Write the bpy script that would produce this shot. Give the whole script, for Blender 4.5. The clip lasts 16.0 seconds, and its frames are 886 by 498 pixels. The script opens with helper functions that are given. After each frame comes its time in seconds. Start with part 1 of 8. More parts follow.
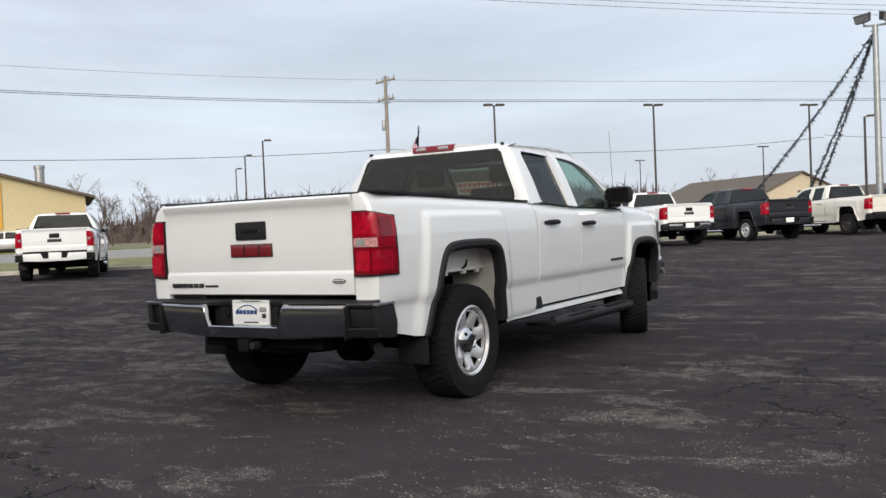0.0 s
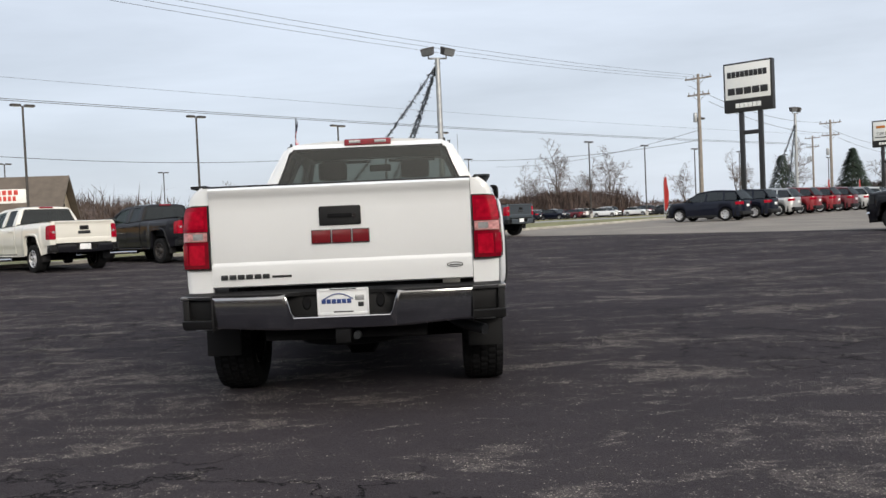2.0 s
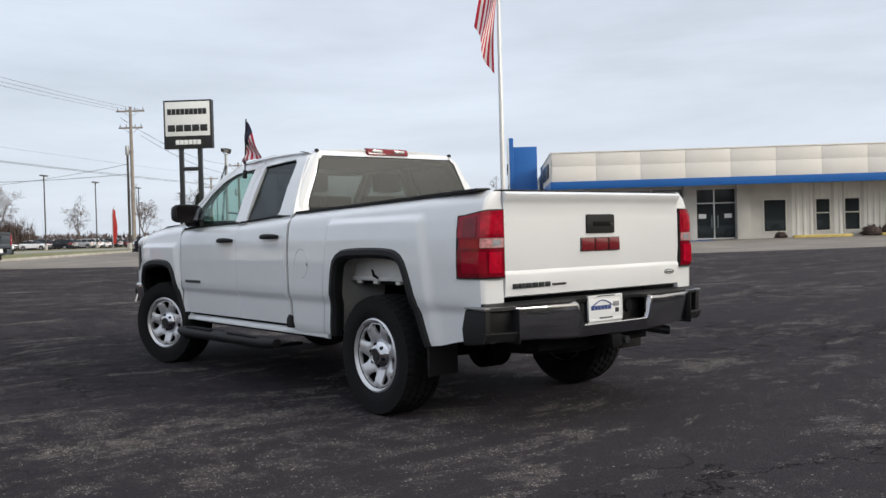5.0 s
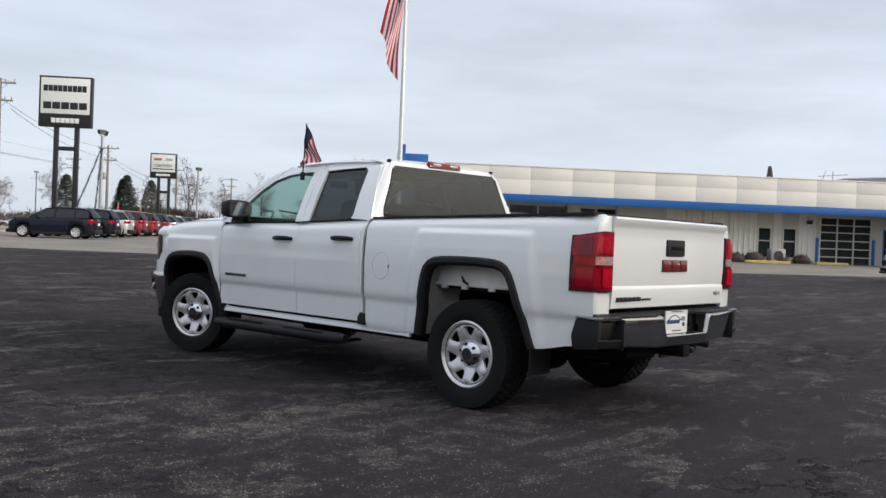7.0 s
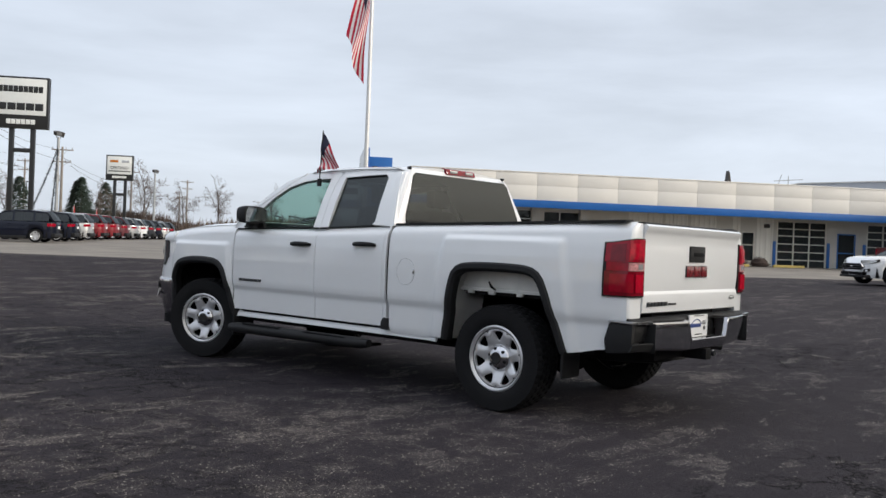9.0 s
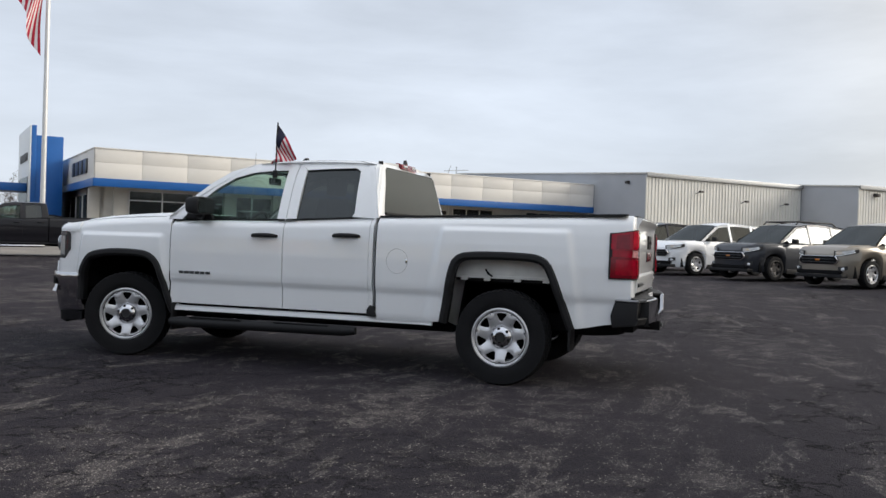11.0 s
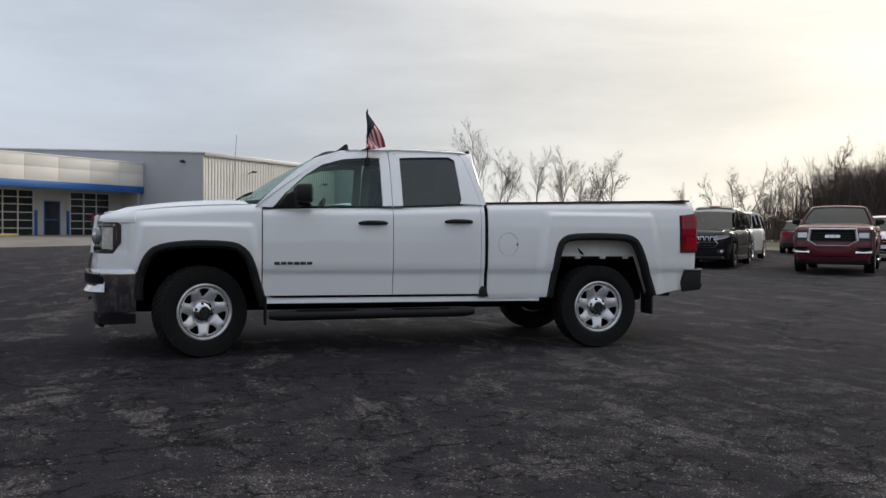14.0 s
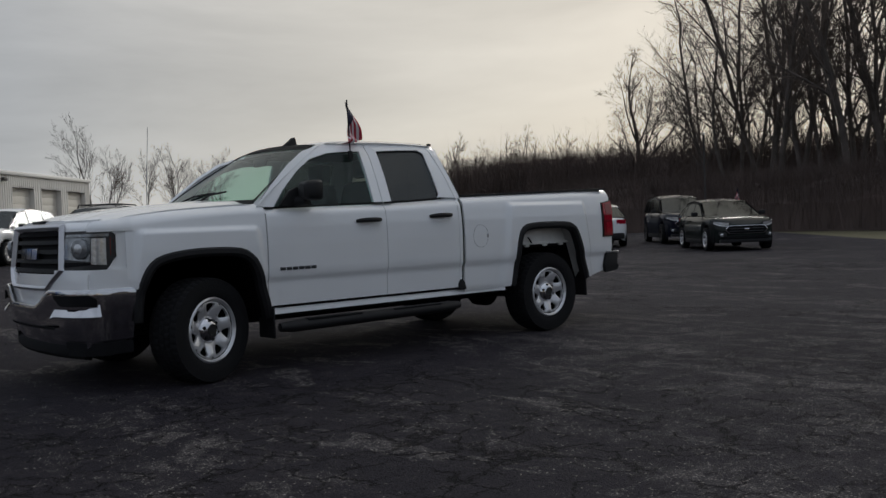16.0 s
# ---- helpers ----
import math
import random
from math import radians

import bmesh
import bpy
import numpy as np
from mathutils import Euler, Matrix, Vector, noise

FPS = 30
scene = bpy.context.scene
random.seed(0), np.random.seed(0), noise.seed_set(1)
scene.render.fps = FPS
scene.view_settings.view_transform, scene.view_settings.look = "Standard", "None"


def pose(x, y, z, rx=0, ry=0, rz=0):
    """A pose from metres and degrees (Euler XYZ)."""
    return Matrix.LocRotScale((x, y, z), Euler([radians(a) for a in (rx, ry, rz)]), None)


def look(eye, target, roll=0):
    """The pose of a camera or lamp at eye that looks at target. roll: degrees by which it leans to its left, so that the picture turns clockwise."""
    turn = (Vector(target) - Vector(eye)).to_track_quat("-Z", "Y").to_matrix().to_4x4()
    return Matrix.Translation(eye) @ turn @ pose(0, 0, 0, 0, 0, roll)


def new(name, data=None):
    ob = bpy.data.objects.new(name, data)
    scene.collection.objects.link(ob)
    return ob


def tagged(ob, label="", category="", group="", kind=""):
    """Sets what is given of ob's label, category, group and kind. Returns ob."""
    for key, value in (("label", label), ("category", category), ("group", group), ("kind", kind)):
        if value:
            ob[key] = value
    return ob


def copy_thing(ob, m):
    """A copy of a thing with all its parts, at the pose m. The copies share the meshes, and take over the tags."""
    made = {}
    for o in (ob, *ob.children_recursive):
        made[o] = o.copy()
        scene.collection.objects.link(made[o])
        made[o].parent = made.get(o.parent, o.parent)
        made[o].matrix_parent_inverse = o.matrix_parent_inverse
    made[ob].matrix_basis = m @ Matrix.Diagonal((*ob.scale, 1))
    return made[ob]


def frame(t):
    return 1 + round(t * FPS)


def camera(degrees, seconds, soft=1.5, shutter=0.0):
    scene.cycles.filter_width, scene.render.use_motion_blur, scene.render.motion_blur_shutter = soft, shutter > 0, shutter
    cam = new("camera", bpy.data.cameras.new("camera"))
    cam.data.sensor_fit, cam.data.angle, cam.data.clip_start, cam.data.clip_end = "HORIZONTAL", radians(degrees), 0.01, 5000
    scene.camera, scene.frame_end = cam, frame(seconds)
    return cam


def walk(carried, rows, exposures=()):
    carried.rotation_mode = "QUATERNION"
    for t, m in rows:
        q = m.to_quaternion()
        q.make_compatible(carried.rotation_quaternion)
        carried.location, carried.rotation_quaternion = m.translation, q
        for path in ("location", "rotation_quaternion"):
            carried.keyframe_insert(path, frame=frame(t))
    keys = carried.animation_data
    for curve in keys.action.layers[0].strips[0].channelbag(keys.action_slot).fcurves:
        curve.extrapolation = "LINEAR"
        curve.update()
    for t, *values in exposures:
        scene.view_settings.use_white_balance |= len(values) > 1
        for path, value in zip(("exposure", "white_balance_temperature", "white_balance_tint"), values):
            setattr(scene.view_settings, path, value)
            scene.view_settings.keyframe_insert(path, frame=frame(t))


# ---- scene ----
cam = camera(52.4, 16.0)
PATH = [
    (0, (4.042, -5.409, 1.178), (3.011, -3.696, 1.131), -2.4),
    (0.5, (3.241, -5.819, 1.154), (2.482, -3.969, 1.113), -1.9),
    (1, (2.398, -6.197, 1.17), (1.868, -4.269, 1.125), -1.9),
    (1.5, (1.504, -6.435, 1.159), (1.227, -4.455, 1.098), -2.3),
    (2, (0.643, -6.559, 1.146), (0.634, -4.56, 1.084), -2.5),
    (2.5, (-0.209, -6.427, 1.144), (0.029, -4.442, 1.096), -2.2),
    (3, (-1.037, -6.194, 1.142), (-0.547, -4.255, 1.094), -1.8),
    (5.5, (-4.973, -4.614, 1.166), (-3.632, -3.131, 1.134), -0.1),
    (6, (-5.546, -4.404, 1.172), (-4.137, -2.985, 1.138), 2.0),
    (6.5, (-5.794, -4.243, 1.181), (-4.338, -2.872, 1.163), 2.4),
    (7, (-5.85, -4.245, 1.209), (-4.384, -2.884, 1.188), 2.2),
    (7.5, (-5.858, -4.236, 1.207), (-4.389, -2.878, 1.199), 2.0),
    (8, (-5.881, -4.255, 1.219), (-4.412, -2.897, 1.209), 1.8),
    (10.5, (-7.633, -2.475, 1.178), (-5.829, -1.612, 1.169), 2.5),
    (11, (-8.14, -1.79, 1.161), (-6.236, -1.177, 1.145), 1.8),
    (11.5, (-8.611, -0.984, 1.151), (-6.651, -0.585, 1.13), 1.4),
    (12, (-8.908, -0.114, 1.116), (-6.928, 0.169, 1.103), 1.4),
    (12.5, (-9.132, 0.864, 1.122), (-7.141, 1.06, 1.124), 1.7),
    (13, (-9.208, 1.815, 1.081), (-7.208, 1.836, 1.062), 1.4),
    (13.5, (-9.171, 2.753, 1.074), (-7.19, 2.486, 1.01), 0.7),
    (14, (-8.915, 3.617, 1.101), (-6.981, 3.11, 1.061), 0.5),
    (14.5, (-8.612, 4.418, 1.123), (-6.745, 3.704, 1.089), 0.7),
    (15, (-8.164, 5.236, 1.137), (-6.385, 4.324, 1.073), 0.3),
    (15.5, (-7.691, 5.939, 1.109), (-6.044, 4.806, 1.052), -0.9),
    (16, (-7.179, 6.616, 1.124), (-5.653, 5.324, 1.065), -2.2),
]
walk(cam, [(t, look(e, g, r)) for t, e, g, r in PATH],
     [(0.0, 0.0, 6420, 10), (11.5, 0.0, 6420, 10), (12.5, -0.10, 6400, 10), (13.5, -0.24, 6400, 10), (14.0, -0.30, 6380, 10), (14.5, -0.50, 6320, 10), (15.0, -0.82, 6250, 10), (16.0, -1.02, 6200, 10)])

# ---- light ----
SUN_AZ, SUN_EL = -66.0, 22.0          # degrees from +x, and above the horizon
sun_way = Vector((math.cos(radians(SUN_AZ)) * math.cos(radians(SUN_EL)),
                  math.sin(radians(SUN_AZ)) * math.cos(radians(SUN_EL)), math.sin(radians(SUN_EL))))
world = bpy.data.worlds.new("sky")
scene.world = world
world.use_nodes = True


def build_sky():
    nt = world.node_tree
    n, l = nt.nodes, nt.links
    n.clear()
    out = n.new("ShaderNodeOutputWorld")
    bg = n.new("ShaderNodeBackground")
    sky = n.new("ShaderNodeTexSky")
    sky.sky_type = "NISHITA"
    sky.sun_disc = False
    sky.sun_elevation = radians(SUN_EL)
    sky.sun_rotation = radians(90 - SUN_AZ)
    sky.air_density, sky.dust_density, sky.ozone_density = 1.0, 2.0, 1.5
    sc = n.new("ShaderNodeVectorMath")
    sc.operation = "SCALE"
    sc.inputs["Scale"].default_value = 0.10
    l.new(sky.outputs[0], sc.inputs[0])
    co = n.new("ShaderNodeTexCoord")
    # thin high cloud: streaks, lit warm towards the sun
    mp = n.new("ShaderNodeMapping")
    mp.inputs["Rotation"].default_value = (0.0, 0.0, radians(35))
    mp.inputs["Scale"].default_value = (0.8, 1.4, 6.0)
    no = n.new("ShaderNodeTexNoise")
    no.inputs["Scale"].default_value = 1.7
    no.inputs["Detail"].default_value = 6.0
    no.inputs["Roughness"].default_value = 0.55
    no.inputs["Distortion"].default_value = 0.25
    l.new(co.outputs["Generated"], mp.inputs[0])
    l.new(mp.outputs[0], no.inputs["Vector"])
    dt = n.new("ShaderNodeVectorMath")
    dt.operation = "DOT_PRODUCT"
    dt.inputs[1].default_value = sun_way
    l.new(co.outputs["Generated"], dt.inputs[0])
    near = n.new("ShaderNodeMapRange")
    near.interpolation_type = "SMOOTHSTEP"
    near.inputs["From Min"].default_value, near.inputs["From Max"].default_value = 0.35, 1.0
    l.new(dt.outputs["Value"], near.inputs["Value"])
    tone = n.new("ShaderNodeMix")
    tone.data_type = "RGBA"
    tone.inputs[6].default_value = (0.68, 0.735, 0.82, 1)
    tone.inputs[7].default_value = (1.24, 1.13, 0.945, 1)
    l.new(near.outputs[0], tone.inputs[0])
    thin = n.new("ShaderNodeMapRange")
    thin.inputs["From Min"].default_value, thin.inputs["From Max"].default_value = 0.3, 0.72
    thin.inputs["To Min"].default_value, thin.inputs["To Max"].default_value = 0.77, 1.09
    l.new(no.outputs[0], thin.inputs["Value"])
    cl = n.new("ShaderNodeVectorMath")
    cl.operation = "SCALE"
    l.new(tone.outputs[2], cl.inputs[0])
    l.new(thin.outputs[0], cl.inputs["Scale"])
    # an overcast sky is brightest overhead
    sep = n.new("ShaderNodeSeparateXYZ")
    l.new(co.outputs["Generated"], sep.inputs[0])
    high = n.new("ShaderNodeMapRange")
    high.interpolation_type = "SMOOTHSTEP"
    high.inputs["From Min"].default_value, high.inputs["From Max"].default_value = 0.36, 0.95
    high.inputs["To Min"].default_value, high.inputs["To Max"].default_value = 1.0, 1.6
    l.new(sep.outputs[2], high.inputs["Value"])
    dome = n.new("ShaderNodeVectorMath")
    dome.operation = "SCALE"
    l.new(cl.outputs[0], dome.inputs[0])
    l.new(high.outputs[0], dome.inputs["Scale"])
    mix = n.new("ShaderNodeMix")
    mix.data_type = "RGBA"
    mix.inputs[0].default_value = 0.86
    l.new(sc.outputs[0], mix.inputs[6])
    l.new(dome.outputs[0], mix.inputs[7])
    l.new(mix.outputs[2], bg.inputs["Color"])
    bg.inputs["Strength"].default_value = 1.2
    l.new(bg.outputs[0], out.inputs["Surface"])


build_sky()
sun = new("sun", bpy.data.lights.new("sun", "SUN"))
sun.data.energy, sun.data.angle, sun.data.color = 2.6, radians(20.0), (1.0, 0.94, 0.85)
sun.matrix_world = look(sun_way * 60, (0, 0, 0))

# ---- materials ----
def nodes_of(m):
    m.use_nodes = True
    nt = m.node_tree
    return nt.nodes, nt.links, nt.nodes["Principled BSDF"]


def plain(name, rgb, rough=0.5, metal=0.0, coat=0.0, grain=0.06, scale=6.0, bump=0.0, bump_scale=60.0, spec=0.5, fine=0.0):
    """A surface with slow stains and fine grain round its base colour."""
    m = bpy.data.materials.new(name)
    n, l, b = nodes_of(m)
    b.inputs["Roughness"].default_value, b.inputs["Metallic"].default_value = rough, metal
    b.inputs["Coat Weight"].default_value, b.inputs["Coat Roughness"].default_value = coat, 0.04
    b.inputs["Specular IOR Level"].default_value = spec
    co = n.new("ShaderNodeTexCoord")
    no = n.new("ShaderNodeTexNoise")
    no.inputs["Scale"].default_value, no.inputs["Detail"].default_value = scale, 6
    l.new(co.outputs["Object"], no.inputs["Vector"])
    mr = n.new("ShaderNodeMapRange")
    mr.inputs["From Min"].default_value, mr.inputs["From Max"].default_value = 0.3, 0.7
    mr.inputs["To Min"].default_value, mr.inputs["To Max"].default_value = 1 - grain, 1 + grain
    l.new(no.outputs[0], mr.inputs["Value"])
    mx = n.new("ShaderNodeVectorMath")
    mx.operation = "SCALE"
    mx.inputs[0].default_value = rgb
    l.new(mr.outputs[0], mx.inputs["Scale"])
    l.new(mx.outputs[0], b.inputs["Base Color"])
    rr = n.new("ShaderNodeMapRange")
    rr.inputs["To Min"].default_value, rr.inputs["To Max"].default_value = max(0.02, rough * 0.85), min(1, rough * 1.2)
    l.new(no.outputs[0], rr.inputs["Value"])
    l.new(rr.outputs[0], b.inputs["Roughness"])
    if bump:
        n2 = n.new("ShaderNodeTexNoise")
        n2.inputs["Scale"].default_value, n2.inputs["Detail"].default_value = bump_scale, 4
        l.new(co.outputs["Object"], n2.inputs["Vector"])
        bp = n.new("ShaderNodeBump")
        bp.inputs["Strength"].default_value, bp.inputs["Distance"].default_value = bump, 0.02
        l.new(n2.outputs[0], bp.inputs["Height"])
        l.new(bp.outputs[0], b.inputs["Normal"])
    return m


def paint(name, rgb, flake=0.0, rough=0.35):
    dark = max(rgb) < 0.06
    return plain(name, rgb, rough=0.5 if dark else rough, metal=flake, coat=0.5 if dark else (1.0 if min(rgb) > 0.3 else 0.5), grain=0.025, scale=1.3, spec=0.05 if dark else 0.5)


def glass(name, rgb, clear=0.5, rough=0.02, shine=0.42, least=0.026):
    """Tinted car or window glass: part see-through, part gloss."""
    m = bpy.data.materials.new(name)
    n, l, b = nodes_of(m)
    out = n["Material Output"]
    tr = n.new("ShaderNodeBsdfTransparent")
    tr.inputs["Color"].default_value = (*[c ** 0.5 for c in rgb], 1)
    gl = n.new("ShaderNodeBsdfGlossy")
    gl.inputs["Roughness"].default_value = rough
    gl.inputs["Color"].default_value = (0.9, 0.95, 0.95, 1)
    fr = n.new("ShaderNodeLayerWeight")
    pw = n.new("ShaderNodeMath")
    pw.operation = "POWER"
    pw.inputs[1].default_value = 4.0
    l.new(fr.outputs["Facing"], pw.inputs[0])
    gm = n.new("ShaderNodeMath")
    gm.operation = "MULTIPLY_ADD"
    gm.inputs[1].default_value, gm.inputs[2].default_value = shine, least
    l.new(pw.outputs[0], gm.inputs[0])
    mx = n.new("ShaderNodeMixShader")
    dk = n.new("ShaderNodeBsdfDiffuse")
    dk.inputs["Color"].default_value = (*rgb, 1)
    m2 = n.new("ShaderNodeMixShader")
    m2.inputs[0].default_value = clear
    l.new(dk.outputs[0], m2.inputs[1])
    l.new(tr.outputs[0], m2.inputs[2])
    l.new(gm.outputs[0], mx.inputs[0])
    l.new(m2.outputs[0], mx.inputs[1])
    l.new(gl.outputs[0], mx.inputs[2])
    l.new(mx.outputs[0], out.inputs["Surface"])
    return m


def asphalt():
    """Old sealed tarmac: grey-brown grain, pale worn streaks, hairline cracks."""
    m = bpy.data.materials.new("worn_asphalt")
    n, l, b = nodes_of(m)
    co = n.new("ShaderNodeTexCoord")

    def noise_at(scale, detail=4, rough=0.55, stretch=None, turn=0.0, dist=0.0, off=0.0):
        src = co.outputs["Object"]
        mp = n.new("ShaderNodeMapping")
        mp.inputs["Rotation"].default_value = (0, 0, radians(turn))
        mp.inputs["Location"].default_value = (off, off * 0.7, 0)
        mp.inputs["Scale"].default_value = stretch or (1, 1, 1)
        l.new(src, mp.inputs[0])
        t = n.new("ShaderNodeTexNoise")
        t.inputs["Scale"].default_value, t.inputs["Detail"].default_value = scale, detail
        t.inputs["Roughness"].default_value, t.inputs["Distortion"].default_value = rough, dist
        l.new(mp.outputs[0], t.inputs["Vector"])
        return t.outputs[0]

    def ramp(v, a, c, lo=0.0, hi=1.0):
        r = n.new("ShaderNodeMapRange")
        r.interpolation_type = "SMOOTHSTEP"
        r.inputs["From Min"].default_value, r.inputs["From Max"].default_value = a, c
        r.inputs["To Min"].default_value, r.inputs["To Max"].default_value = lo, hi
        l.new(v, r.inputs["Value"])
        return r.outputs[0]

    def math_(op, a, c):
        t = n.new("ShaderNodeMath")
        t.operation = op
        for i, v in enumerate((a, c)):
            if isinstance(v, (int, float)):
                t.inputs[i].default_value = v
            else:
                l.new(v, t.inputs[i])
        return t.outputs[0]

    def mixc(f, a, c):
        t = n.new("ShaderNodeMix")
        t.data_type = "RGBA"
        for i, v in ((0, f), (6, a), (7, c)):
            if isinstance(v, (tuple, float, int)):
                t.inputs[i].default_value = v
            else:
                l.new(v, t.inputs[i])
        return t.outputs[2]

    def dots(scale, size, seed):
        """Single stones: round specks of differing size, each with its own tone."""
        mp = n.new("ShaderNodeMapping")
        mp.inputs["Location"].default_value = (seed, seed * 0.37, 0)
        l.new(co.outputs["Object"], mp.inputs[0])
        v = n.new("ShaderNodeTexVoronoi")
        v.inputs["Scale"].default_value = scale
        l.new(mp.outputs[0], v.inputs["Vector"])
        sp = n.new("ShaderNodeSeparateColor")
        l.new(v.outputs["Color"], sp.inputs[0])
        round_ = ramp(v.outputs["Distance"], size, size * 0.6)
        return round_, sp.outputs[0], sp.outputs[1]

    big = noise_at(0.10, 4)
    mid = noise_at(0.7, 6, 0.65)
    mott = noise_at(5.0, 6, 0.7)
    grit = noise_at(55, 5, 0.8)
    base = mixc(ramp(big, 0.35, 0.68), (0.0285, 0.0250, 0.0312, 1), (0.044, 0.0389, 0.0458, 1))
    base = mixc(ramp(mid, 0.40, 0.66, 0.0, 0.50), base, (0.023, 0.0204, 0.0262, 1))
    base = mixc(ramp(mott, 0.50, 0.70, 0.0, 0.4), base, (0.070, 0.061, 0.063, 1))
    base = mixc(ramp(grit, 0.34, 0.56, 0.7, 0.0), base, (0.012, 0.011, 0.013, 1))
    # wear: long faint wheel streaks along the bays and broken bare patches
    streak = ramp(noise_at(0.55, 6, 0.68, (0.16, 1.7, 1), 42, 0.3), 0.47, 0.58)
    cross = ramp(noise_at(0.6, 6, 0.68, (0.20, 1.5, 1), -38, 0.3, 4.0), 0.50, 0.62)
    frag = ramp(noise_at(3.2, 8, 0.78, None, 0, 0.3, 7.0), 0.43, 0.60)
    thin = ramp(noise_at(0.22, 3, 0.5, None, 0, 0, 12.0), 0.36, 0.58, 0.22, 1.0)
    wear = math_("MULTIPLY", math_("MULTIPLY", math_("MAXIMUM", streak, cross), frag), thin)
    # old seal coat flakes off in ragged pale scabs; the whole tone pales towards +x and -y
    scab = ramp(noise_at(1.15, 7, 0.72, (0.75, 1.5, 1), 20, 0.5, 23.0), 0.545, 0.600)
    scab = math_("MULTIPLY", math_("MULTIPLY", scab, ramp(noise_at(9.0, 6, 0.75, None, 0, 0.2, 41.0), 0.38, 0.52)), ramp(noise_at(0.33, 3, 0.5, None, 0, 0, 52.0), 0.34, 0.50))
    axes = n.new("ShaderNodeSeparateXYZ")
    l.new(co.outputs["Object"], axes.inputs[0])
    pale_side = ramp(math_("ADD", math_("SUBTRACT", math_("MULTIPLY", axes.outputs[0], 0.55), math_("MULTIPLY", axes.outputs[1], 0.75)), math_("MULTIPLY", big, 4.0)), -2.0, 8.0)
    r1, c1, t1 = dots(62, 0.42, 0.0)
    r2, c2, t2 = dots(120, 0.45, 5.0)
    share = math_("ADD", math_("ADD", math_("MULTIPLY", wear, 0.42), math_("MULTIPLY", scab, 0.62)), math_("MULTIPLY", ramp(mott, 0.46, 0.70), 0.10))
    s1 = math_("MULTIPLY", r1, ramp(math_("SUBTRACT", share, c1), 0.0, 0.03))
    s2 = math_("MULTIPLY", r2, ramp(math_("SUBTRACT", math_("MULTIPLY", share, 1.1), c2), 0.0, 0.03))
    tone = mixc(t1, (0.13, 0.115, 0.105, 1), (0.46, 0.42, 0.37, 1))
    tone2 = mixc(t2, (0.10, 0.09, 0.085, 1), (0.36, 0.33, 0.30, 1))
    col = mixc(math_("MULTIPLY", wear, 0.17), base, (0.20, 0.178, 0.166, 1))
    col = mixc(math_("MULTIPLY", pale_side, 0.40), col, (0.085, 0.075, 0.078, 1))
    col = mixc(math_("MULTIPLY", scab, 0.26), col, (0.17, 0.152, 0.142, 1))
    col = mixc(math_("MULTIPLY", s2, 0.75), col, tone2)
    col = mixc(math_("MULTIPLY", s1, 0.9), col, tone)

    def cracks(scale, width, off, wild=0.5, lo=0.48, hi=0.54):
        wob = n.new("ShaderNodeTexNoise")
        wob.inputs["Scale"].default_value, wob.inputs["Detail"].default_value = scale * 2.2, 8
        wob.inputs["Roughness"].default_value = 0.65
        l.new(co.outputs["Object"], wob.inputs["Vector"])
        ad = n.new("ShaderNodeVectorMath")
        ad.operation = "MULTIPLY_ADD"
        ad.inputs[1].default_value = (wild / scale,) * 3
        l.new(wob.outputs["Color"], ad.inputs[0])
        l.new(co.outputs["Object"], ad.inputs[2])
        v = n.new("ShaderNodeTexVoronoi")
        v.feature = "DISTANCE_TO_EDGE"
        v.inputs["Scale"].default_value = scale
        l.new(ad.outputs[0], v.inputs["Vector"])
        gate = ramp(noise_at(scale * 0.7, 3, 0.5, None, 0, 0, off), lo, hi)
        return math_("MULTIPLY", ramp(v.outputs["Distance"], width * scale * 0.3, width * scale, 1.0, 0.0), gate)

    # long single cracks, and crazed ground on the side away from the verge
    sep = n.new("ShaderNodeSeparateXYZ")
    l.new(co.outputs["Object"], sep.inputs[0])
    side = ramp(math_("ADD", math_("ADD", math_("MULTIPLY", sep.outputs[0], -0.5), math_("MULTIPLY", sep.outputs[1], 0.35)), math_("MULTIPLY", mid, 2.0)), 1.6, 4.2)
    craze = math_("MULTIPLY", math_("MAXIMUM", cracks(4.3, 0.0095, 11.0, 0.75, 0.46, 0.56), cracks(1.5, 0.013, 17.0, 0.8, 0.43, 0.52)), math_("MAXIMUM", side, ramp(noise_at(0.13, 2, 0.5, None, 0, 0, 31.0), 0.55, 0.62)))
    ck = math_("MAXIMUM", cracks(0.24, 0.022, 3.0, 0.7, 0.42, 0.48), craze)
    col = mixc(math_("MULTIPLY", ck, 0.85), col, (0.007, 0.0065, 0.007, 1))
    l.new(col, b.inputs["Base Color"])
    b.inputs["Roughness"].default_value = 0.89
    b.inputs["Diffuse Roughness"].default_value = 1.0
    b.inputs["Specular IOR Level"].default_value = 0.075
    bp = n.new("ShaderNodeBump")
    bp.inputs["Strength"].default_value, bp.inputs["Distance"].default_value = 0.9, 0.012
    hgt = math_("ADD", math_("MULTIPLY", grit, 0.9), math_("MULTIPLY", math_("ADD", r1, math_("MULTIPLY", r2, 0.5)), 0.35))
    l.new(math_("SUBTRACT", hgt, math_("MULTIPLY", ck, 1.2)), bp.inputs["Height"])
    l.new(bp.outputs[0], b.inputs["Normal"])
    return m


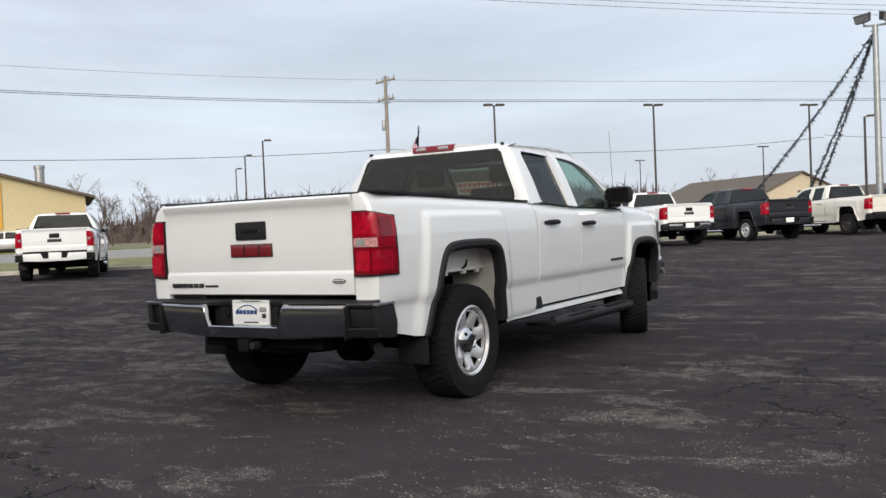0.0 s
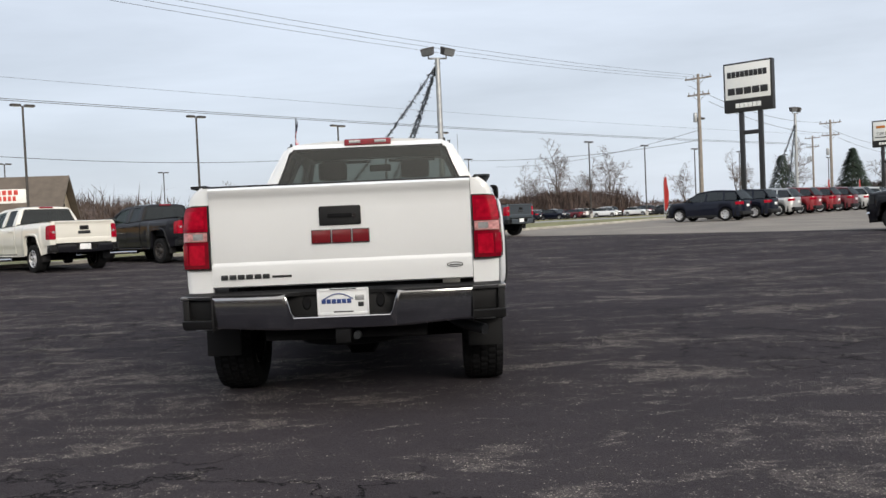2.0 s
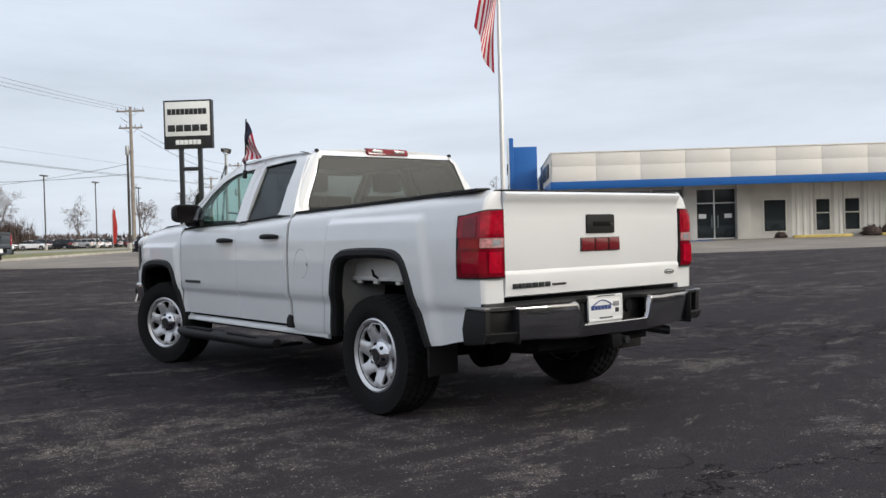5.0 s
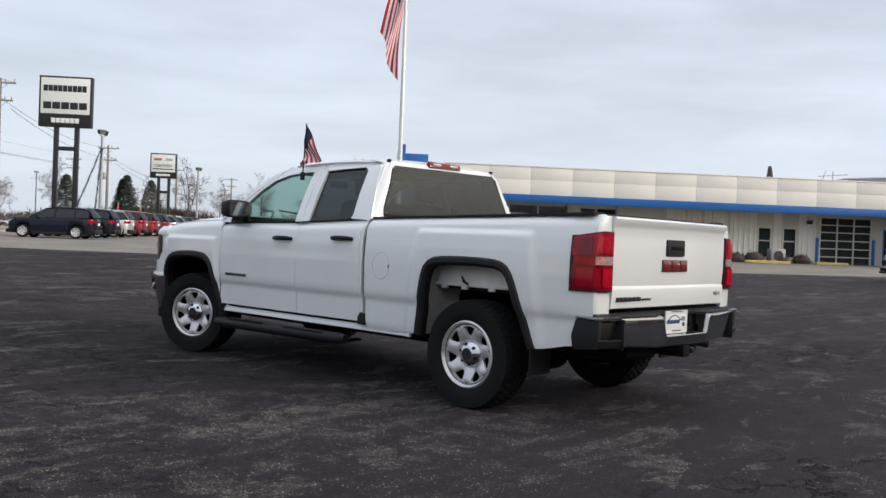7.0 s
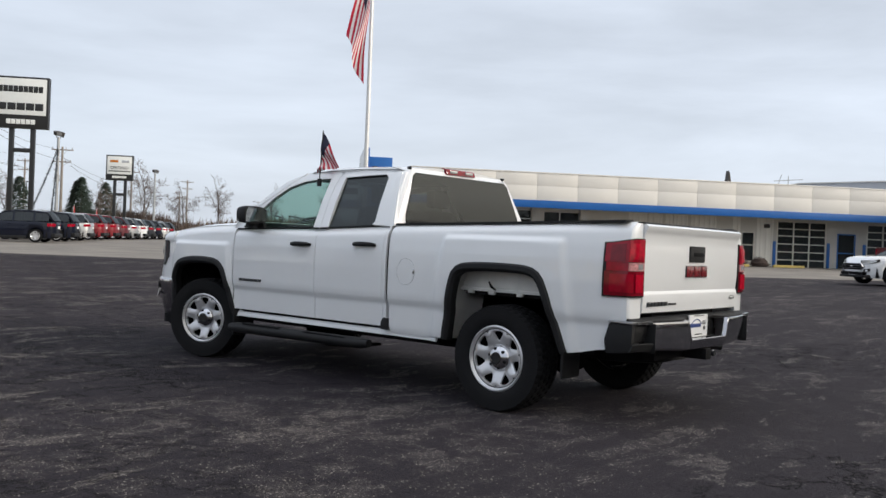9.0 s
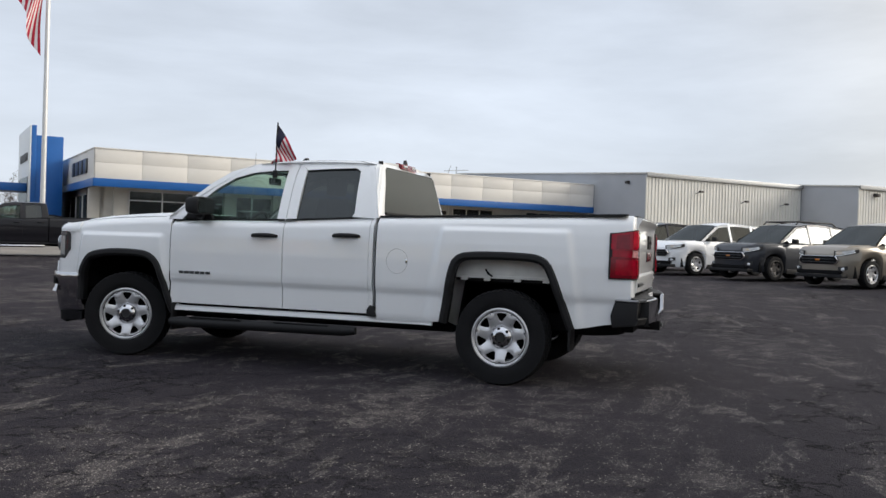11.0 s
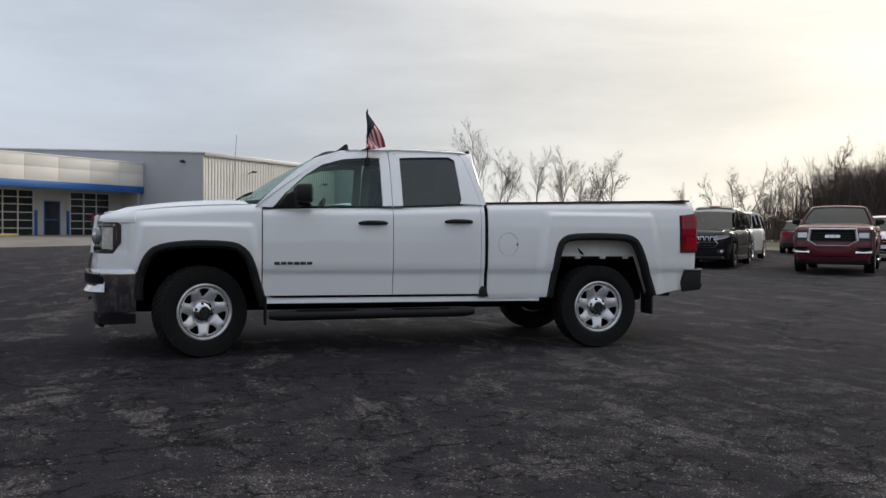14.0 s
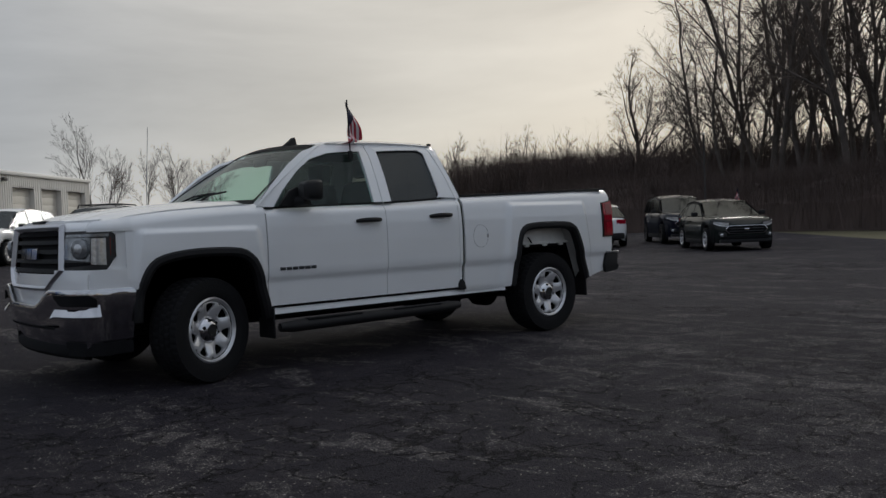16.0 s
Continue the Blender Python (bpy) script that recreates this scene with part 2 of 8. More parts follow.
WHITE = paint("white_paint", (0.80, 0.81, 0.82))
BLACKP = paint("black_paint", (0.010, 0.010, 0.013))
NAVY = paint("navy_paint", (0.007, 0.009, 0.018), 0.1)
CHAR = paint("charcoal_paint", (0.035, 0.038, 0.045), 0.5)
SLATE = paint("slate_paint", (0.07, 0.085, 0.10), 0.5)
TAUPE = paint("taupe_paint", (0.24, 0.215, 0.18), 0.6)
SILVER = paint("silver_paint", (0.48, 0.49, 0.50), 0.6)
REDP = paint("red_paint", (0.19, 0.009, 0.016), 0.2)
MAROON = paint("maroon_paint", (0.095, 0.005, 0.013), 0.0, 0.5)
CREAM = paint("pearl_paint", (0.72, 0.70, 0.64))
DGREEN = paint("dark_green_grey_paint", (0.010, 0.014, 0.013), 0.0)
LAMPGLASS = plain("lamp_glass", (0.20, 0.21, 0.22), rough=0.12, metal=0.4, coat=1.0, grain=0.3, scale=30)
REDLOW = plain("lower_red_lens", (0.18, 0.002, 0.011), rough=0.12, coat=0.4, grain=0.2, scale=22, spec=0.25)
PINKLENS = plain("pale_reversing_lens", (0.55, 0.26, 0.26), rough=0.15, coat=1.0, grain=0.35, scale=60)
ASPHALT = asphalt()
PALE = plain("pale_tarmac", (0.175, 0.156, 0.135), rough=0.9, grain=0.25, scale=0.5, bump=0.4, bump_scale=50)
ROAD = plain("road_tarmac", (0.23, 0.225, 0.215), rough=0.9, grain=0.12, scale=0.3)
GRASS = plain("dull_grass", (0.155, 0.150, 0.060), rough=0.95, grain=0.45, scale=0.8, bump=0.6, bump_scale=25)
FIELD = plain("far_field", (0.13, 0.115, 0.06), rough=0.95, grain=0.35, scale=0.05)
CONC = plain("concrete", (0.42, 0.40, 0.37), rough=0.85, grain=0.18, scale=1.5, bump=0.25)
KERB = plain("kerb_concrete", (0.36, 0.34, 0.30), rough=0.9, grain=0.25, scale=2.0, bump=0.3)
# chrome darkened in its colour to stand in for the ground it reflects
BUMPER_CHROME = plain("ground_darkened_chrome", (0.44, 0.44, 0.46), rough=0.13, metal=1.0, grain=0.05)
SATIN_D = plain("dull_trim_metal", (0.30, 0.30, 0.31), rough=0.32, metal=1.0, grain=0.06)
SATIN = plain("satin_chrome", (0.60, 0.60, 0.62), rough=0.38, metal=1.0, grain=0.05)
MIRROR = plain("mirror_glass", (0.55, 0.58, 0.60), rough=0.03, metal=1.0, grain=0.02)
CHROME = plain("chrome", (0.62, 0.62, 0.64), rough=0.10, metal=1.0, grain=0.04)
STEEL = plain("galvanised_steel", (0.36, 0.37, 0.38), rough=0.5, metal=0.7, grain=0.15)
RUBBER = plain("tyre_rubber", (0.010, 0.010, 0.011), rough=0.85, grain=0.2, scale=9, bump=0.2, spec=0.2)
PLASTIC = plain("black_plastic", (0.011, 0.011, 0.012), rough=0.6, spec=0.3, grain=0.15, scale=14, bump=0.1, bump_scale=300)
UNDER = plain("underbody", (0.008, 0.008, 0.009), rough=0.9, grain=0.3, spec=0.15)
LINER = plain("wheelhouse_primer", (0.76, 0.75, 0.72), rough=0.6, grain=0.12, scale=5)
# dark seat cloth; also the near-black that stands in for unlit rooms
SEAT_DARK = plain("seat_cloth_room_dark", (0.035, 0.035, 0.038), rough=0.9, grain=0.15, scale=30)
REDLENS = plain("red_lens", (0.30, 0.002, 0.016), rough=0.14, coat=0.3, grain=0.2, scale=20, spec=0.25)
REDHOT = plain("bright_red_lens", (0.40, 0.003, 0.020), rough=0.14, coat=0.3, grain=0.3, scale=30, spec=0.25)
REDDARK = plain("dark_red_lens", (0.10, 0.004, 0.007), rough=0.15, coat=1.0, grain=0.1)
CLEARLENS = plain("clear_lens", (0.55, 0.56, 0.57), rough=0.12, metal=0.5, coat=1.0, grain=0.2, scale=40)
AMBER = plain("amber_lens", (0.45, 0.14, 0.01), rough=0.2, coat=1.0)
RIM = plain("bright_steel_wheel", (0.62, 0.62, 0.635), rough=0.28, metal=0.45, coat=0.8, grain=0.05)
GLASS_D = glass("privacy_glass", (0.007, 0.008, 0.009), 0.45, shine=0.22, least=0.06)
GLASS_B = glass("rear_cab_glass", (0.058, 0.055, 0.050), 0.74, rough=0.44, least=0.036)
GLASS_C = glass("green_tint_glass", (0.34, 0.53, 0.46), 0.975)
GLASS_SHOP = glass("shop_glass", (0.05, 0.06, 0.065), 0.45)
BADGE_RED = plain("badge_red", (0.16, 0.008, 0.013), rough=0.25, coat=0.6)
BADGE_GREY = plain("badge_grey", (0.055, 0.058, 0.062), rough=0.3, metal=0.6)
PLATE_W = plain("plate_white", (0.78, 0.79, 0.80), rough=0.4, grain=0.03)
BLUE = plain("sign_blue", (0.010, 0.105, 0.36), rough=0.35, grain=0.05, scale=2)
BLUE_D = plain("print_blue", (0.02, 0.05, 0.20), rough=0.5)
FASCIA = plain("metal_fascia", (0.70, 0.675, 0.63), rough=0.55, grain=0.05, scale=0.6)
PANEL_W = plain("white_metal_siding", (0.66, 0.645, 0.60), rough=0.55, grain=0.07, scale=0.8)
GREYWALL = plain("grey_metal_wall", (0.40, 0.41, 0.43), rough=0.6, grain=0.06, scale=0.5)
RENDERW = plain("painted_wall", (0.50, 0.485, 0.45), rough=0.8, grain=0.08, scale=1.2, bump=0.15)
DOORW = plain("overhead_door_white", (0.62, 0.60, 0.54), rough=0.6, grain=0.05)
SIGN_W = plain("sign_face_white", (0.72, 0.73, 0.72), rough=0.4, grain=0.03)
SIGN_K = plain("sign_black", (0.012, 0.012, 0.013), rough=0.45, grain=0.1)
YELLOW = plain("kerb_yellow", (0.55, 0.42, 0.13), rough=0.8, grain=0.2, scale=3)
YWALL = plain("yellow_siding", (0.50, 0.42, 0.25), rough=0.7, grain=0.07)
TANWALL = plain("tan_siding", (0.50, 0.42, 0.31), rough=0.75, grain=0.08)
ROOFB = plain("brown_shingle", (0.105, 0.085, 0.068), rough=0.9, grain=0.2, scale=1.5, bump=0.4, bump_scale=8)
WOODP = plain("grey_pole_wood", (0.23, 0.20, 0.175), rough=0.9, grain=0.2, scale=3)
BARK = plain("bark", (0.088, 0.073, 0.064), rough=0.95, grain=0.3, scale=2)
TWIG = plain("twigs", (0.105, 0.080, 0.066), rough=0.95, grain=0.25, scale=0.7)
BRUSH = plain("dry_brush", (0.074, 0.052, 0.044), rough=0.95, grain=0.35, scale=0.4)
RUST = plain("russet_brush", (0.115, 0.078, 0.050), rough=0.95, grain=0.3, scale=0.4)
PINE = plain("conifer_green", (0.022, 0.038, 0.024), rough=0.95, grain=0.3, scale=0.8)
WIREM = plain("cable", (0.05, 0.05, 0.055), rough=0.6)
FLAG_R = plain("flag_red", (0.46, 0.008, 0.035), rough=0.75, grain=0.08)
FLAG_W = plain("flag_white", (0.74, 0.70, 0.70), rough=0.75, grain=0.05)
FLAG_B = plain("flag_blue", (0.010, 0.011, 0.035), rough=0.75, grain=0.1)
ALU = plain("white_aluminium", (0.62, 0.62, 0.62), rough=0.35, metal=0.3, grain=0.05)
LAMPH = plain("bronze_lamp", (0.035, 0.030, 0.028), rough=0.6, grain=0.1)
TINSEL = plain("dark_tinsel", (0.05, 0.06, 0.07), rough=0.3, metal=0.6, grain=0.3, scale=20)
REDSIGN = plain("sign_red", (0.48, 0.04, 0.03), rough=0.5, grain=0.1)
ORANGE = plain("sign_orange", (0.62, 0.34, 0.05), rough=0.5, grain=0.08)
TERRA = plain("terracotta", (0.20, 0.07, 0.04), rough=0.85, grain=0.2)


# ---- building helpers ----
def part(name, bm, material, parent=None, label="", smooth=38, kind="", category="", group="", at=None):
    me = bpy.data.meshes.new(name)
    if isinstance(bm, tuple):
        me.from_pydata(bm[0], [], bm[1])
        me.update()
    else:
        bm.to_mesh(me)
        bm.free()
    for m in (material if isinstance(material, (list, tuple)) else (material,)):
        me.materials.append(m)
    if smooth:
        me.shade_smooth()
        me.set_sharp_from_angle(angle=radians(smooth))
    ob = new(name, me)
    if parent is not None:
        ob.parent = parent
    if at is not None:
        ob.matrix_basis = at
    return tagged(ob, label, category, group, kind)


def thing(name, m, label, category, group="", kind=""):
    ob = new(name)
    ob.empty_display_size = 0.2
    ob.matrix_basis = m
    return tagged(ob, label, category, group, kind)


def mesh(verts, faces):
    bm = bmesh.new()
    vs = [bm.verts.new(v) for v in verts]
    for f_ in faces:
        try:
            bm.faces.new([vs[i] for i in f_])
        except ValueError:
            pass
    return bm


def sheet(rows, flip=False, closed=False):
    """Quads through a list of rows of points."""
    bm = bmesh.new()
    vs = [[bm.verts.new(p) for p in r] for r in rows]
    for a, b in zip(vs, vs[1:]):
        k = len(a)
        for i in range(k if closed else k - 1):
            j = (i + 1) % k
            q = [a[i], a[j], b[j], b[i]]
            bm.faces.new(q[::-1] if flip else q)
    return bm


def fix(bm, merge=1e-5):
    bmesh.ops.remove_doubles(bm, verts=bm.verts, dist=merge)
    bmesh.ops.recalc_face_normals(bm, faces=bm.faces)
    return bm


def thick(bm, t):
    bmesh.ops.solidify(bm, geom=bm.faces[:], thickness=t)
    return bm


def box(x0, x1, y0, y1, z0, z1, bevel=0.0, bm=None, seg=2):
    own = bmesh.new()
    bmesh.ops.create_cube(own, size=1.0)
    for v in own.verts:
        v.co = ((x0 + x1) / 2 + v.co.x * (x1 - x0), (y0 + y1) / 2 + v.co.y * (y1 - y0), (z0 + z1) / 2 + v.co.z * (z1 - z0))
    if bevel:
        bmesh.ops.bevel(own, geom=own.edges[:], offset=bevel, segments=seg, affect="EDGES", profile=0.6)
    return join(bm, own)


def join(a, b):
    if a is None:
        return b
    me = bpy.data.meshes.new("tmp")
    b.to_mesh(me)
    b.free()
    a.from_mesh(me)
    bpy.data.meshes.remove(me)
    return a


def moved(bm, m):
    bmesh.ops.transform(bm, matrix=m, verts=bm.verts)
    return bm


def prism(poly, a, b, axis="x", bevel=0.0):
    """A polygon in the plane across the axis, pushed from a to b along it."""
    def put(p, c):
        return {"x": (c, p[0], p[1]), "y": (p[0], c, p[1]), "z": (p[0], p[1], c)}[axis]
    n = len(poly)
    bm = mesh([put(p, a) for p in poly] + [put(p, b) for p in poly],
              [tuple(range(n))[::-1], tuple(range(n, 2 * n))] + [(i, (i + 1) % n, n + (i + 1) % n, n + i) for i in range(n)])
    fix(bm)
    if bevel:
        bmesh.ops.bevel(bm, geom=bm.edges[:], offset=bevel, segments=2, affect="EDGES", profile=0.6)
    return bm


def tube(pts, r, seg=8, bm=None, ends=True):
    """A round bar along points; r is one radius or one for each point."""
    pts = [Vector(p) for p in pts]
    rows = []
    side = None
    for i, p in enumerate(pts):
        d = (pts[min(i + 1, len(pts) - 1)] - pts[max(i - 1, 0)]).normalized()
        if side is None:
            side = d.orthogonal().normalized()
        side = (side - d * side.dot(d)).normalized()
        up = d.cross(side)
        rad = r[i] if isinstance(r, (list, tuple)) else r
        rows.append([p + (side * math.cos(2 * math.pi * k / seg) + up * math.sin(2 * math.pi * k / seg)) * rad for k in range(seg)])
    own = sheet(rows, closed=True)
    if ends:
        own.verts.ensure_lookup_table()
        own.faces.new(own.verts[:seg][::-1])
        own.faces.new(own.verts[-seg:])
    return join(bm, own)


def lathe(profile, seg=32, axis="x"):
    """Turns (radius, along) points round an axis through the origin."""
    rows = []
    for r, a in profile:
        ring = []
        for k in range(seg):
            c, s = math.cos(2 * math.pi * k / seg) * r, math.sin(2 * math.pi * k / seg) * r
            ring.append({"x": (a, c, s), "y": (c, a, s), "z": (c, s, a)}[axis])
        rows.append(ring)
    return fix(sheet(rows, closed=True), 1e-6)


def smooth01(a, b, x):
    t = min(1.0, max(0.0, (x - a) / (b - a)))
    return t * t * (3 - 2 * t)


def curve_through(pts, n):
    """Points spread evenly along a smooth curve through the given ones."""
    p = [np.array(q, float) for q in pts]
    p = [2 * p[0] - p[1]] + p + [2 * p[-1] - p[-2]]
    out = []
    for i in range(1, len(p) - 2):
        for k in range(12):
            t = k / 12
            out.append(0.5 * (2 * p[i] + (p[i + 1] - p[i - 1]) * t + (2 * p[i - 1] - 5 * p[i] + 4 * p[i + 1] - p[i + 2]) * t * t
                              + (3 * p[i] - p[i - 1] - 3 * p[i + 1] + p[i + 2]) * t ** 3))
    out.append(p[-2])
    out = np.array(out)
    run = np.concatenate([[0], np.cumsum(np.linalg.norm(np.diff(out, axis=0), axis=1))])
    want = np.linspace(0, run[-1], n)
    return [tuple(float(np.interp(w, run, out[:, k])) for k in range(out.shape[1])) for w in want]


# the plan: rows of bays and buildings run along u and v
def lot(u, v):
    return 0.743 * u + 0.669 * v, -0.669 * u + 0.743 * v


def rise(x, y):
    """The height of the tarmac, which dishes gently round the truck."""
    r = math.hypot(x, y - 1.8)
    z = 0.0122 * max(0.0, min(r, 56.0) - 4.0) - 0.015 * smooth01(3.0, 7.0, r) * smooth01(14.0, 7.0, r)
    u, v = 0.743 * x - 0.669 * y, 0.669 * x + 0.743 * y
    z -= 0.20 * smooth01(8.0, 18.0, u) * smooth01(8.0, -1.0, v) * smooth01(70.0, 40.0, u)
    return z + 0.12 * smooth01(7.0, 16.0, u) * smooth01(32.0, 18.0, v) * smooth01(-4.0, 7.0, v) * smooth01(60.0, 30.0, u)


def span(a, b, step, extra=()):
    n = max(2, int(abs(b - a) / step) + 1)
    ys = set(np.linspace(a, b, n).round(4).tolist()) | {round(e, 4) for e in extra if min(a, b) < e < max(a, b)}
    return sorted(ys)


def out_faces(bm, way):
    way = Vector(way)
    for f_ in bm.faces:
        f_.normal_update()
        if f_.normal.dot(way) < 0:
            f_.normal_flip()

# ---- ground ----
def ground_sheet():
    rings = [0, 2, 4, 6, 8, 10, 12, 14, 16, 18, 20, 23, 26, 30, 34, 38, 44, 50, 56, 62, 75, 100, 200, 500, 1500, 4500]
    bm = bmesh.new()
    prev = None
    for r in rings:
        ring = []
        for k in range(72 if r else 1):
            a = 2 * math.pi * k / 72
            x, y = r * math.cos(a), 1.8 + r * math.sin(a)
            ring.append(bm.verts.new((x, y, rise(x, y) - 0.09)))
        if prev:
            for k in range(72):
                j = (k + 1) % 72
                bm.faces.new([prev[0], ring[k], ring[j]] if len(prev) == 1 else [prev[k], ring[k], ring[j], prev[j]])
        prev = ring
    return bm


tagged(part("ground", ground_sheet(), FIELD, smooth=180), "dull winter field running to the horizon", "ground", kind="structure")


def paved(name, material, u0, u1, v0, v1, lift, label, category, step=2.0, skirt=0.12):
    us = span(u0, u1, step)
    vs = span(v0, v1, step)
    rows = []
    for u in us:
        r = []
        for v in vs:
            x, y = lot(u, v)
            r.append((x, y, rise(x, y) + lift))
        rows.append(r)
    bm = sheet(rows)
    bmesh.ops.recalc_face_normals(bm, faces=bm.faces)
    bm.faces.ensure_lookup_table()
    if bm.faces[0].normal.z < 0:
        bmesh.ops.reverse_faces(bm, faces=bm.faces)
    thick(bm, skirt)
    return tagged(part(name, bm, material, smooth=30), label, category, kind="structure")


paved("parking_lot", ASPHALT, -24.5, 36, -13, 27, 0.0, "worn dark tarmac with pale streaks and cracks", "tarmac")
paved("service_yard", ASPHALT, 36.0, 75, 9, 27, -0.001, "dark tarmac yard before the sheds", "tarmac")
paved("forecourt", PALE, -24.5, 75, 27.0, 47, -0.002, "pale worn tarmac in front of the showroom", "tarmac", 2.0)
paved("display_lot", PALE, -24.5, 3.0, 47.0, 150, -0.002, "pale tarmac under the display row", "tarmac", 5.0)
paved("verge", GRASS, -36.0, -24.75, -60, 200, 0.06, "dull green-brown grass verge", "grass", 5.0)
paved("road", ROAD, -58.0, -36.2, -200, 300, -0.01, "grey two-way road", "road", 20.0)
paved("far_verge", GRASS, -66.0, -58.2, -200, 300, 0.05, "dull grass strip past the road", "grass", 20.0)
paved("far_lot", PALE, -130.0, -66.2, 40, 300, 0.0, "pale car lot past the road", "tarmac", 20.0)


def kerb_run():
    rows = []
    for v in np.linspace(-60, 150, 60):
        r = []
        for du, dz in ((0.0, -0.1), (0.0, 0.10), (0.02, 0.12), (0.20, 0.12), (0.22, 0.10), (0.22, -0.1)):
            x, y = lot(-24.74 + du, float(v))
            r.append((x, y, rise(x, y) + dz))
        rows.append(r)
    return fix(sheet(rows))


tagged(part("kerb", kerb_run(), KERB), "worn concrete kerb along the grass verge", "kerb", kind="structure")

# ---- the pickup truck ----
ARCH_F = [(3.115, 0.44), (3.175, 0.64), (3.245, 0.86), (3.33, 0.955), (3.45, 0.99), (3.73, 0.997), (3.96, 0.972), (4.08, 0.92), (4.155, 0.80), (4.19, 0.66), (4.20, 0.50)]
ARCH_R = [(-0.600, 0.50), (-0.548, 0.64), (-0.496, 0.78), (-0.443, 0.92), (-0.390, 1.018), (-0.32, 1.064), (-0.22, 1.080), (0.0, 1.086), (0.24, 1.080), (0.35, 1.062), (0.415, 1.012), (0.448, 0.92), (0.474, 0.78), (0.500, 0.63), (0.525, 0.49)]
AXLE_F, AXLE_R, TYRE_R, TRACK = 3.645, 0.0, 0.392, 0.868


def bed_top(y):
    return 1.357 + (1.144 - y) * 0.0262


def hood_top(y):
    return float(np.interp(y, [3.15, 3.3, 3.45, 3.95, 4.2, 4.34, 4.42, 4.47], [1.325, 1.318, 1.312, 1.276, 1.250, 1.233, 1.214, 1.185]))


def flank(y, z, top, front=False):
    """How far the body's side stands from the middle plane."""
    x = float(np.interp(z, [0.40, 0.46, 0.52, 0.60, 0.715, 0.745, 0.80, 1.00, 1.15, 1.25, 1.32, 1.42],
                        [0.930, 0.950, 0.966, 0.970, 0.974, 0.992, 0.999, 1.002, 0.996, 0.984, 0.968, 0.940]))
    u = top - z
    if u < 0.075:
        x -= 0.055 * (1 - u / 0.075) ** 2
    if y < -0.45:
        x -= 0.045 * ((-0.45 - y) / 0.6) ** 2
    if y > 3.75:
        x -= 0.105 * ((y - 3.75) / 0.75) ** 2
    for c, zt, hw in ((AXLE_R - 0.01, 1.300, 0.545), (AXLE_F + 0.05, 1.165, 0.445)):
        d = hw + (1.2 - z) * 0.16 - abs(y - c)
        x += 0.030 * smooth01(-0.035, 0.03, d) * smooth01(zt, zt - 0.045, z)
    return x


def arch_floor(curve, y):
    ys, zs = [p[0] for p in curve], [p[1] for p in curve]
    return float(np.interp(y, ys, zs))


def side_panel(sgn, ys, bottom, top, rows, t=0.02):
    cols = []
    for y in ys:
        zb, zt = bottom(y), top(y)
        cols.append([(sgn * flank(y, zb + (zt - zb) * k / rows, zt), y, zb + (zt - zb) * k / rows) for k in range(rows + 1)])
    bm = sheet(cols, flip=sgn > 0)
    bmesh.ops.recalc_face_normals(bm, faces=bm.faces)
    bm.faces.ensure_lookup_table()
    if bm.faces[0].normal.x * sgn < 0:
        bmesh.ops.reverse_faces(bm, faces=bm.faces)
    return thick(bm, t)


def green_x(z):
    return float(np.interp(z, [1.28, 1.40, 1.52, 1.65, 1.77, 1.82, 1.86], [0.962, 0.920, 0.872, 0.812, 0.748, 0.710, 0.655]))


def ribbon(sgn, outer, inner, n=6, off=0.0, t=0.035):
    """The strip of body between two lines drawn on the cab's leaning side."""
    rows = []
    for o, i in zip(outer, inner):
        r = []
        for k in range(n + 1):
            y, z = o[0] + (i[0] - o[0]) * k / n, o[1] + (i[1] - o[1]) * k / n
            r.append((sgn * (green_x(z) - off), y, z))
        rows.append(r)
    bm = sheet(rows)
    bmesh.ops.recalc_face_normals(bm, faces=bm.faces)
    bm.faces.ensure_lookup_table()
    if bm.faces[0].normal.x * sgn < 0:
        bmesh.ops.reverse_faces(bm, faces=bm.faces)
    return thick(bm, t)


def pane_bm(sgn, ring, off=0.016):
    bm = bmesh.new()
    vs = [bm.verts.new((sgn * (green_x(z) - off), y, z)) for y, z in ring]
    bm.faces.new(vs)
    bmesh.ops.triangulate(bm, faces=bm.faces[:])
    out_faces(bm, (sgn, 0, 0))
    return bm


WIN_F_IN = [(3.065, 1.295), (2.95, 1.43), (2.77, 1.59), (2.616, 1.69), (2.43, 1.745), (2.25, 1.762), (2.088, 1.768)]
WIN_F_OUT = [(3.215, 1.30), (3.05, 1.465), (2.85, 1.635), (2.67, 1.755), (2.44, 1.828), (2.22, 1.85), (2.00, 1.855)]
WIN_R_IN = [(1.904, 1.773), (1.68, 1.786), (1.425, 1.794), (1.376, 1.762), (1.362, 1.56), (1.350, 1.385), (1.368, 1.356)]
WIN_R_OUT = [(1.996, 1.855), (1.68, 1.862), (1.38, 1.858), (1.265, 1.80), (1.20, 1.60), (1.155, 1.42), (1.135, 1.345)]


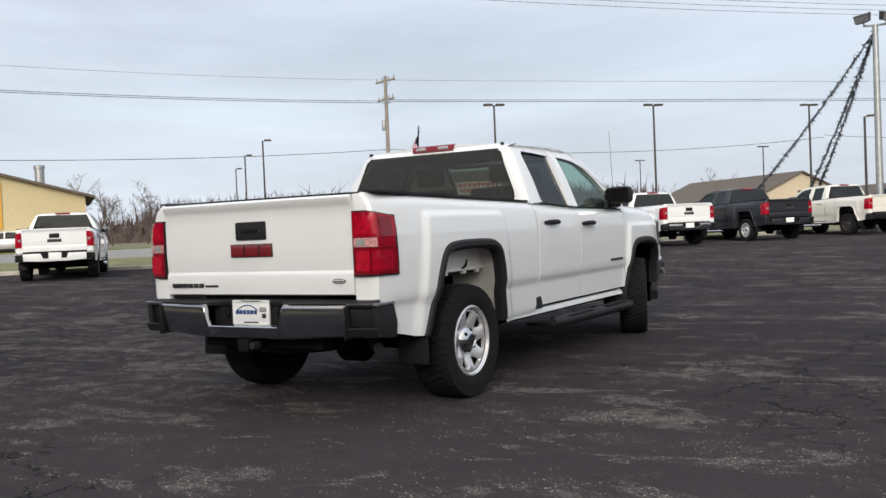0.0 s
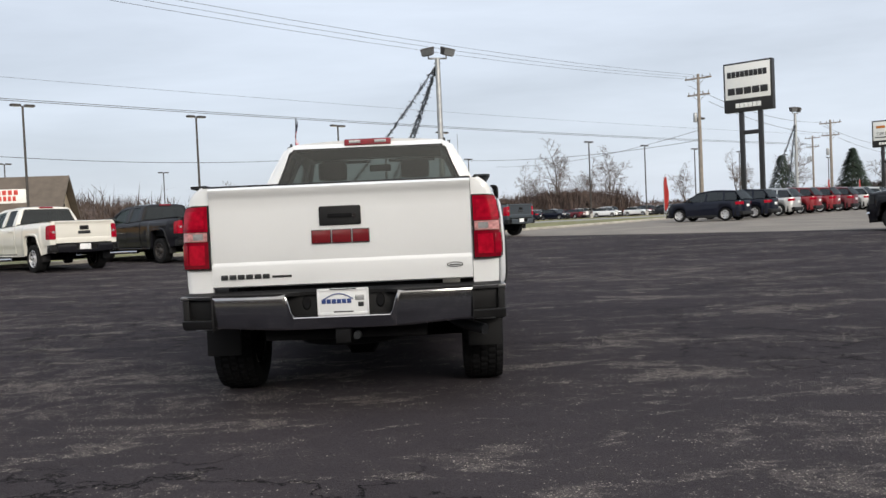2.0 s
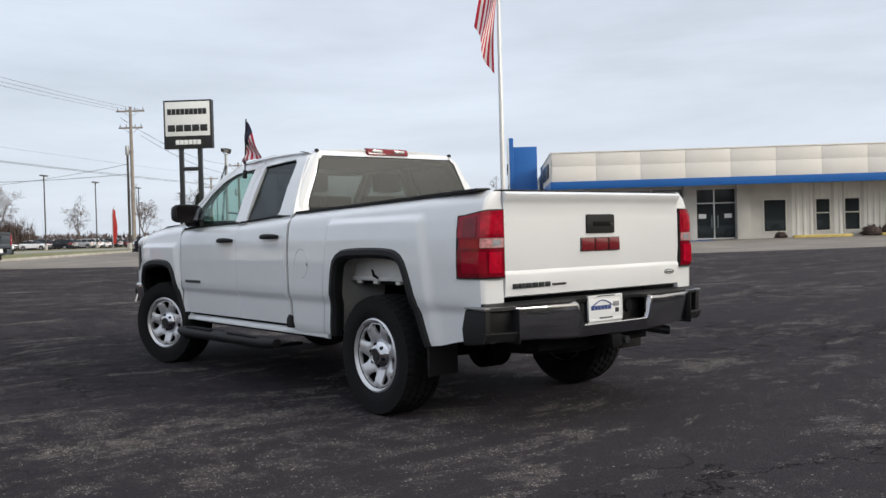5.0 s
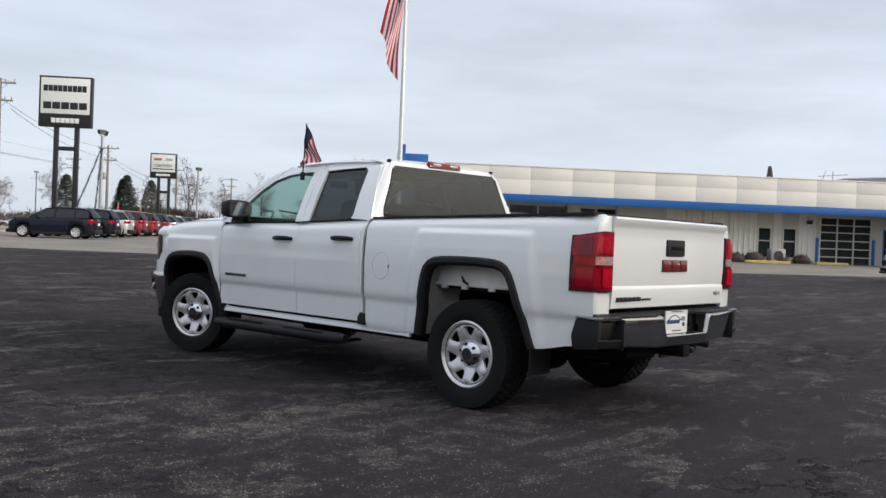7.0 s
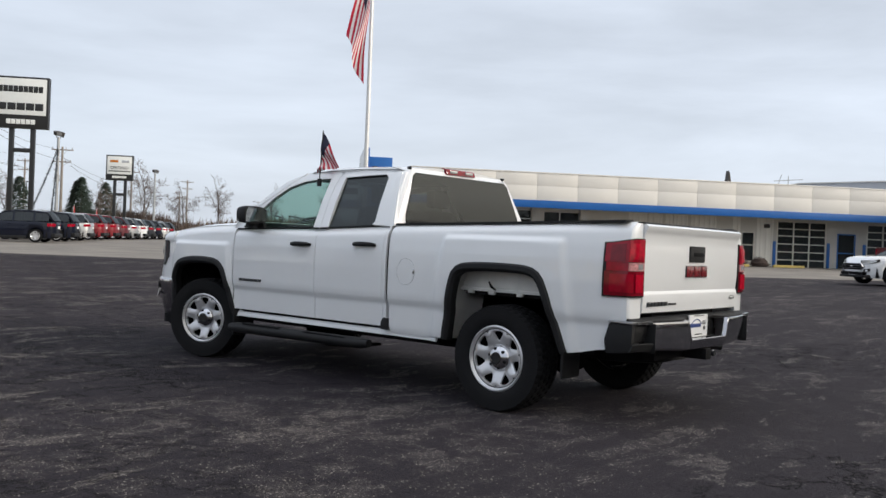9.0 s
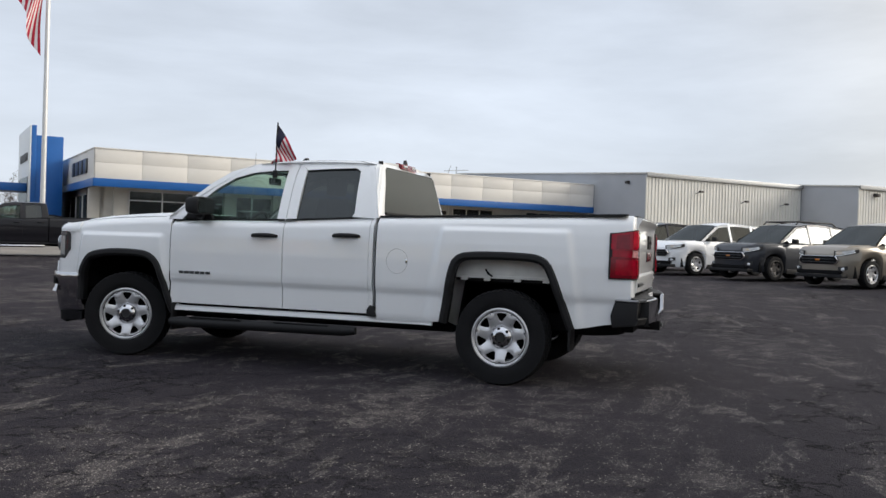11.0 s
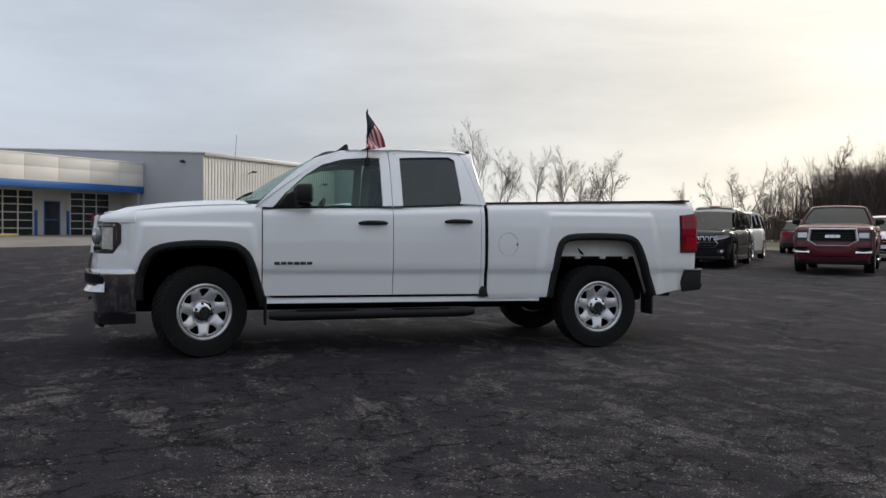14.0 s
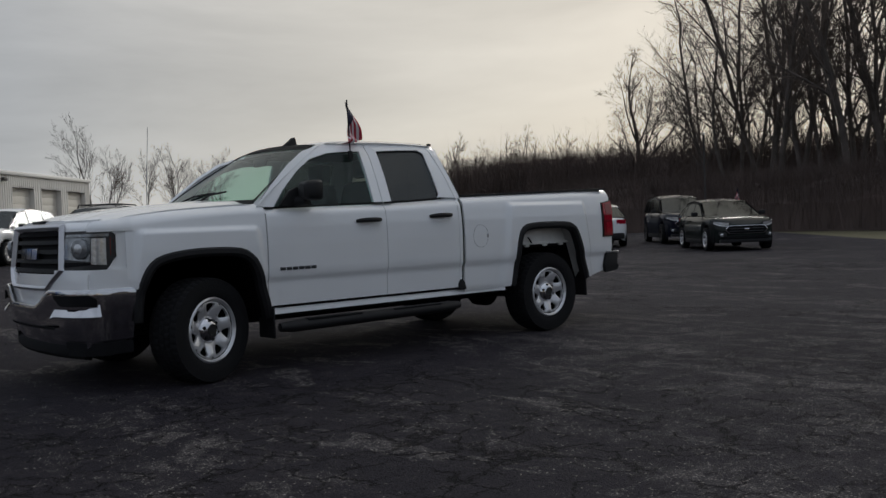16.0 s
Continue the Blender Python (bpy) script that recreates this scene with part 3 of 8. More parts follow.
def wheel_parts(parent, at, sgn, rim_mat, seg=40, steer=0.0, tyre_r=TYRE_R, width=0.265, rim_r=0.238, cap=True, blocks=True, spokes=7):
    """A tyre with tread blocks on a dished rim with windows; the outer side faces sgn x."""
    w = width / 2
    wheel = part("wheel", fix(tyre_bm(tyre_r, w, rim_r, seg, blocks)), RUBBER, parent, at=at @ pose(0, 0, 0, 0, 0, steer))
    rim = part("rim", rim_bm(rim_r, w, sgn, spokes, seg >= 40), rim_mat, wheel, smooth=50)
    if cap:
        part("brake_drum", lathe([(0.0, sgn * w * 0.10), (rim_r * 0.80, sgn * w * 0.10), (rim_r * 0.80, -sgn * w * 0.8), (0.0, -sgn * w * 0.8)], 20), UNDER, wheel)
    if cap:
        hub = part("hub_cap", lathe([(0.0, sgn * w * 0.80), (0.040, sgn * w * 0.82), (0.046, sgn * w * 0.90), (0.060, sgn * w * 0.88), (0.082, sgn * w * 0.74), (0.095, sgn * w * 0.66), (0.100, sgn * w * 0.58), (0.110, sgn * w * 0.55)], 32), CHROME if blocks else rim_mat, wheel)
        part("hub_badge", lathe([(0.0, sgn * (w * 0.90)), (0.036, sgn * (w * 0.90)), (0.041, sgn * w * 0.80)], 20), SIGN_K, hub)
        for k in range(6 if blocks else 0):
            a = math.pi / 3 * k + 0.3
            part("lug_nut", moved(lathe([(0.0, sgn * 0.010), (0.0095, sgn * 0.008), (0.0135, 0.0), (0.0135, -sgn * 0.02)], 10), pose(sgn * w * 0.80, 0.070 * math.cos(a), 0.070 * math.sin(a))), UNDER, hub)
    return wheel


def tyre_bm(r, w, rim_r, seg, blocks):
    prof = [(rim_r, w * 0.88), (rim_r + 0.012, w * 0.97), (rim_r + (r - rim_r) * 0.45, w * 1.06), (r - 0.035, w * 1.0), (r - 0.012, w * 0.93), (r - 0.010, w * 0.80), (r - 0.010, 0.0)]
    prof = prof + [(a, -b) for a, b in prof[:-1]][::-1]
    if blocks:
        lanes = [1.0, 0.67, 0.655, 0.585, 0.57, 0.25, 0.235, 0.165, 0.15]
        lanes = lanes + [-q for q in lanes[::-1]]
        n, rows = 46 * 4, []
        for rr, x in prof[:4]:
            rows.append([(x, rr * math.cos(2 * math.pi * k / n), rr * math.sin(2 * math.pi * k / n)) for k in range(n)])
        for i, q in enumerate(lanes):
            groove = i in (2, 3, 6, 7, 10, 11, 14, 15)
            lane = [0, 0, 0, 1, 1, 1, 1, 2, 2, 2, 2, 3, 3, 3, 3, 4, 4, 4][i]
            ring = []
            for k in range(n):
                cut = (k + 2 * (lane % 2)) % 4 == 0
                rr = r - (0.009 if groove else (0.004 if cut and abs(q) == 1.0 else (0.009 if cut else 0.0))) - (0.013 if abs(q) == 1.0 else 0.0)
                a = 2 * math.pi * (k + 0.6 * q) / n
                ring.append((q * w, rr * math.cos(a), rr * math.sin(a)))
            rows.append(ring)
        for rr, x in prof[:4][::-1]:
            rows.append([(-x, rr * math.cos(2 * math.pi * k / n), rr * math.sin(2 * math.pi * k / n)) for k in range(n)])
        return join(fix(sheet(rows, closed=True)), lathe([(rim_r, -w * 0.88), (rim_r - 0.03, -w * 0.8), (rim_r - 0.03, w * 0.8), (rim_r, w * 0.88)], n))
    return lathe(prof + [(rim_r - 0.03, -w * 0.8), (rim_r - 0.03, w * 0.8), prof[0]], seg)


def rim_bm(r, w, sgn, spokes, fine):
    """A pressed steel wheel: rolled lip, dished web, rounded windows between the spokes."""
    def dish(q):
        return float(np.interp(q / r, [0.0, 0.30, 0.42, 0.58, 0.80, 0.875, 0.91, 0.955, 0.985, 1.03], [0.56, 0.56, 0.56, 0.68, 0.80, 0.82, 0.80, 0.95, 1.0, 0.92])) * w
    n = 36 if fine else 12
    half = math.pi / spokes
    bm = bmesh.new()
    for k in range(spokes):
        mid = 2 * half * k + math.pi / 2
        outer, inner, lip = [], [], []
        for i in range(n):
            a = 2 * math.pi * i / n
            ca, sa = math.cos(a), math.sin(a)
            m_ = max(abs(ca), abs(sa))
            q, th = r * (0.605 + 0.27 * sa / m_), half * ca / m_
            outer.append((q, th))
            e = 0.60
            cx = math.copysign(abs(ca) ** e, ca)
            cz = math.copysign(abs(sa) ** e, sa)
            qq = r * (0.700 + 0.146 * cz)
            tt = half * (0.41 + 0.19 * cz) * cx + half * 0.06 * cz
            inner.append((qq, tt))
        rings = []
        for f_, drop in (((0.0, 0.0), (0.5, 0.0), (0.85, 0.0), (1.0, 0.006), (0.985, 0.022)) if fine else ((0.0, 0.0), (0.6, 0.0), (1.0, 0.008))):
            ring = []
            for (q0, t0), (q1, t1) in zip(outer, inner):
                q, th = q0 + (q1 - q0) * f_, t0 + (t1 - t0) * f_
                rise_ = 0.012 * (abs(th) / half) ** 2 * smooth01(0.36, 0.5, q / r) * smooth01(0.88, 0.75, q / r)
                ring.append(bm.verts.new((sgn * (dish(q) + rise_ - drop), math.cos(mid + th) * q, math.sin(mid + th) * q)))
            rings.append(ring)
        for r0, r1 in zip(rings, rings[1:]):
            for i in range(n):
                j = (i + 1) % n
                bm.faces.new([r0[i], r0[j], r1[j], r1[i]])
    seg = spokes * (8 if fine else 4)
    prof = [0.875, 0.895, 0.915, 0.94, 0.96, 0.98, 1.0, 1.03]
    join(bm, lathe([(r * q, sgn * dish(r * q)) for q in prof], seg))
    join(bm, lathe([(0.0, sgn * dish(0)), (r * 0.2, sgn * dish(0)), (r * 0.337, sgn * dish(r * 0.337))], seg))
    bmesh.ops.remove_doubles(bm, verts=bm.verts, dist=0.0008)
    bmesh.ops.recalc_face_normals(bm, faces=bm.faces)
    return join(bm, lathe([(r * 0.99, sgn * w * 0.9), (r * 0.93, sgn * w * 0.3), (r * 0.90, -sgn * w * 0.9)], seg))


def front_y(x):
    """How the nose bows forward towards the middle."""
    return 4.632 - 0.140 * (abs(x) / 0.92) ** 2.3


def pickup(m, label, paint_m, hero=False, rim_mat=None, bumper=None, group="", steer=0.0, lens=None, front=True, name="pickup_truck"):
    root = thing(name, m, label, "pickup truck", group)
    step, rows = (0.03, 40) if hero else (0.10, 14)
    bumper = bumper or CHROME
    rim_mat = rim_mat or RIM
    lens = lens or REDLENS
    seg = 48 if hero else 24
    crv_r, crv_f = curve_through(ARCH_R, 34 if hero else 18), curve_through(ARCH_F, 34 if hero else 18)

    def floor_bed(y):
        if y < crv_r[0][0]:
            return 0.545 - 0.045 * smooth01(-0.9, -0.60, y)
        if y > crv_r[-1][0]:
            return 0.49 - 0.012 * smooth01(0.56, 0.8, y)
        return arch_floor(crv_r, y)

    def floor_fender(y):
        if y < crv_f[0][0]:
            return 0.50
        if y > crv_f[-1][0]:
            return 0.735
        return max(arch_floor(crv_f, y), 0.44 if y < 3.8 else 0.735)

    cols_r = span(-1.035, 1.108, step, [p[0] for p in crv_r])
    cols_f = span(3.160, 4.245, step, [p[0] for p in crv_f])
    for sgn in (-1, 1):
        part("bed_side", side_panel(sgn, cols_r, floor_bed, bed_top, rows), paint_m, root)
        part("fender", side_panel(sgn, cols_f, floor_fender, hood_top, rows), paint_m, root)

        def door_low(y):
            return 0.525
        for nm, a, b, belt in (("front_door", 2.003, 3.150, lambda y: 1.292 + (3.15 - y) * 0.016), ("rear_door", 1.180, 1.997, lambda y: 1.310 + (2.0 - y) * 0.040)):
            d = part(nm, side_panel(sgn, span(a, b, step * 1.6), door_low, belt, rows), paint_m, root)
            outer, inner = (WIN_F_OUT, WIN_F_IN) if nm == "front_door" else (WIN_R_OUT, WIN_R_IN)
            fr = ribbon(sgn, outer, inner, 5 if hero else 2)
            ya, yb = (2.003, 2.088) if nm == "front_door" else (1.997, 1.904)
            join(fr, ribbon(sgn, [(ya, 1.852), (ya, 1.72), (ya, 1.55), (ya, 1.30)], [(yb, 1.77), (yb, 1.70), (yb, 1.55), (yb, 1.31)], 3))
            part("window_frame", fr, paint_m, d)
            low = [(2.088, 1.305)] if nm == "front_door" else [(1.392, 1.344), (1.904, 1.322)]
            part("window", pane_bm(sgn, inner + low), GLASS_C if nm == "front_door" else GLASS_D, d, "clear tinted glass" if nm == "front_door" else "dark privacy glass")
            lo = [(3.15, 1.285), (2.60, 1.299), (2.005, 1.309)] if nm == "front_door" else [(1.995, 1.309), (1.60, 1.326), (1.35, 1.340)]
            part("belt_moulding", thick(sheet([[(sgn * 0.958, y, z - 0.006), (sgn * 0.953, y, z + 0.012)] for y, z in lo]), 0.012), PLASTIC, d)
            part("seal", pane_seal(sgn, inner), PLASTIC, d)
            hy = 2.185 if nm == "front_door" else 1.392
            hz = 1.165 if nm == "front_door" else 1.185
            part("door_handle", handle_bm(sgn, hy, hz), PLASTIC if hero else paint_m, d, "black door handle" if hero else "")
            part("handle_recess", thick(sheet([[(sgn * 1.0015, hy - 0.115, hz - 0.012), (sgn * 1.0015, hy - 0.115, hz + 0.012)], [(sgn * 1.0015, hy + 0.115, hz - 0.012), (sgn * 1.0015, hy + 0.115, hz + 0.012)]]), 0.004), UNDER, d)
        part("rocker_panel", side_panel(sgn, span(0.60, 3.13, 0.1), lambda y: 0.455, lambda y: 0.520, 6), paint_m, root)
        part("rear_pillar", thick(fix(sheet([[(sgn * green_x(z), y, z), (sgn * (green_x(z) - 0.10), y - 0.012, z)] for y, z in WIN_R_OUT[3:]])), 0.02), paint_m, root)
        part("cab_corner", side_panel(sgn, [1.142, 1.155, 1.176], lambda y: 0.53, lambda y: 1.345, rows), paint_m, root)
        for crv in (crv_r, crv_f):
            part("fender_flare", flare_bm(sgn, crv), PLASTIC if hero else paint_m, root, "black wheel arch moulding" if hero else "")
        # running board
        sb = tube([(sgn * 1.035, 1.26, 0.378), (sgn * 1.045, 1.36, 0.374), (sgn * 1.045, 3.00, 0.358), (sgn * 1.035, 3.10, 0.358)], [0.04, 0.056, 0.056, 0.04], 12)
        for v in sb.verts:
            v.co.z = 0.362 + (v.co.z - 0.362) * 0.85
        bd = part("running_board", sb, PLASTIC if hero else CHROME, root)
        if hero:
            for y in (1.45, 1.95, 2.45, 2.90):
                part("bracket", box(min(sgn * 0.72, sgn * 1.05), max(sgn * 0.72, sgn * 1.05), y - 0.03, y + 0.03, 0.325, 0.348, 0.006), UNDER, bd)
            for y0 in (1.50, 2.35):
                part("step_pad", box(min(sgn * 1.02, sgn * 1.09), max(sgn * 1.02, sgn * 1.09), y0, y0 + 0.52, 0.400, 0.412, 0.003), RUBBER, bd)
        # wheels and housings
        for y, st in ((AXLE_R, 0.0), (AXLE_F, steer)):
            wheel_parts(root, pose(sgn * TRACK, y + (0.03 if hero and y > 1 else 0.0), TYRE_R), sgn, rim_mat, seg, st, blocks=hero)
        for crv, c, mt in ((crv_r, AXLE_R, LINER), (crv_f, AXLE_F, UNDER)):
            deep = 0.52 if not hero or c > 1 else 0.846
            rr = []
            for p in crv:
                far = 0.60 if hero and c < 1 and p[0] > 0.25 else deep
                rr.append([(sgn * 0.955, p[0], p[1]), (sgn * (0.80 if far < 0.8 else 0.90), c + (p[0] - c) * 0.97, p[1] - 0.01), (sgn * far, c + (p[0] - c) * 0.93, p[1] - (0.06 if far < 0.7 else 0.012))])
            part("wheel_housing", thick(sheet(rr), 0.01), mt if hero else UNDER, root)
            part("housing_wall", fan_bm([(sgn * 0.52, c + (p[0] - c) * 0.93, p[1] - 0.06) for p in crv]), UNDER, root)
        if hero:
            part("inner_bed_wall", box(min(sgn * 0.832, sgn * 0.845), max(sgn * 0.832, sgn * 0.845), -0.60, 0.60, 0.875, 1.115, 0.005), LINER, root)
            rail = part("inner_rail", box(min(sgn * 0.835, sgn * 0.868), max(sgn * 0.835, sgn * 0.868), -0.56, 0.56, 0.868, 0.892, 0.008), LINER, root)
            for y in (-0.34, -0.10, 0.16, 0.36):
                part("rail_tab", box(min(sgn * 0.838, sgn * 0.862), max(sgn * 0.838, sgn * 0.862), y - 0.028, y + 0.028, 0.846, 0.870, 0.005), LINER, rail)
            part("wire_clip", tube([(sgn * 0.872, 0.11, 0.885), (sgn * 0.885, 0.14, 0.905), (sgn * 0.880, 0.17, 0.945)], [0.007, 0.011, 0.006], 6), UNDER, rail)
        part("mud_flap", box(min(sgn * 0.76, sgn * 0.985), max(sgn * 0.76, sgn * 0.985), -0.575, -0.555, 0.31, 0.56, 0.006), PLASTIC, root)
        if hero:
            part("mud_flap", box(min(sgn * 0.76, sgn * 1.0), max(sgn * 0.76, sgn * 1.0), 3.115, 3.13, 0.27, 0.52, 0.006), PLASTIC, root)
        # mirror
        mir = part("door_mirror", mirror_bm(sgn), PLASTIC, root)
        part("mirror_glass", thick(sheet([[(sgn * 0.975, 2.712, 1.362), (sgn * 0.975, 2.712, 1.472)], [(sgn * 1.182, 2.746, 1.352), (sgn * 1.182, 2.746, 1.486)]]), 0.004), MIRROR, mir)
        # tail lamp and the corner post round it
        rows_c = []
        for z in np.linspace(0.54, 1.405, 22).tolist():
            xo = flank(-1.03, z, 1.414)
            rows_c.append([(sgn * xo, -1.033, z), (sgn * (xo - 0.010), -1.044, z), (sgn * (xo - 0.035), -1.052, z), (sgn * 0.80, -1.054, z), (sgn * 0.797, -1.02, z)])
        part("bed_corner", thick(fix(sheet(rows_c)), 0.01), paint_m, root)
        tail_lamp(root, sgn, lens, hero)
        if hero:
            truck_marks(root, sgn, paint_m)
    # bed
    bed = box(-0.80, 0.80, -1.0, 1.05, 0.84, 0.86)
    part("bed_floor", bed, PLASTIC, root)
    for sgn in (-1, 1):
        part("bed_wall", box(min(sgn * 0.80, sgn * 0.83), max(sgn * 0.80, sgn * 0.83), -1.0, 1.08, 0.86, 1.34), PLASTIC, root)
        part("rail_cap", thick(fix(sheet([[(sgn * 0.925, y, bed_top(y) - 0.004), (sgn * 0.925, y, bed_top(y) + 0.012), (sgn * 0.83, y, bed_top(y) + 0.014), (sgn * 0.80, y, bed_top(y) - 0.02)] for y in (-0.99, 0.1, 1.11)])), 0.01), PLASTIC, root)
    part("bed_front_wall", box(-0.90, 0.90, 1.085, 1.11, 0.55, 1.352, 0.006), PLASTIC, root)
    # tailgate
    tailgate(root, paint_m, hero)
    rear_bumper(root, BUMPER_CHROME if hero else bumper, hero)
    cab_shell(root, paint_m, hero)
    nose(root, paint_m, bumper, hero)
    # chassis
    part("chassis", join(join(join(box(-0.50, -0.38, 0.55, 4.3, 0.36, 0.50, 0.01), box(0.38, 0.50, 0.55, 4.3, 0.36, 0.50, 0.01)), box(-0.9, 0.9, 0.62, 3.05, 0.43, 0.50, 0.01)), join(box(-0.50, -0.40, -1.03, 0.56, 0.53, 0.64, 0.01), box(0.40, 0.50, -1.03, 0.56, 0.53, 0.64, 0.01))), UNDER, root)
    part("floor_pan", box(-0.93, 0.93, 0.6, 3.1, 0.47, 0.54, 0.01), UNDER, root)
    part("bed_underside", box(-0.52, 0.52, -1.0, 1.1, 0.56, 0.83, 0.02), UNDER, root)
    part("engine_bay", box(-0.52, 0.52, 3.1, 4.3, 0.40, 1.1, 0.05), UNDER, root)
    part("rear_axle", tube([(-0.80, 0, 0.38), (-0.14, 0, 0.37), (-0.08, 0, 0.37), (0.08, 0, 0.37), (0.14, 0, 0.37), (0.80, 0, 0.38)], [0.055, 0.055, 0.16, 0.16, 0.055, 0.055], 14), UNDER, root)
    if hero:
        part("spare_wheel", moved(tyre_bm(0.36, 0.11, 0.2, 28, False), pose(0, -0.55, 0.50, 0, 90, 0)), RUBBER, root)
        part("exhaust", tube([(0.42, 0.9, 0.46), (0.55, 0.2, 0.62), (0.60, -0.5, 0.53), (0.72, -0.80, 0.49), (0.86, -0.93, 0.46)], 0.034, 12), BADGE_GREY, root)
        hitch = part("tow_hitch", join(box(-0.045, 0.045, -1.20, -0.9, 0.445, 0.525, 0.006), box(-0.5, 0.5, -1.02, -0.92, 0.45, 0.53, 0.01)), UNDER, root)
        part("socket", moved(lathe([(0.0, -0.03), (0.022, -0.03), (0.024, 0.03), (0.0, 0.03)], 14, "y"), pose(0.085, -1.18, 0.487)), BADGE_GREY, hitch)
        part("brake_line", tube([(-0.52, 0.12, 0.93), (-0.62, 0.05, 0.90), (-0.66, 0.0, 0.93), (-0.70, -0.06, 0.88)], 0.008, 6), UNDER, root)
    return root


def fan_bm(pts, way=None):
    bm = bmesh.new()
    vs = [bm.verts.new(p) for p in pts]
    bm.faces.new(vs)
    bmesh.ops.triangulate(bm, faces=bm.faces[:])
    if way:
        out_faces(bm, way)
    return bm


def pane_seal(sgn, inner):
    rows = []
    c = (sum(p[0] for p in inner) / len(inner), 1.5)
    for y, z in inner:
        q = (y + (c[0] - y) * 0.03, z + (c[1] - z) * 0.045)
        rows.append([(sgn * (green_x(z) - 0.008), y, z), (sgn * (green_x(q[1]) - 0.010), q[0], q[1])])
    return thick(sheet(rows), 0.006)


def handle_bm(sgn, y, z):
    pts = [(sgn * 0.992, y - 0.125, z), (sgn * 1.022, y - 0.10, z + 0.004), (sgn * 1.036, y - 0.04, z + 0.005), (sgn * 1.036, y + 0.04, z + 0.005), (sgn * 1.022, y + 0.10, z + 0.002), (sgn * 0.992, y + 0.125, z - 0.002)]
    bm = tube(pts, [0.012, 0.017, 0.02, 0.02, 0.017, 0.012], 10)
    return bm


def mirror_bm(sgn):
    sec = [(2.735, 0.92), (2.75, 1.0), (2.80, 1.0), (2.86, 0.90), (2.885, 0.60)]
    rows = []
    for y, k in sec:
        ring = []
        for a in range(20):
            t = 2 * math.pi * a / 20
            cx, cz = math.cos(t), math.sin(t)
            px = math.copysign(abs(cx) ** 0.5, cx) * 0.122 * k
            pz = math.copysign(abs(cz) ** 0.5, cz) * (0.080 + 0.008 * cx) * k
            ring.append((sgn * (1.078 + px), y + 0.02 * cx, 1.418 + pz))
        rows.append(ring)
    bm = sheet(rows, closed=True)
    bm.verts.ensure_lookup_table()
    bm.faces.new(bm.verts[-20:])
    bm.faces.new(bm.verts[:20])
    join(bm, prism([(2.72, 1.30), (2.80, 1.30), (3.03, 1.305), (2.93, 1.42), (2.86, 1.45), (2.76, 1.36)], sgn * 0.945, sgn * 0.985, "x", 0.006))
    join(bm, tube([(sgn * 0.955, 2.86, 1.335), (sgn * 1.06, 2.82, 1.345)], [0.045, 0.04], 10))
    return fix(bm)


def flare_bm(sgn, crv):
    rows = []
    n = len(crv)
    for i, (y, z) in enumerate(crv):
        a, b = crv[max(0, i - 1)], crv[min(n - 1, i + 1)]
        d = Vector((b[0] - a[0], b[1] - a[1])).normalized()
        nrm = Vector((d.y, -d.x))        # towards the wheel
        c = Vector((sum(p[0] for p in crv) / n - y, 0.4 - z))
        if nrm.dot(c) < 0:
            nrm = -nrm
        top = 1.30
        x = flank(y, z, top) + 0.012
        rows.append([(sgn * (x - 0.016), y - nrm.x * 0.012, z - nrm.y * 0.012), (sgn * (x + 0.006), y + nrm.x * 0.004, z + nrm.y * 0.004),
                     (sgn * (x + 0.008), y + nrm.x * 0.035, z + nrm.y * 0.035), (sgn * (x - 0.012), y + nrm.x * 0.058, z + nrm.y * 0.058), (sgn * (x - 0.07), y + nrm.x * 0.060, z + nrm.y * 0.060)])
    bm = sheet(rows)
    return thick(fix(bm), 0.008)


def truck_marks(root, sgn, paint_m):
    """Fuel door, door badge, fender decal and step between cab and bed."""
    if sgn < 0:
        fy, fz = 0.915, 0.985
        rim = [(-(flank(fy + 0.095 * math.cos(a), fz + 0.105 * math.sin(a), 1.36) + 0.0005), fy + 0.095 * math.cos(a), fz + 0.105 * math.sin(a)) for a in np.linspace(0, 2 * math.pi, 33)]
        fd = part("fuel_door", tube(rim, 0.0016, 6), CLEARLENS, root, "round fuel filler door")
        part("door_latch", box(-1.006, -0.998, 0.822, 0.838, 0.97, 1.005, 0.003), CHROME, fd)
    yb = 2.725
    for k in range(6):
        a, c = yb + k * 0.056, yb + k * 0.056 + 0.047
        part("name_bar", box(min(sgn * 0.992, sgn * 1.006), max(sgn * 0.992, sgn * 1.006), a, c, 0.797, 0.822, 0.003), BADGE_GREY, root)
    part("fender_decal", box(min(sgn * 0.970, sgn * 0.978), max(sgn * 0.970, sgn * 0.978), 3.24, 3.36, 1.235, 1.248, 0.002), CLEARLENS, root)
    part("step_fairing", prism([(1.10, 0.50), (1.19, 0.50), (1.19, 0.56), (1.16, 0.60), (1.12, 0.58)], sgn * 0.93, sgn * 0.985, "x", 0.008), PLASTIC, root)


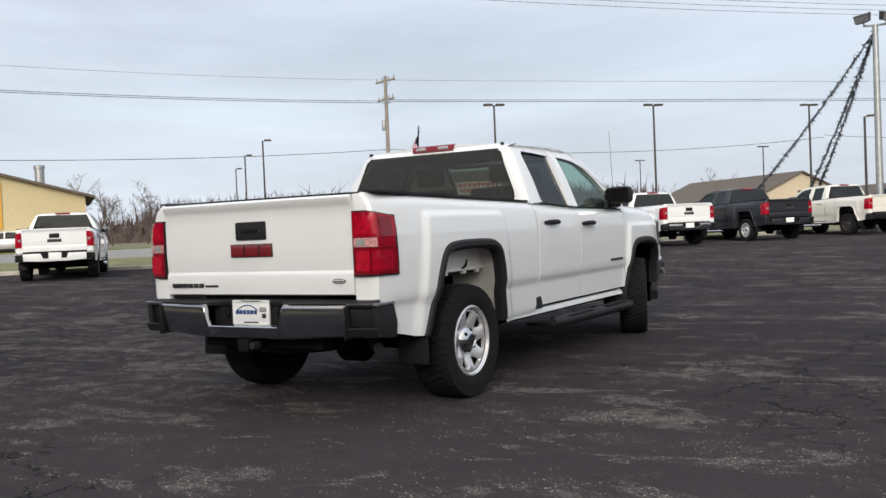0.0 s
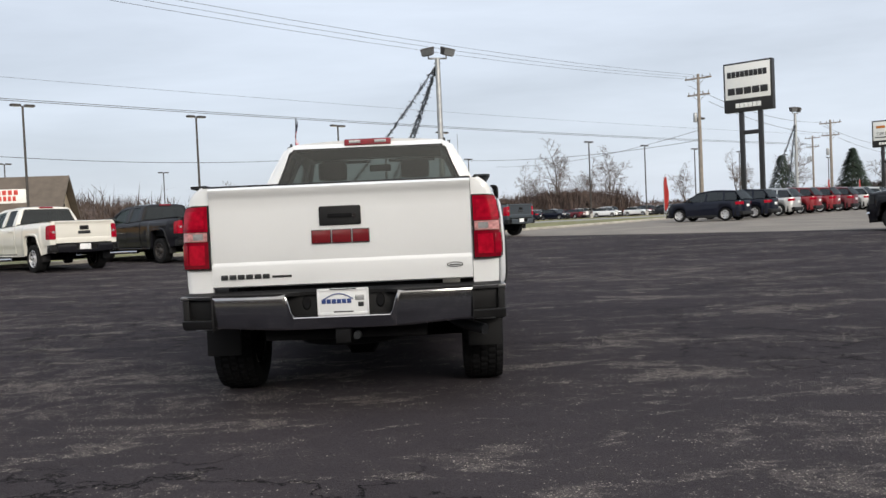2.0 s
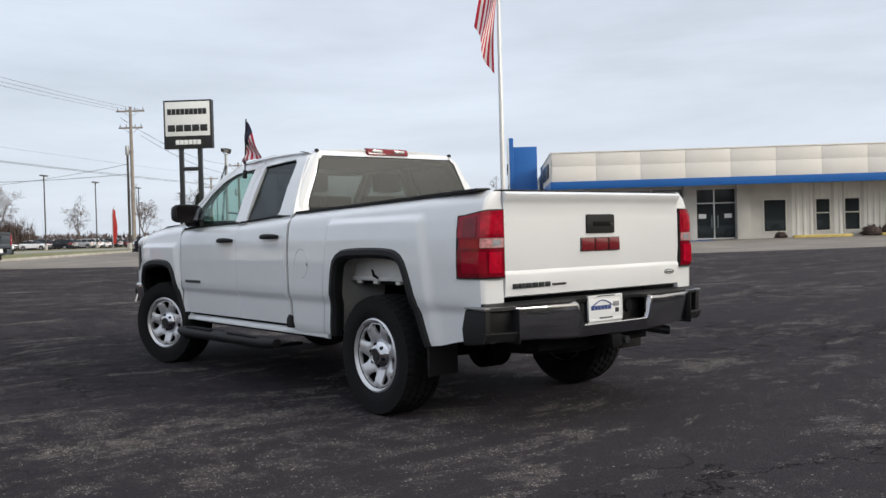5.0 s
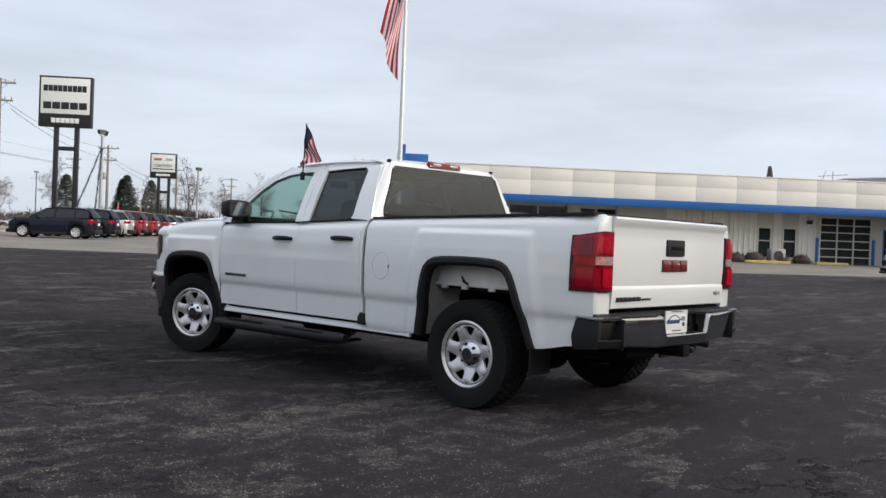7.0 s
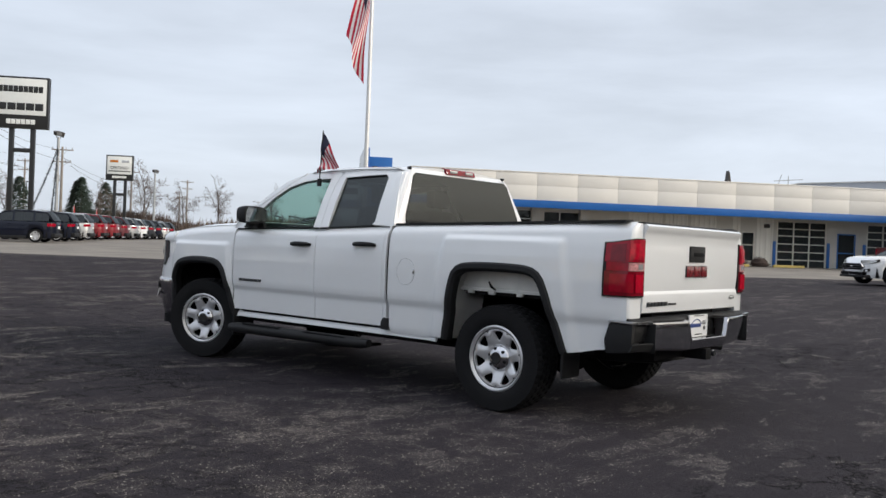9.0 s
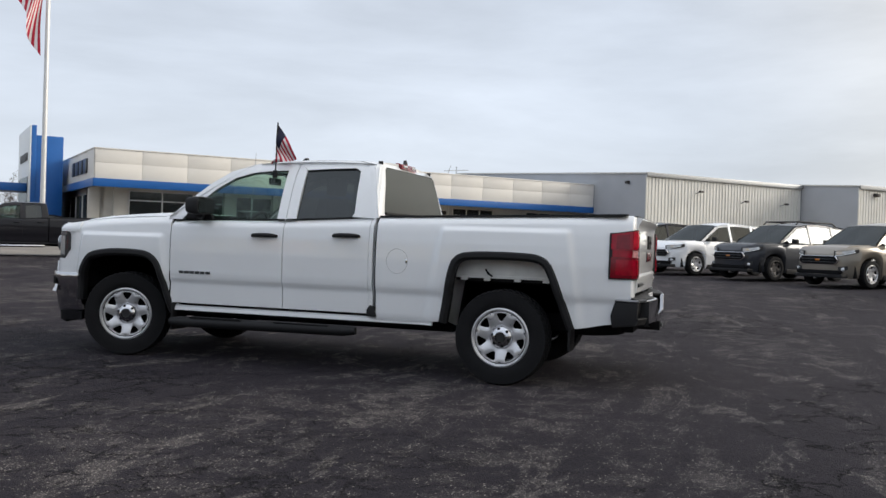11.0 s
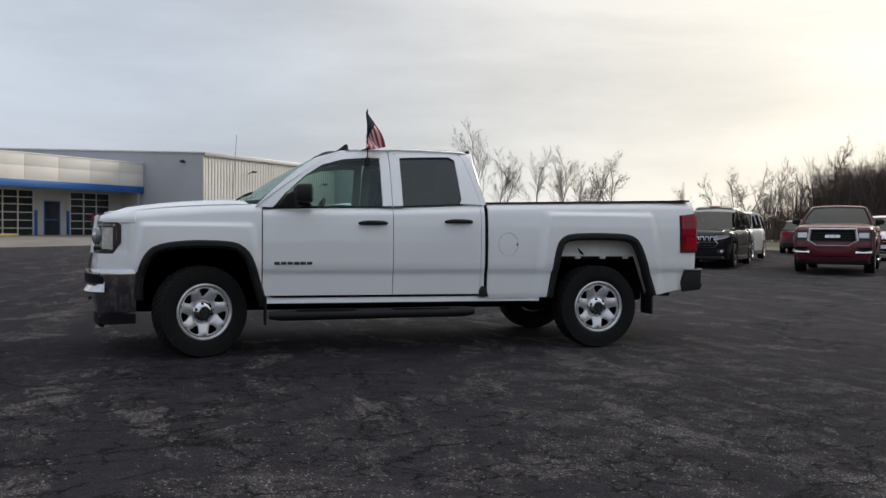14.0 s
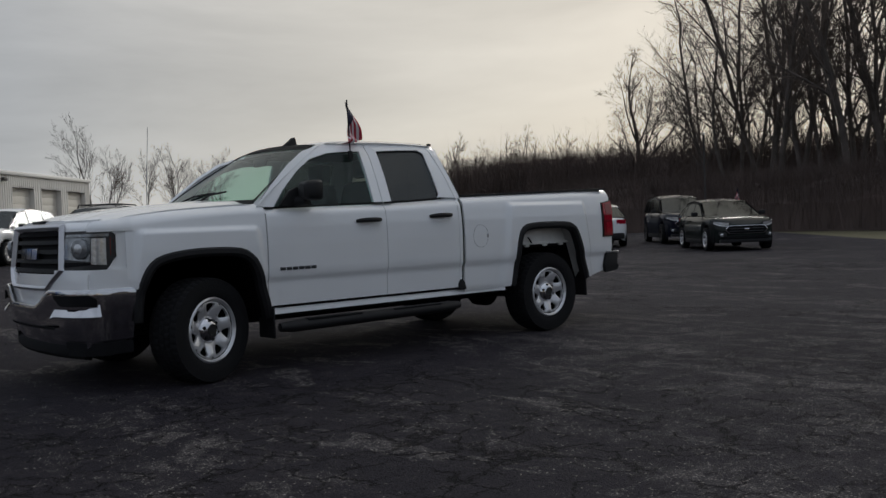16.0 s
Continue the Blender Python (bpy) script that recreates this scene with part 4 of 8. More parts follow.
def tail_lamp(root, sgn, lens, hero):
    """A lamp that wraps the bed's rear corner."""
    def pt(t, z):
        # t 0: inner edge on the gate side, 1: forward edge on the flank
        yy = np.interp(t, [0, 0.45, 0.62, 1.0], [-1.066, -1.064, -1.035, -0.862])
        xo = flank(-1.03, z, 1.414)
        xx = np.interp(t, [0, 0.45, 0.62, 1.0], [0.803, xo - 0.040, xo + 0.002, flank(-0.862, z, 1.414) + 0.003])
        return (sgn * float(xx), float(yy), z)

    def block(t0, t1, z0, z1, out, nt=8, nz=4, slope=0.0):
        rows = []
        for i in range(nt + 1):
            t = t0 + (t1 - t0) * i / nt
            r = []
            for k in range(nz + 1):
                zt = z1 - slope * smooth01(0.45, 1.0, t)
                z = z0 + (zt - z0) * k / nz
                p = Vector(pt(t, z))
                p += Vector((sgn * smooth01(0.3, 0.8, t), -(1 - smooth01(0.3, 0.8, t)), 0)).normalized() * out
                r.append(p)
            rows.append(r)
        bm = sheet(rows)
        bmesh.ops.recalc_face_normals(bm, faces=bm.faces)
        bm.faces.ensure_lookup_table()
        if bm.faces[0].normal.y > 0:
            bmesh.ops.reverse_faces(bm, faces=bm.faces)
        return thick(bm, 0.02)
    base = part("tail_lamp", block(0, 1, 0.908, 1.302, 0.008, slope=0.030), PLASTIC if hero else lens, root, "red tail lamp with a clear reversing lens")
    if hero:
        part("stop_lens", block(0.03, 0.965, 1.142, 1.294, 0.014, slope=0.030), lens, base)
        part("stop_bulge", block(0.12, 0.60, 1.160, 1.268, 0.019, slope=0.014), REDHOT, base, "bright red stop lens")
        part("side_reflector", block(0.66, 0.88, 1.150, 1.272, 0.0165, slope=0.020), REDLOW, base)
        part("lower_lens", block(0.03, 0.965, 0.918, 1.080, 0.014), REDLOW, base)
        part("lower_bulge", block(0.12, 0.46, 0.940, 1.060, 0.019), REDHOT, base)
        part("lower_bulge", block(0.50, 0.88, 0.940, 1.062, 0.018), lens, base)
        part("reversing_lens", block(0.05, 0.60, 1.084, 1.138, 0.016), PINKLENS, base, "clear reversing lens")
        part("reversing_bowl", block(0.14, 0.38, 1.092, 1.130, 0.019), CLEARLENS, base)
        part("middle_lens", block(0.61, 0.94, 1.082, 1.140, 0.0135), lens, base)
    else:
        part("reversing_lens", block(0.06, 0.50, 1.075, 1.135, 0.008, 3, 2), CLEARLENS, base)


def tailgate(root, paint_m, hero):
    prof = [(-1.045, 0.792), (-1.062, 0.80), (-1.066, 0.85), (-1.068, 0.920), (-1.066, 0.932), (-1.056, 0.946), (-1.060, 0.975), (-1.066, 1.05), (-1.067, 1.25), (-1.063, 1.325), (-1.072, 1.35), (-1.088, 1.372), (-1.090, 1.390), (-1.075, 1.402), (-1.03, 1.408), (-1.0, 1.402)]
    rows = []
    for x in np.linspace(-0.796, 0.796, 17 if hero else 7):
        k = 0.012 * (1 - (x / 0.796) ** 2)
        rows.append([(float(x), y - k, z) for y, z in prof])
    bm = sheet(rows)
    bmesh.ops.recalc_face_normals(bm, faces=bm.faces)
    bm.faces.ensure_lookup_table()
    if bm.faces[2].normal.y > 0:
        bmesh.ops.reverse_faces(bm, faces=bm.faces)
    gate = part("tailgate", thick(bm, 0.03), paint_m, root)
    part("gate_cap", box(-0.80, 0.80, -1.06, -0.985, 1.400, 1.416, 0.006), PLASTIC, gate)
    hb = part("handle_bezel", box(-0.128, 0.128, -1.092, -1.06, 1.150, 1.268, 0.012), PLASTIC, gate, "black gate handle bezel")
    part("gate_handle", box(-0.075, 0.075, -1.097, -1.085, 1.195, 1.222, 0.006), UNDER, hb)
    part("keyhole", moved(lathe([(0.0, -0.004), (0.012, -0.004), (0.012, 0.004), (0.0, 0.004)], 12, "y"), pose(0.088, -1.093, 1.205)), CHROME, hb)
    # emblem: three plain blocks in the maker's red
    for a, b in ((-0.175, -0.062), (-0.050, 0.062), (0.074, 0.172)):
        part("emblem_edge", box(a - 0.004, b + 0.004, -1.086, -1.07, 1.040, 1.126, 0.004), BADGE_GREY, gate)
        part("emblem_block", box(a, b, -1.090, -1.08, 1.045, 1.121, 0.003), BADGE_RED if hero else BADGE_GREY, gate)
    if hero:
        x = -0.742
        for k in range(6):
            part("name_bar", box(x, x + 0.042, -1.080, -1.066, 0.843, 0.872, 0.003), BADGE_GREY, gate)
            x += 0.051
        part("name_bar", box(x + 0.006, x + 0.125, -1.080, -1.066, 0.846, 0.860, 0.003), SIGN_K, gate)
        part("dealer_oval", moved(lathe([(0.0, -0.003), (0.05, -0.003), (0.05, 0.003), (0.0, 0.003)], 28, "y"), pose(0.688, -1.071, 0.880) @ Matrix.Diagonal((1, 1, 0.32, 1))), BADGE_GREY, gate, "small grey oval sticker")
        part("dealer_oval_face", moved(lathe([(0.0, -0.003), (0.043, -0.003), (0.043, 0.003), (0.0, 0.003)], 28, "y"), pose(0.688, -1.0725, 0.880) @ Matrix.Diagonal((1, 1, 0.25, 1))), PLATE_W, gate)
        part("dealer_bar", box(0.655, 0.722, -1.079, -1.0715, 0.875, 0.883, 0.001), BADGE_GREY, gate)


def bump_y(x):
    return -1.205 + 0.10 * (abs(x) / 0.96) ** 3.0


def rear_bumper(root, mat, hero):
    """A chrome step bumper with a cut for the plate and dark corner steps."""
    def strip(x0, x1, z0, z1, out=0.0, n=10, t=0.02, zf=None):
        rows = []
        for i in range(n + 1):
            x = x0 + (x1 - x0) * i / n
            lo, hi = (z0, z1) if zf is None else zf(x)
            r = []
            for k, (b, dz) in enumerate(((0.034, 0), (0.020, 0.015), (0.012, 0.35), (0.0, 0.88), (0.004, 0.95), (0.03, 1.0))):
                r.append((x, bump_y(x) + b - out, lo + (hi - lo) * (dz if dz != 0.015 else 0.06)))
            rows.append(r)
        bm = sheet(rows)
        bmesh.ops.recalc_face_normals(bm, faces=bm.faces)
        bm.faces.ensure_lookup_table()
        if bm.faces[2].normal.y > 0:
            bmesh.ops.reverse_faces(bm, faces=bm.faces)
        return thick(bm, t)
    bum = part("rear_bumper", strip(-0.292, 0.292, 0.530, 0.612, n=10), mat, root, "chrome rear step bumper with a black pad")

    def wing(x):
        a = abs(x)
        return 0.530 + 0.02 * smooth01(0.3, 0.76, a), 0.612 + 0.136 * smooth01(0.288, 0.338, a)
    for s in (-1, 1):
        part("bumper_wing", strip(s * 0.288, s * 0.784, 0.545, 0.752, n=30 if hero else 10, zf=wing), mat, bum)
        part("corner_top", strip(s * 0.791, s * 0.985, 0.732, 0.750, n=8), SATIN_D if hero else mat, bum)
        part("corner_step", strip(s * 0.791, s * 0.975, 0.600, 0.728, out=-0.040, n=8), PLASTIC, bum, "black plastic corner step")
        part("corner_foot", strip(s * 0.791, s * 0.985, 0.548, 0.606, out=0.010, n=8), PLASTIC, bum)
        part("step_cheek", box(min(s * 0.7845, s * 0.790), max(s * 0.7845, s * 0.790), -1.168, -1.05, 0.535, 0.735, 0.001), PLASTIC, bum)
        side = [(-1.10, 0.728), (-0.92, 0.735), (-0.885, 0.62), (-0.90, 0.525), (-1.09, 0.545)]
        part("bumper_end", prism(side, s * 0.940, s * 0.982, "x", 0.012), PLASTIC, bum)
        part("end_strip", prism([(-1.105, 0.728), (-0.915, 0.738), (-0.925, 0.752), (-1.105, 0.750)], s * 0.940, s * 0.990, "x", 0.005), SATIN_D if hero else mat, bum)
        part("recess_lamp", moved(lathe([(0.0, -0.012), (0.026, -0.012), (0.034, 0.0), (0.034, 0.02)], 16, "y"), pose(s * 0.225, -1.090, 0.685) @ Matrix.Diagonal((0.8, 1, 1.3, 1))), UNDER, bum)
    top = []
    for x in np.linspace(-0.965, 0.965, 31):
        lip = smooth01(0.338, 0.288, abs(x))
        top.append([(float(x), bump_y(x) + 0.020 + 0.075 * lip, 0.752), (float(x), -1.045, 0.768)])
    part("step_pad", thick(fix(sheet(top)), 0.02), PLASTIC, bum, "ribbed black step pad")
    part("plate_recess", box(-0.345, 0.345, -1.086, -1.03, 0.56, 0.748, 0.006), PLASTIC, bum)
    part("recess_floor", box(-0.30, 0.30, -1.175, -1.07, 0.585, 0.606, 0.005), PLASTIC, bum)
    pl = part("licence_plate", box(-0.156, 0.154, -1.110, -1.100, 0.606, 0.764, 0.004), PLATE_W, bum, "white dealer plate in a bright frame")
    part("plate_frame", join(join(box(-0.158, 0.156, -1.115, -1.100, 0.750, 0.766, 0.004), box(-0.158, 0.156, -1.115, -1.100, 0.604, 0.620, 0.004)),
         join(box(-0.158, -0.146, -1.115, -1.100, 0.606, 0.764, 0.003), box(0.144, 0.156, -1.115, -1.100, 0.606, 0.764, 0.003))), PLATE_W, pl)
    if hero:
        arc = [(-0.12 + 0.18 * k / 12, -1.1125, 0.700 + 0.034 * math.sin(math.pi * k / 12)) for k in range(13)]
        part("plate_swoosh", tube(arc, 0.0035, 6), BLUE_D, pl)
        x = -0.132
        for k in range(6):
            part("plate_bar", box(x, x + 0.026, -1.1125, -1.1085, 0.675, 0.702, 0.001), BLUE_D, pl)
            x += 0.031
        part("plate_tag", box(0.072, 0.128, -1.1118, -1.1085, 0.690, 0.722, 0.001), CLEARLENS, pl)
        part("plate_tag", box(0.090, 0.124, -1.1118, -1.1085, 0.652, 0.680, 0.001), BADGE_GREY, pl)
        part("plate_bar", box(-0.06, 0.06, -1.1165, -1.113, 0.620, 0.628, 0.001), BADGE_GREY, pl)
        part("plate_bar", box(-0.08, 0.08, -1.1165, -1.113, 0.757, 0.764, 0.001), BADGE_GREY, pl)


def cab_shell(root, paint_m, hero):
    n = 20 if hero else 8
    rows = []
    for j in range(15):
        t = j / 14
        r = []
        for i in range(n + 1):
            s = -1 + 2 * i / n
            yf, yb = 2.45 + 0.075 * (1 - s * s), 1.245 - 0.02 * (1 - s * s)
            y = yf + (yb - yf) * t
            crown = 0.030 * (1 - abs(s) ** 2.2)
            z = 1.850 + crown + 0.018 * math.sin(math.pi * t) - 0.040 * smooth01(0.2, 0.0, t) - 0.006 * smooth01(0.93, 1.0, t) + 0.008 * (t - 0.5)
            x = s * (0.700 - 0.02 * smooth01(0.2, 0.0, t))
            if abs(s) > 0.86:
                z -= 0.018 * ((abs(s) - 0.86) / 0.14) ** 2
            r.append((x, y, z))
        rows.append(r)
    bm = sheet(rows)
    bmesh.ops.recalc_face_normals(bm, faces=bm.faces)
    bm.faces.ensure_lookup_table()
    if bm.faces[0].normal.z < 0:
        bmesh.ops.reverse_faces(bm, faces=bm.faces)
    part("roof", thick(bm, 0.035), paint_m, root)
    # rear wall with its window
    outer = [(-0.945, 1.140, 1.34), (-0.90, 1.155, 1.44), (-0.80, 1.185, 1.66), (-0.725, 1.21, 1.80), (-0.64, 1.228, 1.850), (0.64, 1.228, 1.850), (0.725, 1.21, 1.80), (0.80, 1.185, 1.66), (0.90, 1.155, 1.44), (0.945, 1.140, 1.34)]
    inner = [(-0.815, 1.122, 1.40), (-0.800, 1.127, 1.46), (-0.715, 1.156, 1.66), (-0.672, 1.180, 1.78), (-0.640, 1.190, 1.812), (0.640, 1.190, 1.812), (0.672, 1.180, 1.78), (0.715, 1.156, 1.66), (0.800, 1.127, 1.46), (0.815, 1.122, 1.40)]
    bm = sheet([outer, inner])
    join(bm, sheet([[(-0.945, 1.140, 1.34), (0.945, 1.140, 1.34)], [(-0.815, 1.122, 1.40), (0.815, 1.122, 1.40)]]))
    join(bm, sheet([[(-0.95, 1.14, 0.55), (0.95, 1.14, 0.55)], [(-0.945, 1.140, 1.34), (0.945, 1.140, 1.34)]]))
    part("cab_back", thick(fix(bm), 0.02), paint_m, root)
    part("rear_window", fan_bm([(x, y - 0.004, z) for x, y, z in inner], (0, -1, 0)), GLASS_B if hero else GLASS_D, root, "tinted cab rear window")
    part("window_seal", thick(sheet([[(x, y - 0.006, z) for x, y, z in inner], [(x * 0.986, y - 0.007, 1.6 + (z - 1.6) * 0.965) for x, y, z in inner]]), 0.006), PLASTIC, root)
    part("window_sill", box(-0.800, 0.800, 1.100, 1.122, 1.380, 1.405, 0.006), PLASTIC, root)
    for sgn in (-1, 1):
        zs = np.linspace(1.345, 1.838, 16).tolist()
        rows = []
        for z in zs:
            y = float(np.interp(z, [1.345, 1.42, 1.60, 1.80, 1.858], [1.135, 1.155, 1.20, 1.265, 1.34]))
            yb = float(np.interp(z, [1.34, 1.44, 1.66, 1.80, 1.862], [1.112, 1.122, 1.153, 1.182, 1.202]))
            xi = float(np.interp(z, [1.345, 1.40, 1.46, 1.66, 1.78, 1.81], [0.815, 0.815, 0.800, 0.715, 0.672, 0.640]))
            g = green_x(z)
            r = [(sgn * (g + 0.003), y + 0.035, z)]
            for j in range(11):
                a = math.pi / 2 * j / 10
                r.append((sgn * (xi - 0.006 + (g + 0.008 - xi) * math.cos(a) ** 0.9), yb - 0.003 + (y + 0.012 - yb) * (1 - math.sin(a)), z))
            rows.append(r)
        cm = sheet(rows)
        bmesh.ops.recalc_face_normals(cm, faces=cm.faces)
        out_faces(cm, (sgn, -0.6, 0))
        part("cab_corner", thick(cm, 0.012), paint_m, root)
    # high brake lamp
    lamp = part("high_brake_lamp", prism([(1.255, 1.892), (1.205, 1.882), (1.188, 1.835), (1.215, 1.825), (1.27, 1.86)], -0.200, 0.200, "x", 0.008), REDLOW, root, "red high brake lamp with clear cargo lenses")
    if hero:
        for x in (-0.11, 0.11):
            part("cargo_lens", box(x - 0.05, x + 0.05, 1.188, 1.2, 1.846, 1.872, 0.004), CLEARLENS, lamp)
        for s in (-1, 1):
            part("roof_channel_cap", box(min(s * 0.652, s * 0.668), max(s * 0.652, s * 0.668), 1.205, 1.245, 1.810, 1.864, 0.004), PLASTIC, root)
            part("roof_ditch", thick(sheet([[(s * 0.688, y, z), (s * 0.712, y, z - 0.004)] for y, z in ((2.40, 1.836), (2.2, 1.853), (1.8, 1.866), (1.4, 1.860), (1.27, 1.835))]), 0.006), PLASTIC, root)
        whip = part("radio_aerial", tube([(0.815, 3.36, 1.31), (0.812, 3.35, 1.60), (0.806, 3.32, 2.09)], [0.0045, 0.0038, 0.0028], 6), STEEL, root, "thin whip aerial on the fender")
        part("aerial_base", moved(lathe([(0.026, -0.03), (0.022, 0.012), (0.008, 0.045), (0.0, 0.048)], 14, "z"), pose(0.815, 3.36, 1.30)), PLASTIC, whip)
        part("roof_aerial", prism([(2.40, 1.872), (2.26, 1.885), (2.275, 1.955), (2.30, 1.950), (2.36, 1.90)], -0.022, 0.022, "x", 0.008), PLASTIC, root, "black shark-fin aerial")
    # windscreen
    rows = []
    for j in range(7):
        t = j / 6
        r = []
        for i in range(11):
            s = -1 + 2 * i / 10
            y = (3.215 + 0.20 * (1 - s * s)) * (1 - t) + (2.475 + 0.06 * (1 - s * s)) * t
            z = 1.315 * (1 - t) + (1.822 + 0.028 * (1 - s * s)) * t + 0.02 * math.sin(math.pi * t)
            r.append((s * (0.885 * (1 - t) + 0.665 * t), y, z))
        rows.append(r)
    bm = sheet(rows)
    bmesh.ops.recalc_face_normals(bm, faces=bm.faces)
    out_faces(bm, (0, 1, 1))
    part("windscreen", bm, GLASS_C if hero else GLASS_D, root, "clear windscreen" if hero else "")
    frit = [[(p[0] * k, p[1] - 0.012 * (1 - k) + dy, p[2] + dz) for p in rows[a]] for a, k, dy, dz in ((6, 1.0, 0.002, 0.003), (5, 1.0, 0.002, 0.003))]
    frit[1] = [tuple(Vector(a).lerp(Vector(b), 0.55)) for a, b in zip(frit[0], frit[1])]
    part("screen_band", thick(sheet(frit), 0.002), PLASTIC, root)
    low = [[(p[0], p[1] + 0.002, p[2] + 0.003) for p in rows[0]], [tuple(Vector(a).lerp(Vector(b), 0.45) + Vector((0, 0.002, 0.003))) for a, b in zip(rows[0], rows[1])]]
    part("screen_band", thick(sheet(low), 0.002), PLASTIC, root)
    ed = [r[0] for r in rows], [r[-1] for r in rows]
    for e, s in zip(ed, (-1, 1)):
        part("screen_pillar", thick(sheet([[p, (p[0] + s * 0.055 + s * 0.035 * (1 - k / 6), p[1] - 0.02, p[2] + 0.002)] for k, p in enumerate(e)]), 0.03), paint_m, root)
        part("screen_trim", thick(sheet([[(p[0] - s * 0.040, p[1] + 0.004, p[2] + 0.004), (p[0] + s * 0.006, p[1] + 0.004, p[2] + 0.006)] for p in e]), 0.006), PLASTIC, root)
    part("cowl", thick(fix(sheet([[(x, 3.20 + 0.20 * (1 - (x / 0.9) ** 2) + d, 1.322 - 0.3 * d) for d in (-0.03, 0.0, 0.09)] for x in np.linspace(-0.88, 0.88, 13).tolist()])), 0.01), PLASTIC, root)
    if not hero:
        part("cabin", box(-0.78, 0.78, 1.25, 2.9, 0.75, 1.30, 0.05), SEAT_DARK, root)
        return
    for s in (-1, 1):
        part("wiper", tube([(s * 0.25, 3.41, 1.335), (s * 0.15 - 0.15, 3.28, 1.42), (s * 0.1 - 0.38, 3.22, 1.44)], 0.008, 6), PLASTIC, root)
    # cabin
    part("dashboard", prism([(3.18, 1.28), (2.85, 1.31), (2.68, 1.22), (2.70, 0.95), (3.15, 0.80)], -0.80, 0.80, "x", 0.03), SEAT_DARK, root)
    part("headliner", thick(fix(sheet([[(x, y, 1.800 + 0.02 * (1 - (x / 0.62) ** 2)) for x in (-0.62, -0.3, 0.0, 0.3, 0.62)] for y in (1.27, 1.6, 2.0, 2.36, 2.44)])), 0.012), SEAT_DARK, root)
    part("sun_visor", join(box(-0.56, -0.10, 2.40, 2.58, 1.765, 1.785, 0.006), box(0.10, 0.56, 2.40, 2.58, 1.765, 1.785, 0.006)), SEAT_DARK, root)
    part("cabin_floor", box(-0.85, 0.85, 1.2, 3.0, 0.60, 0.66), SEAT_DARK, root)
    for s in (-1, 1):
        part("door_trim", box(min(s * 0.86, s * 0.90), max(s * 0.86, s * 0.90), 1.22, 3.05, 0.66, 1.27, 0.01), SEAT_DARK, root)
        seat_of(root, s * 0.38, 2.12, 0.26)
        part("rear_bench", prism([(1.25, 0.66), (1.30, 1.32), (1.42, 1.32), (1.50, 1.02), (1.85, 1.0), (1.85, 0.80)], min(s * 0.05, s * 0.78), max(s * 0.05, s * 0.78), "x", 0.04), SEAT_DARK, root)
        part("rear_headrest", box(s * 0.42 - 0.13, s * 0.42 + 0.13, 1.30, 1.40, 1.34, 1.50, 0.03), SEAT_DARK, root)
    ring = [(-0.38 + 0.18 * math.cos(a), 2.62 - 0.07 * math.sin(a), 1.22 + 0.17 * math.sin(a)) for a in np.linspace(0, 2 * math.pi, 25)]
    sw = part("steering_wheel", tube(ring, 0.016, 8), PLASTIC, root)
    part("wheel_hub", join(box(-0.44, -0.32, 2.60, 2.66, 1.17, 1.26, 0.02), tube([(-0.55, 2.62, 1.22), (-0.21, 2.62, 1.22)], 0.014, 6)), PLASTIC, sw)
    part("rear_view_mirror", box(-0.11, 0.11, 2.62, 2.65, 1.68, 1.75, 0.015), PLASTIC, root)


def seat_of(root, x, y, w):
    s = part("front_seat", prism([(y - 0.42, 0.95), (y - 0.30, 0.85), (y + 0.30, 0.88), (y + 0.32, 1.0), (y - 0.14, 0.98), (y - 0.27, 1.52), (y - 0.36, 1.54), (y - 0.42, 1.2)], x - w, x + w, "x", 0.05), SEAT_DARK, root)
    part("headrest", box(x - 0.13, x + 0.13, y - 0.40, y - 0.29, 1.56, 1.73, 0.035), SEAT_DARK, s)


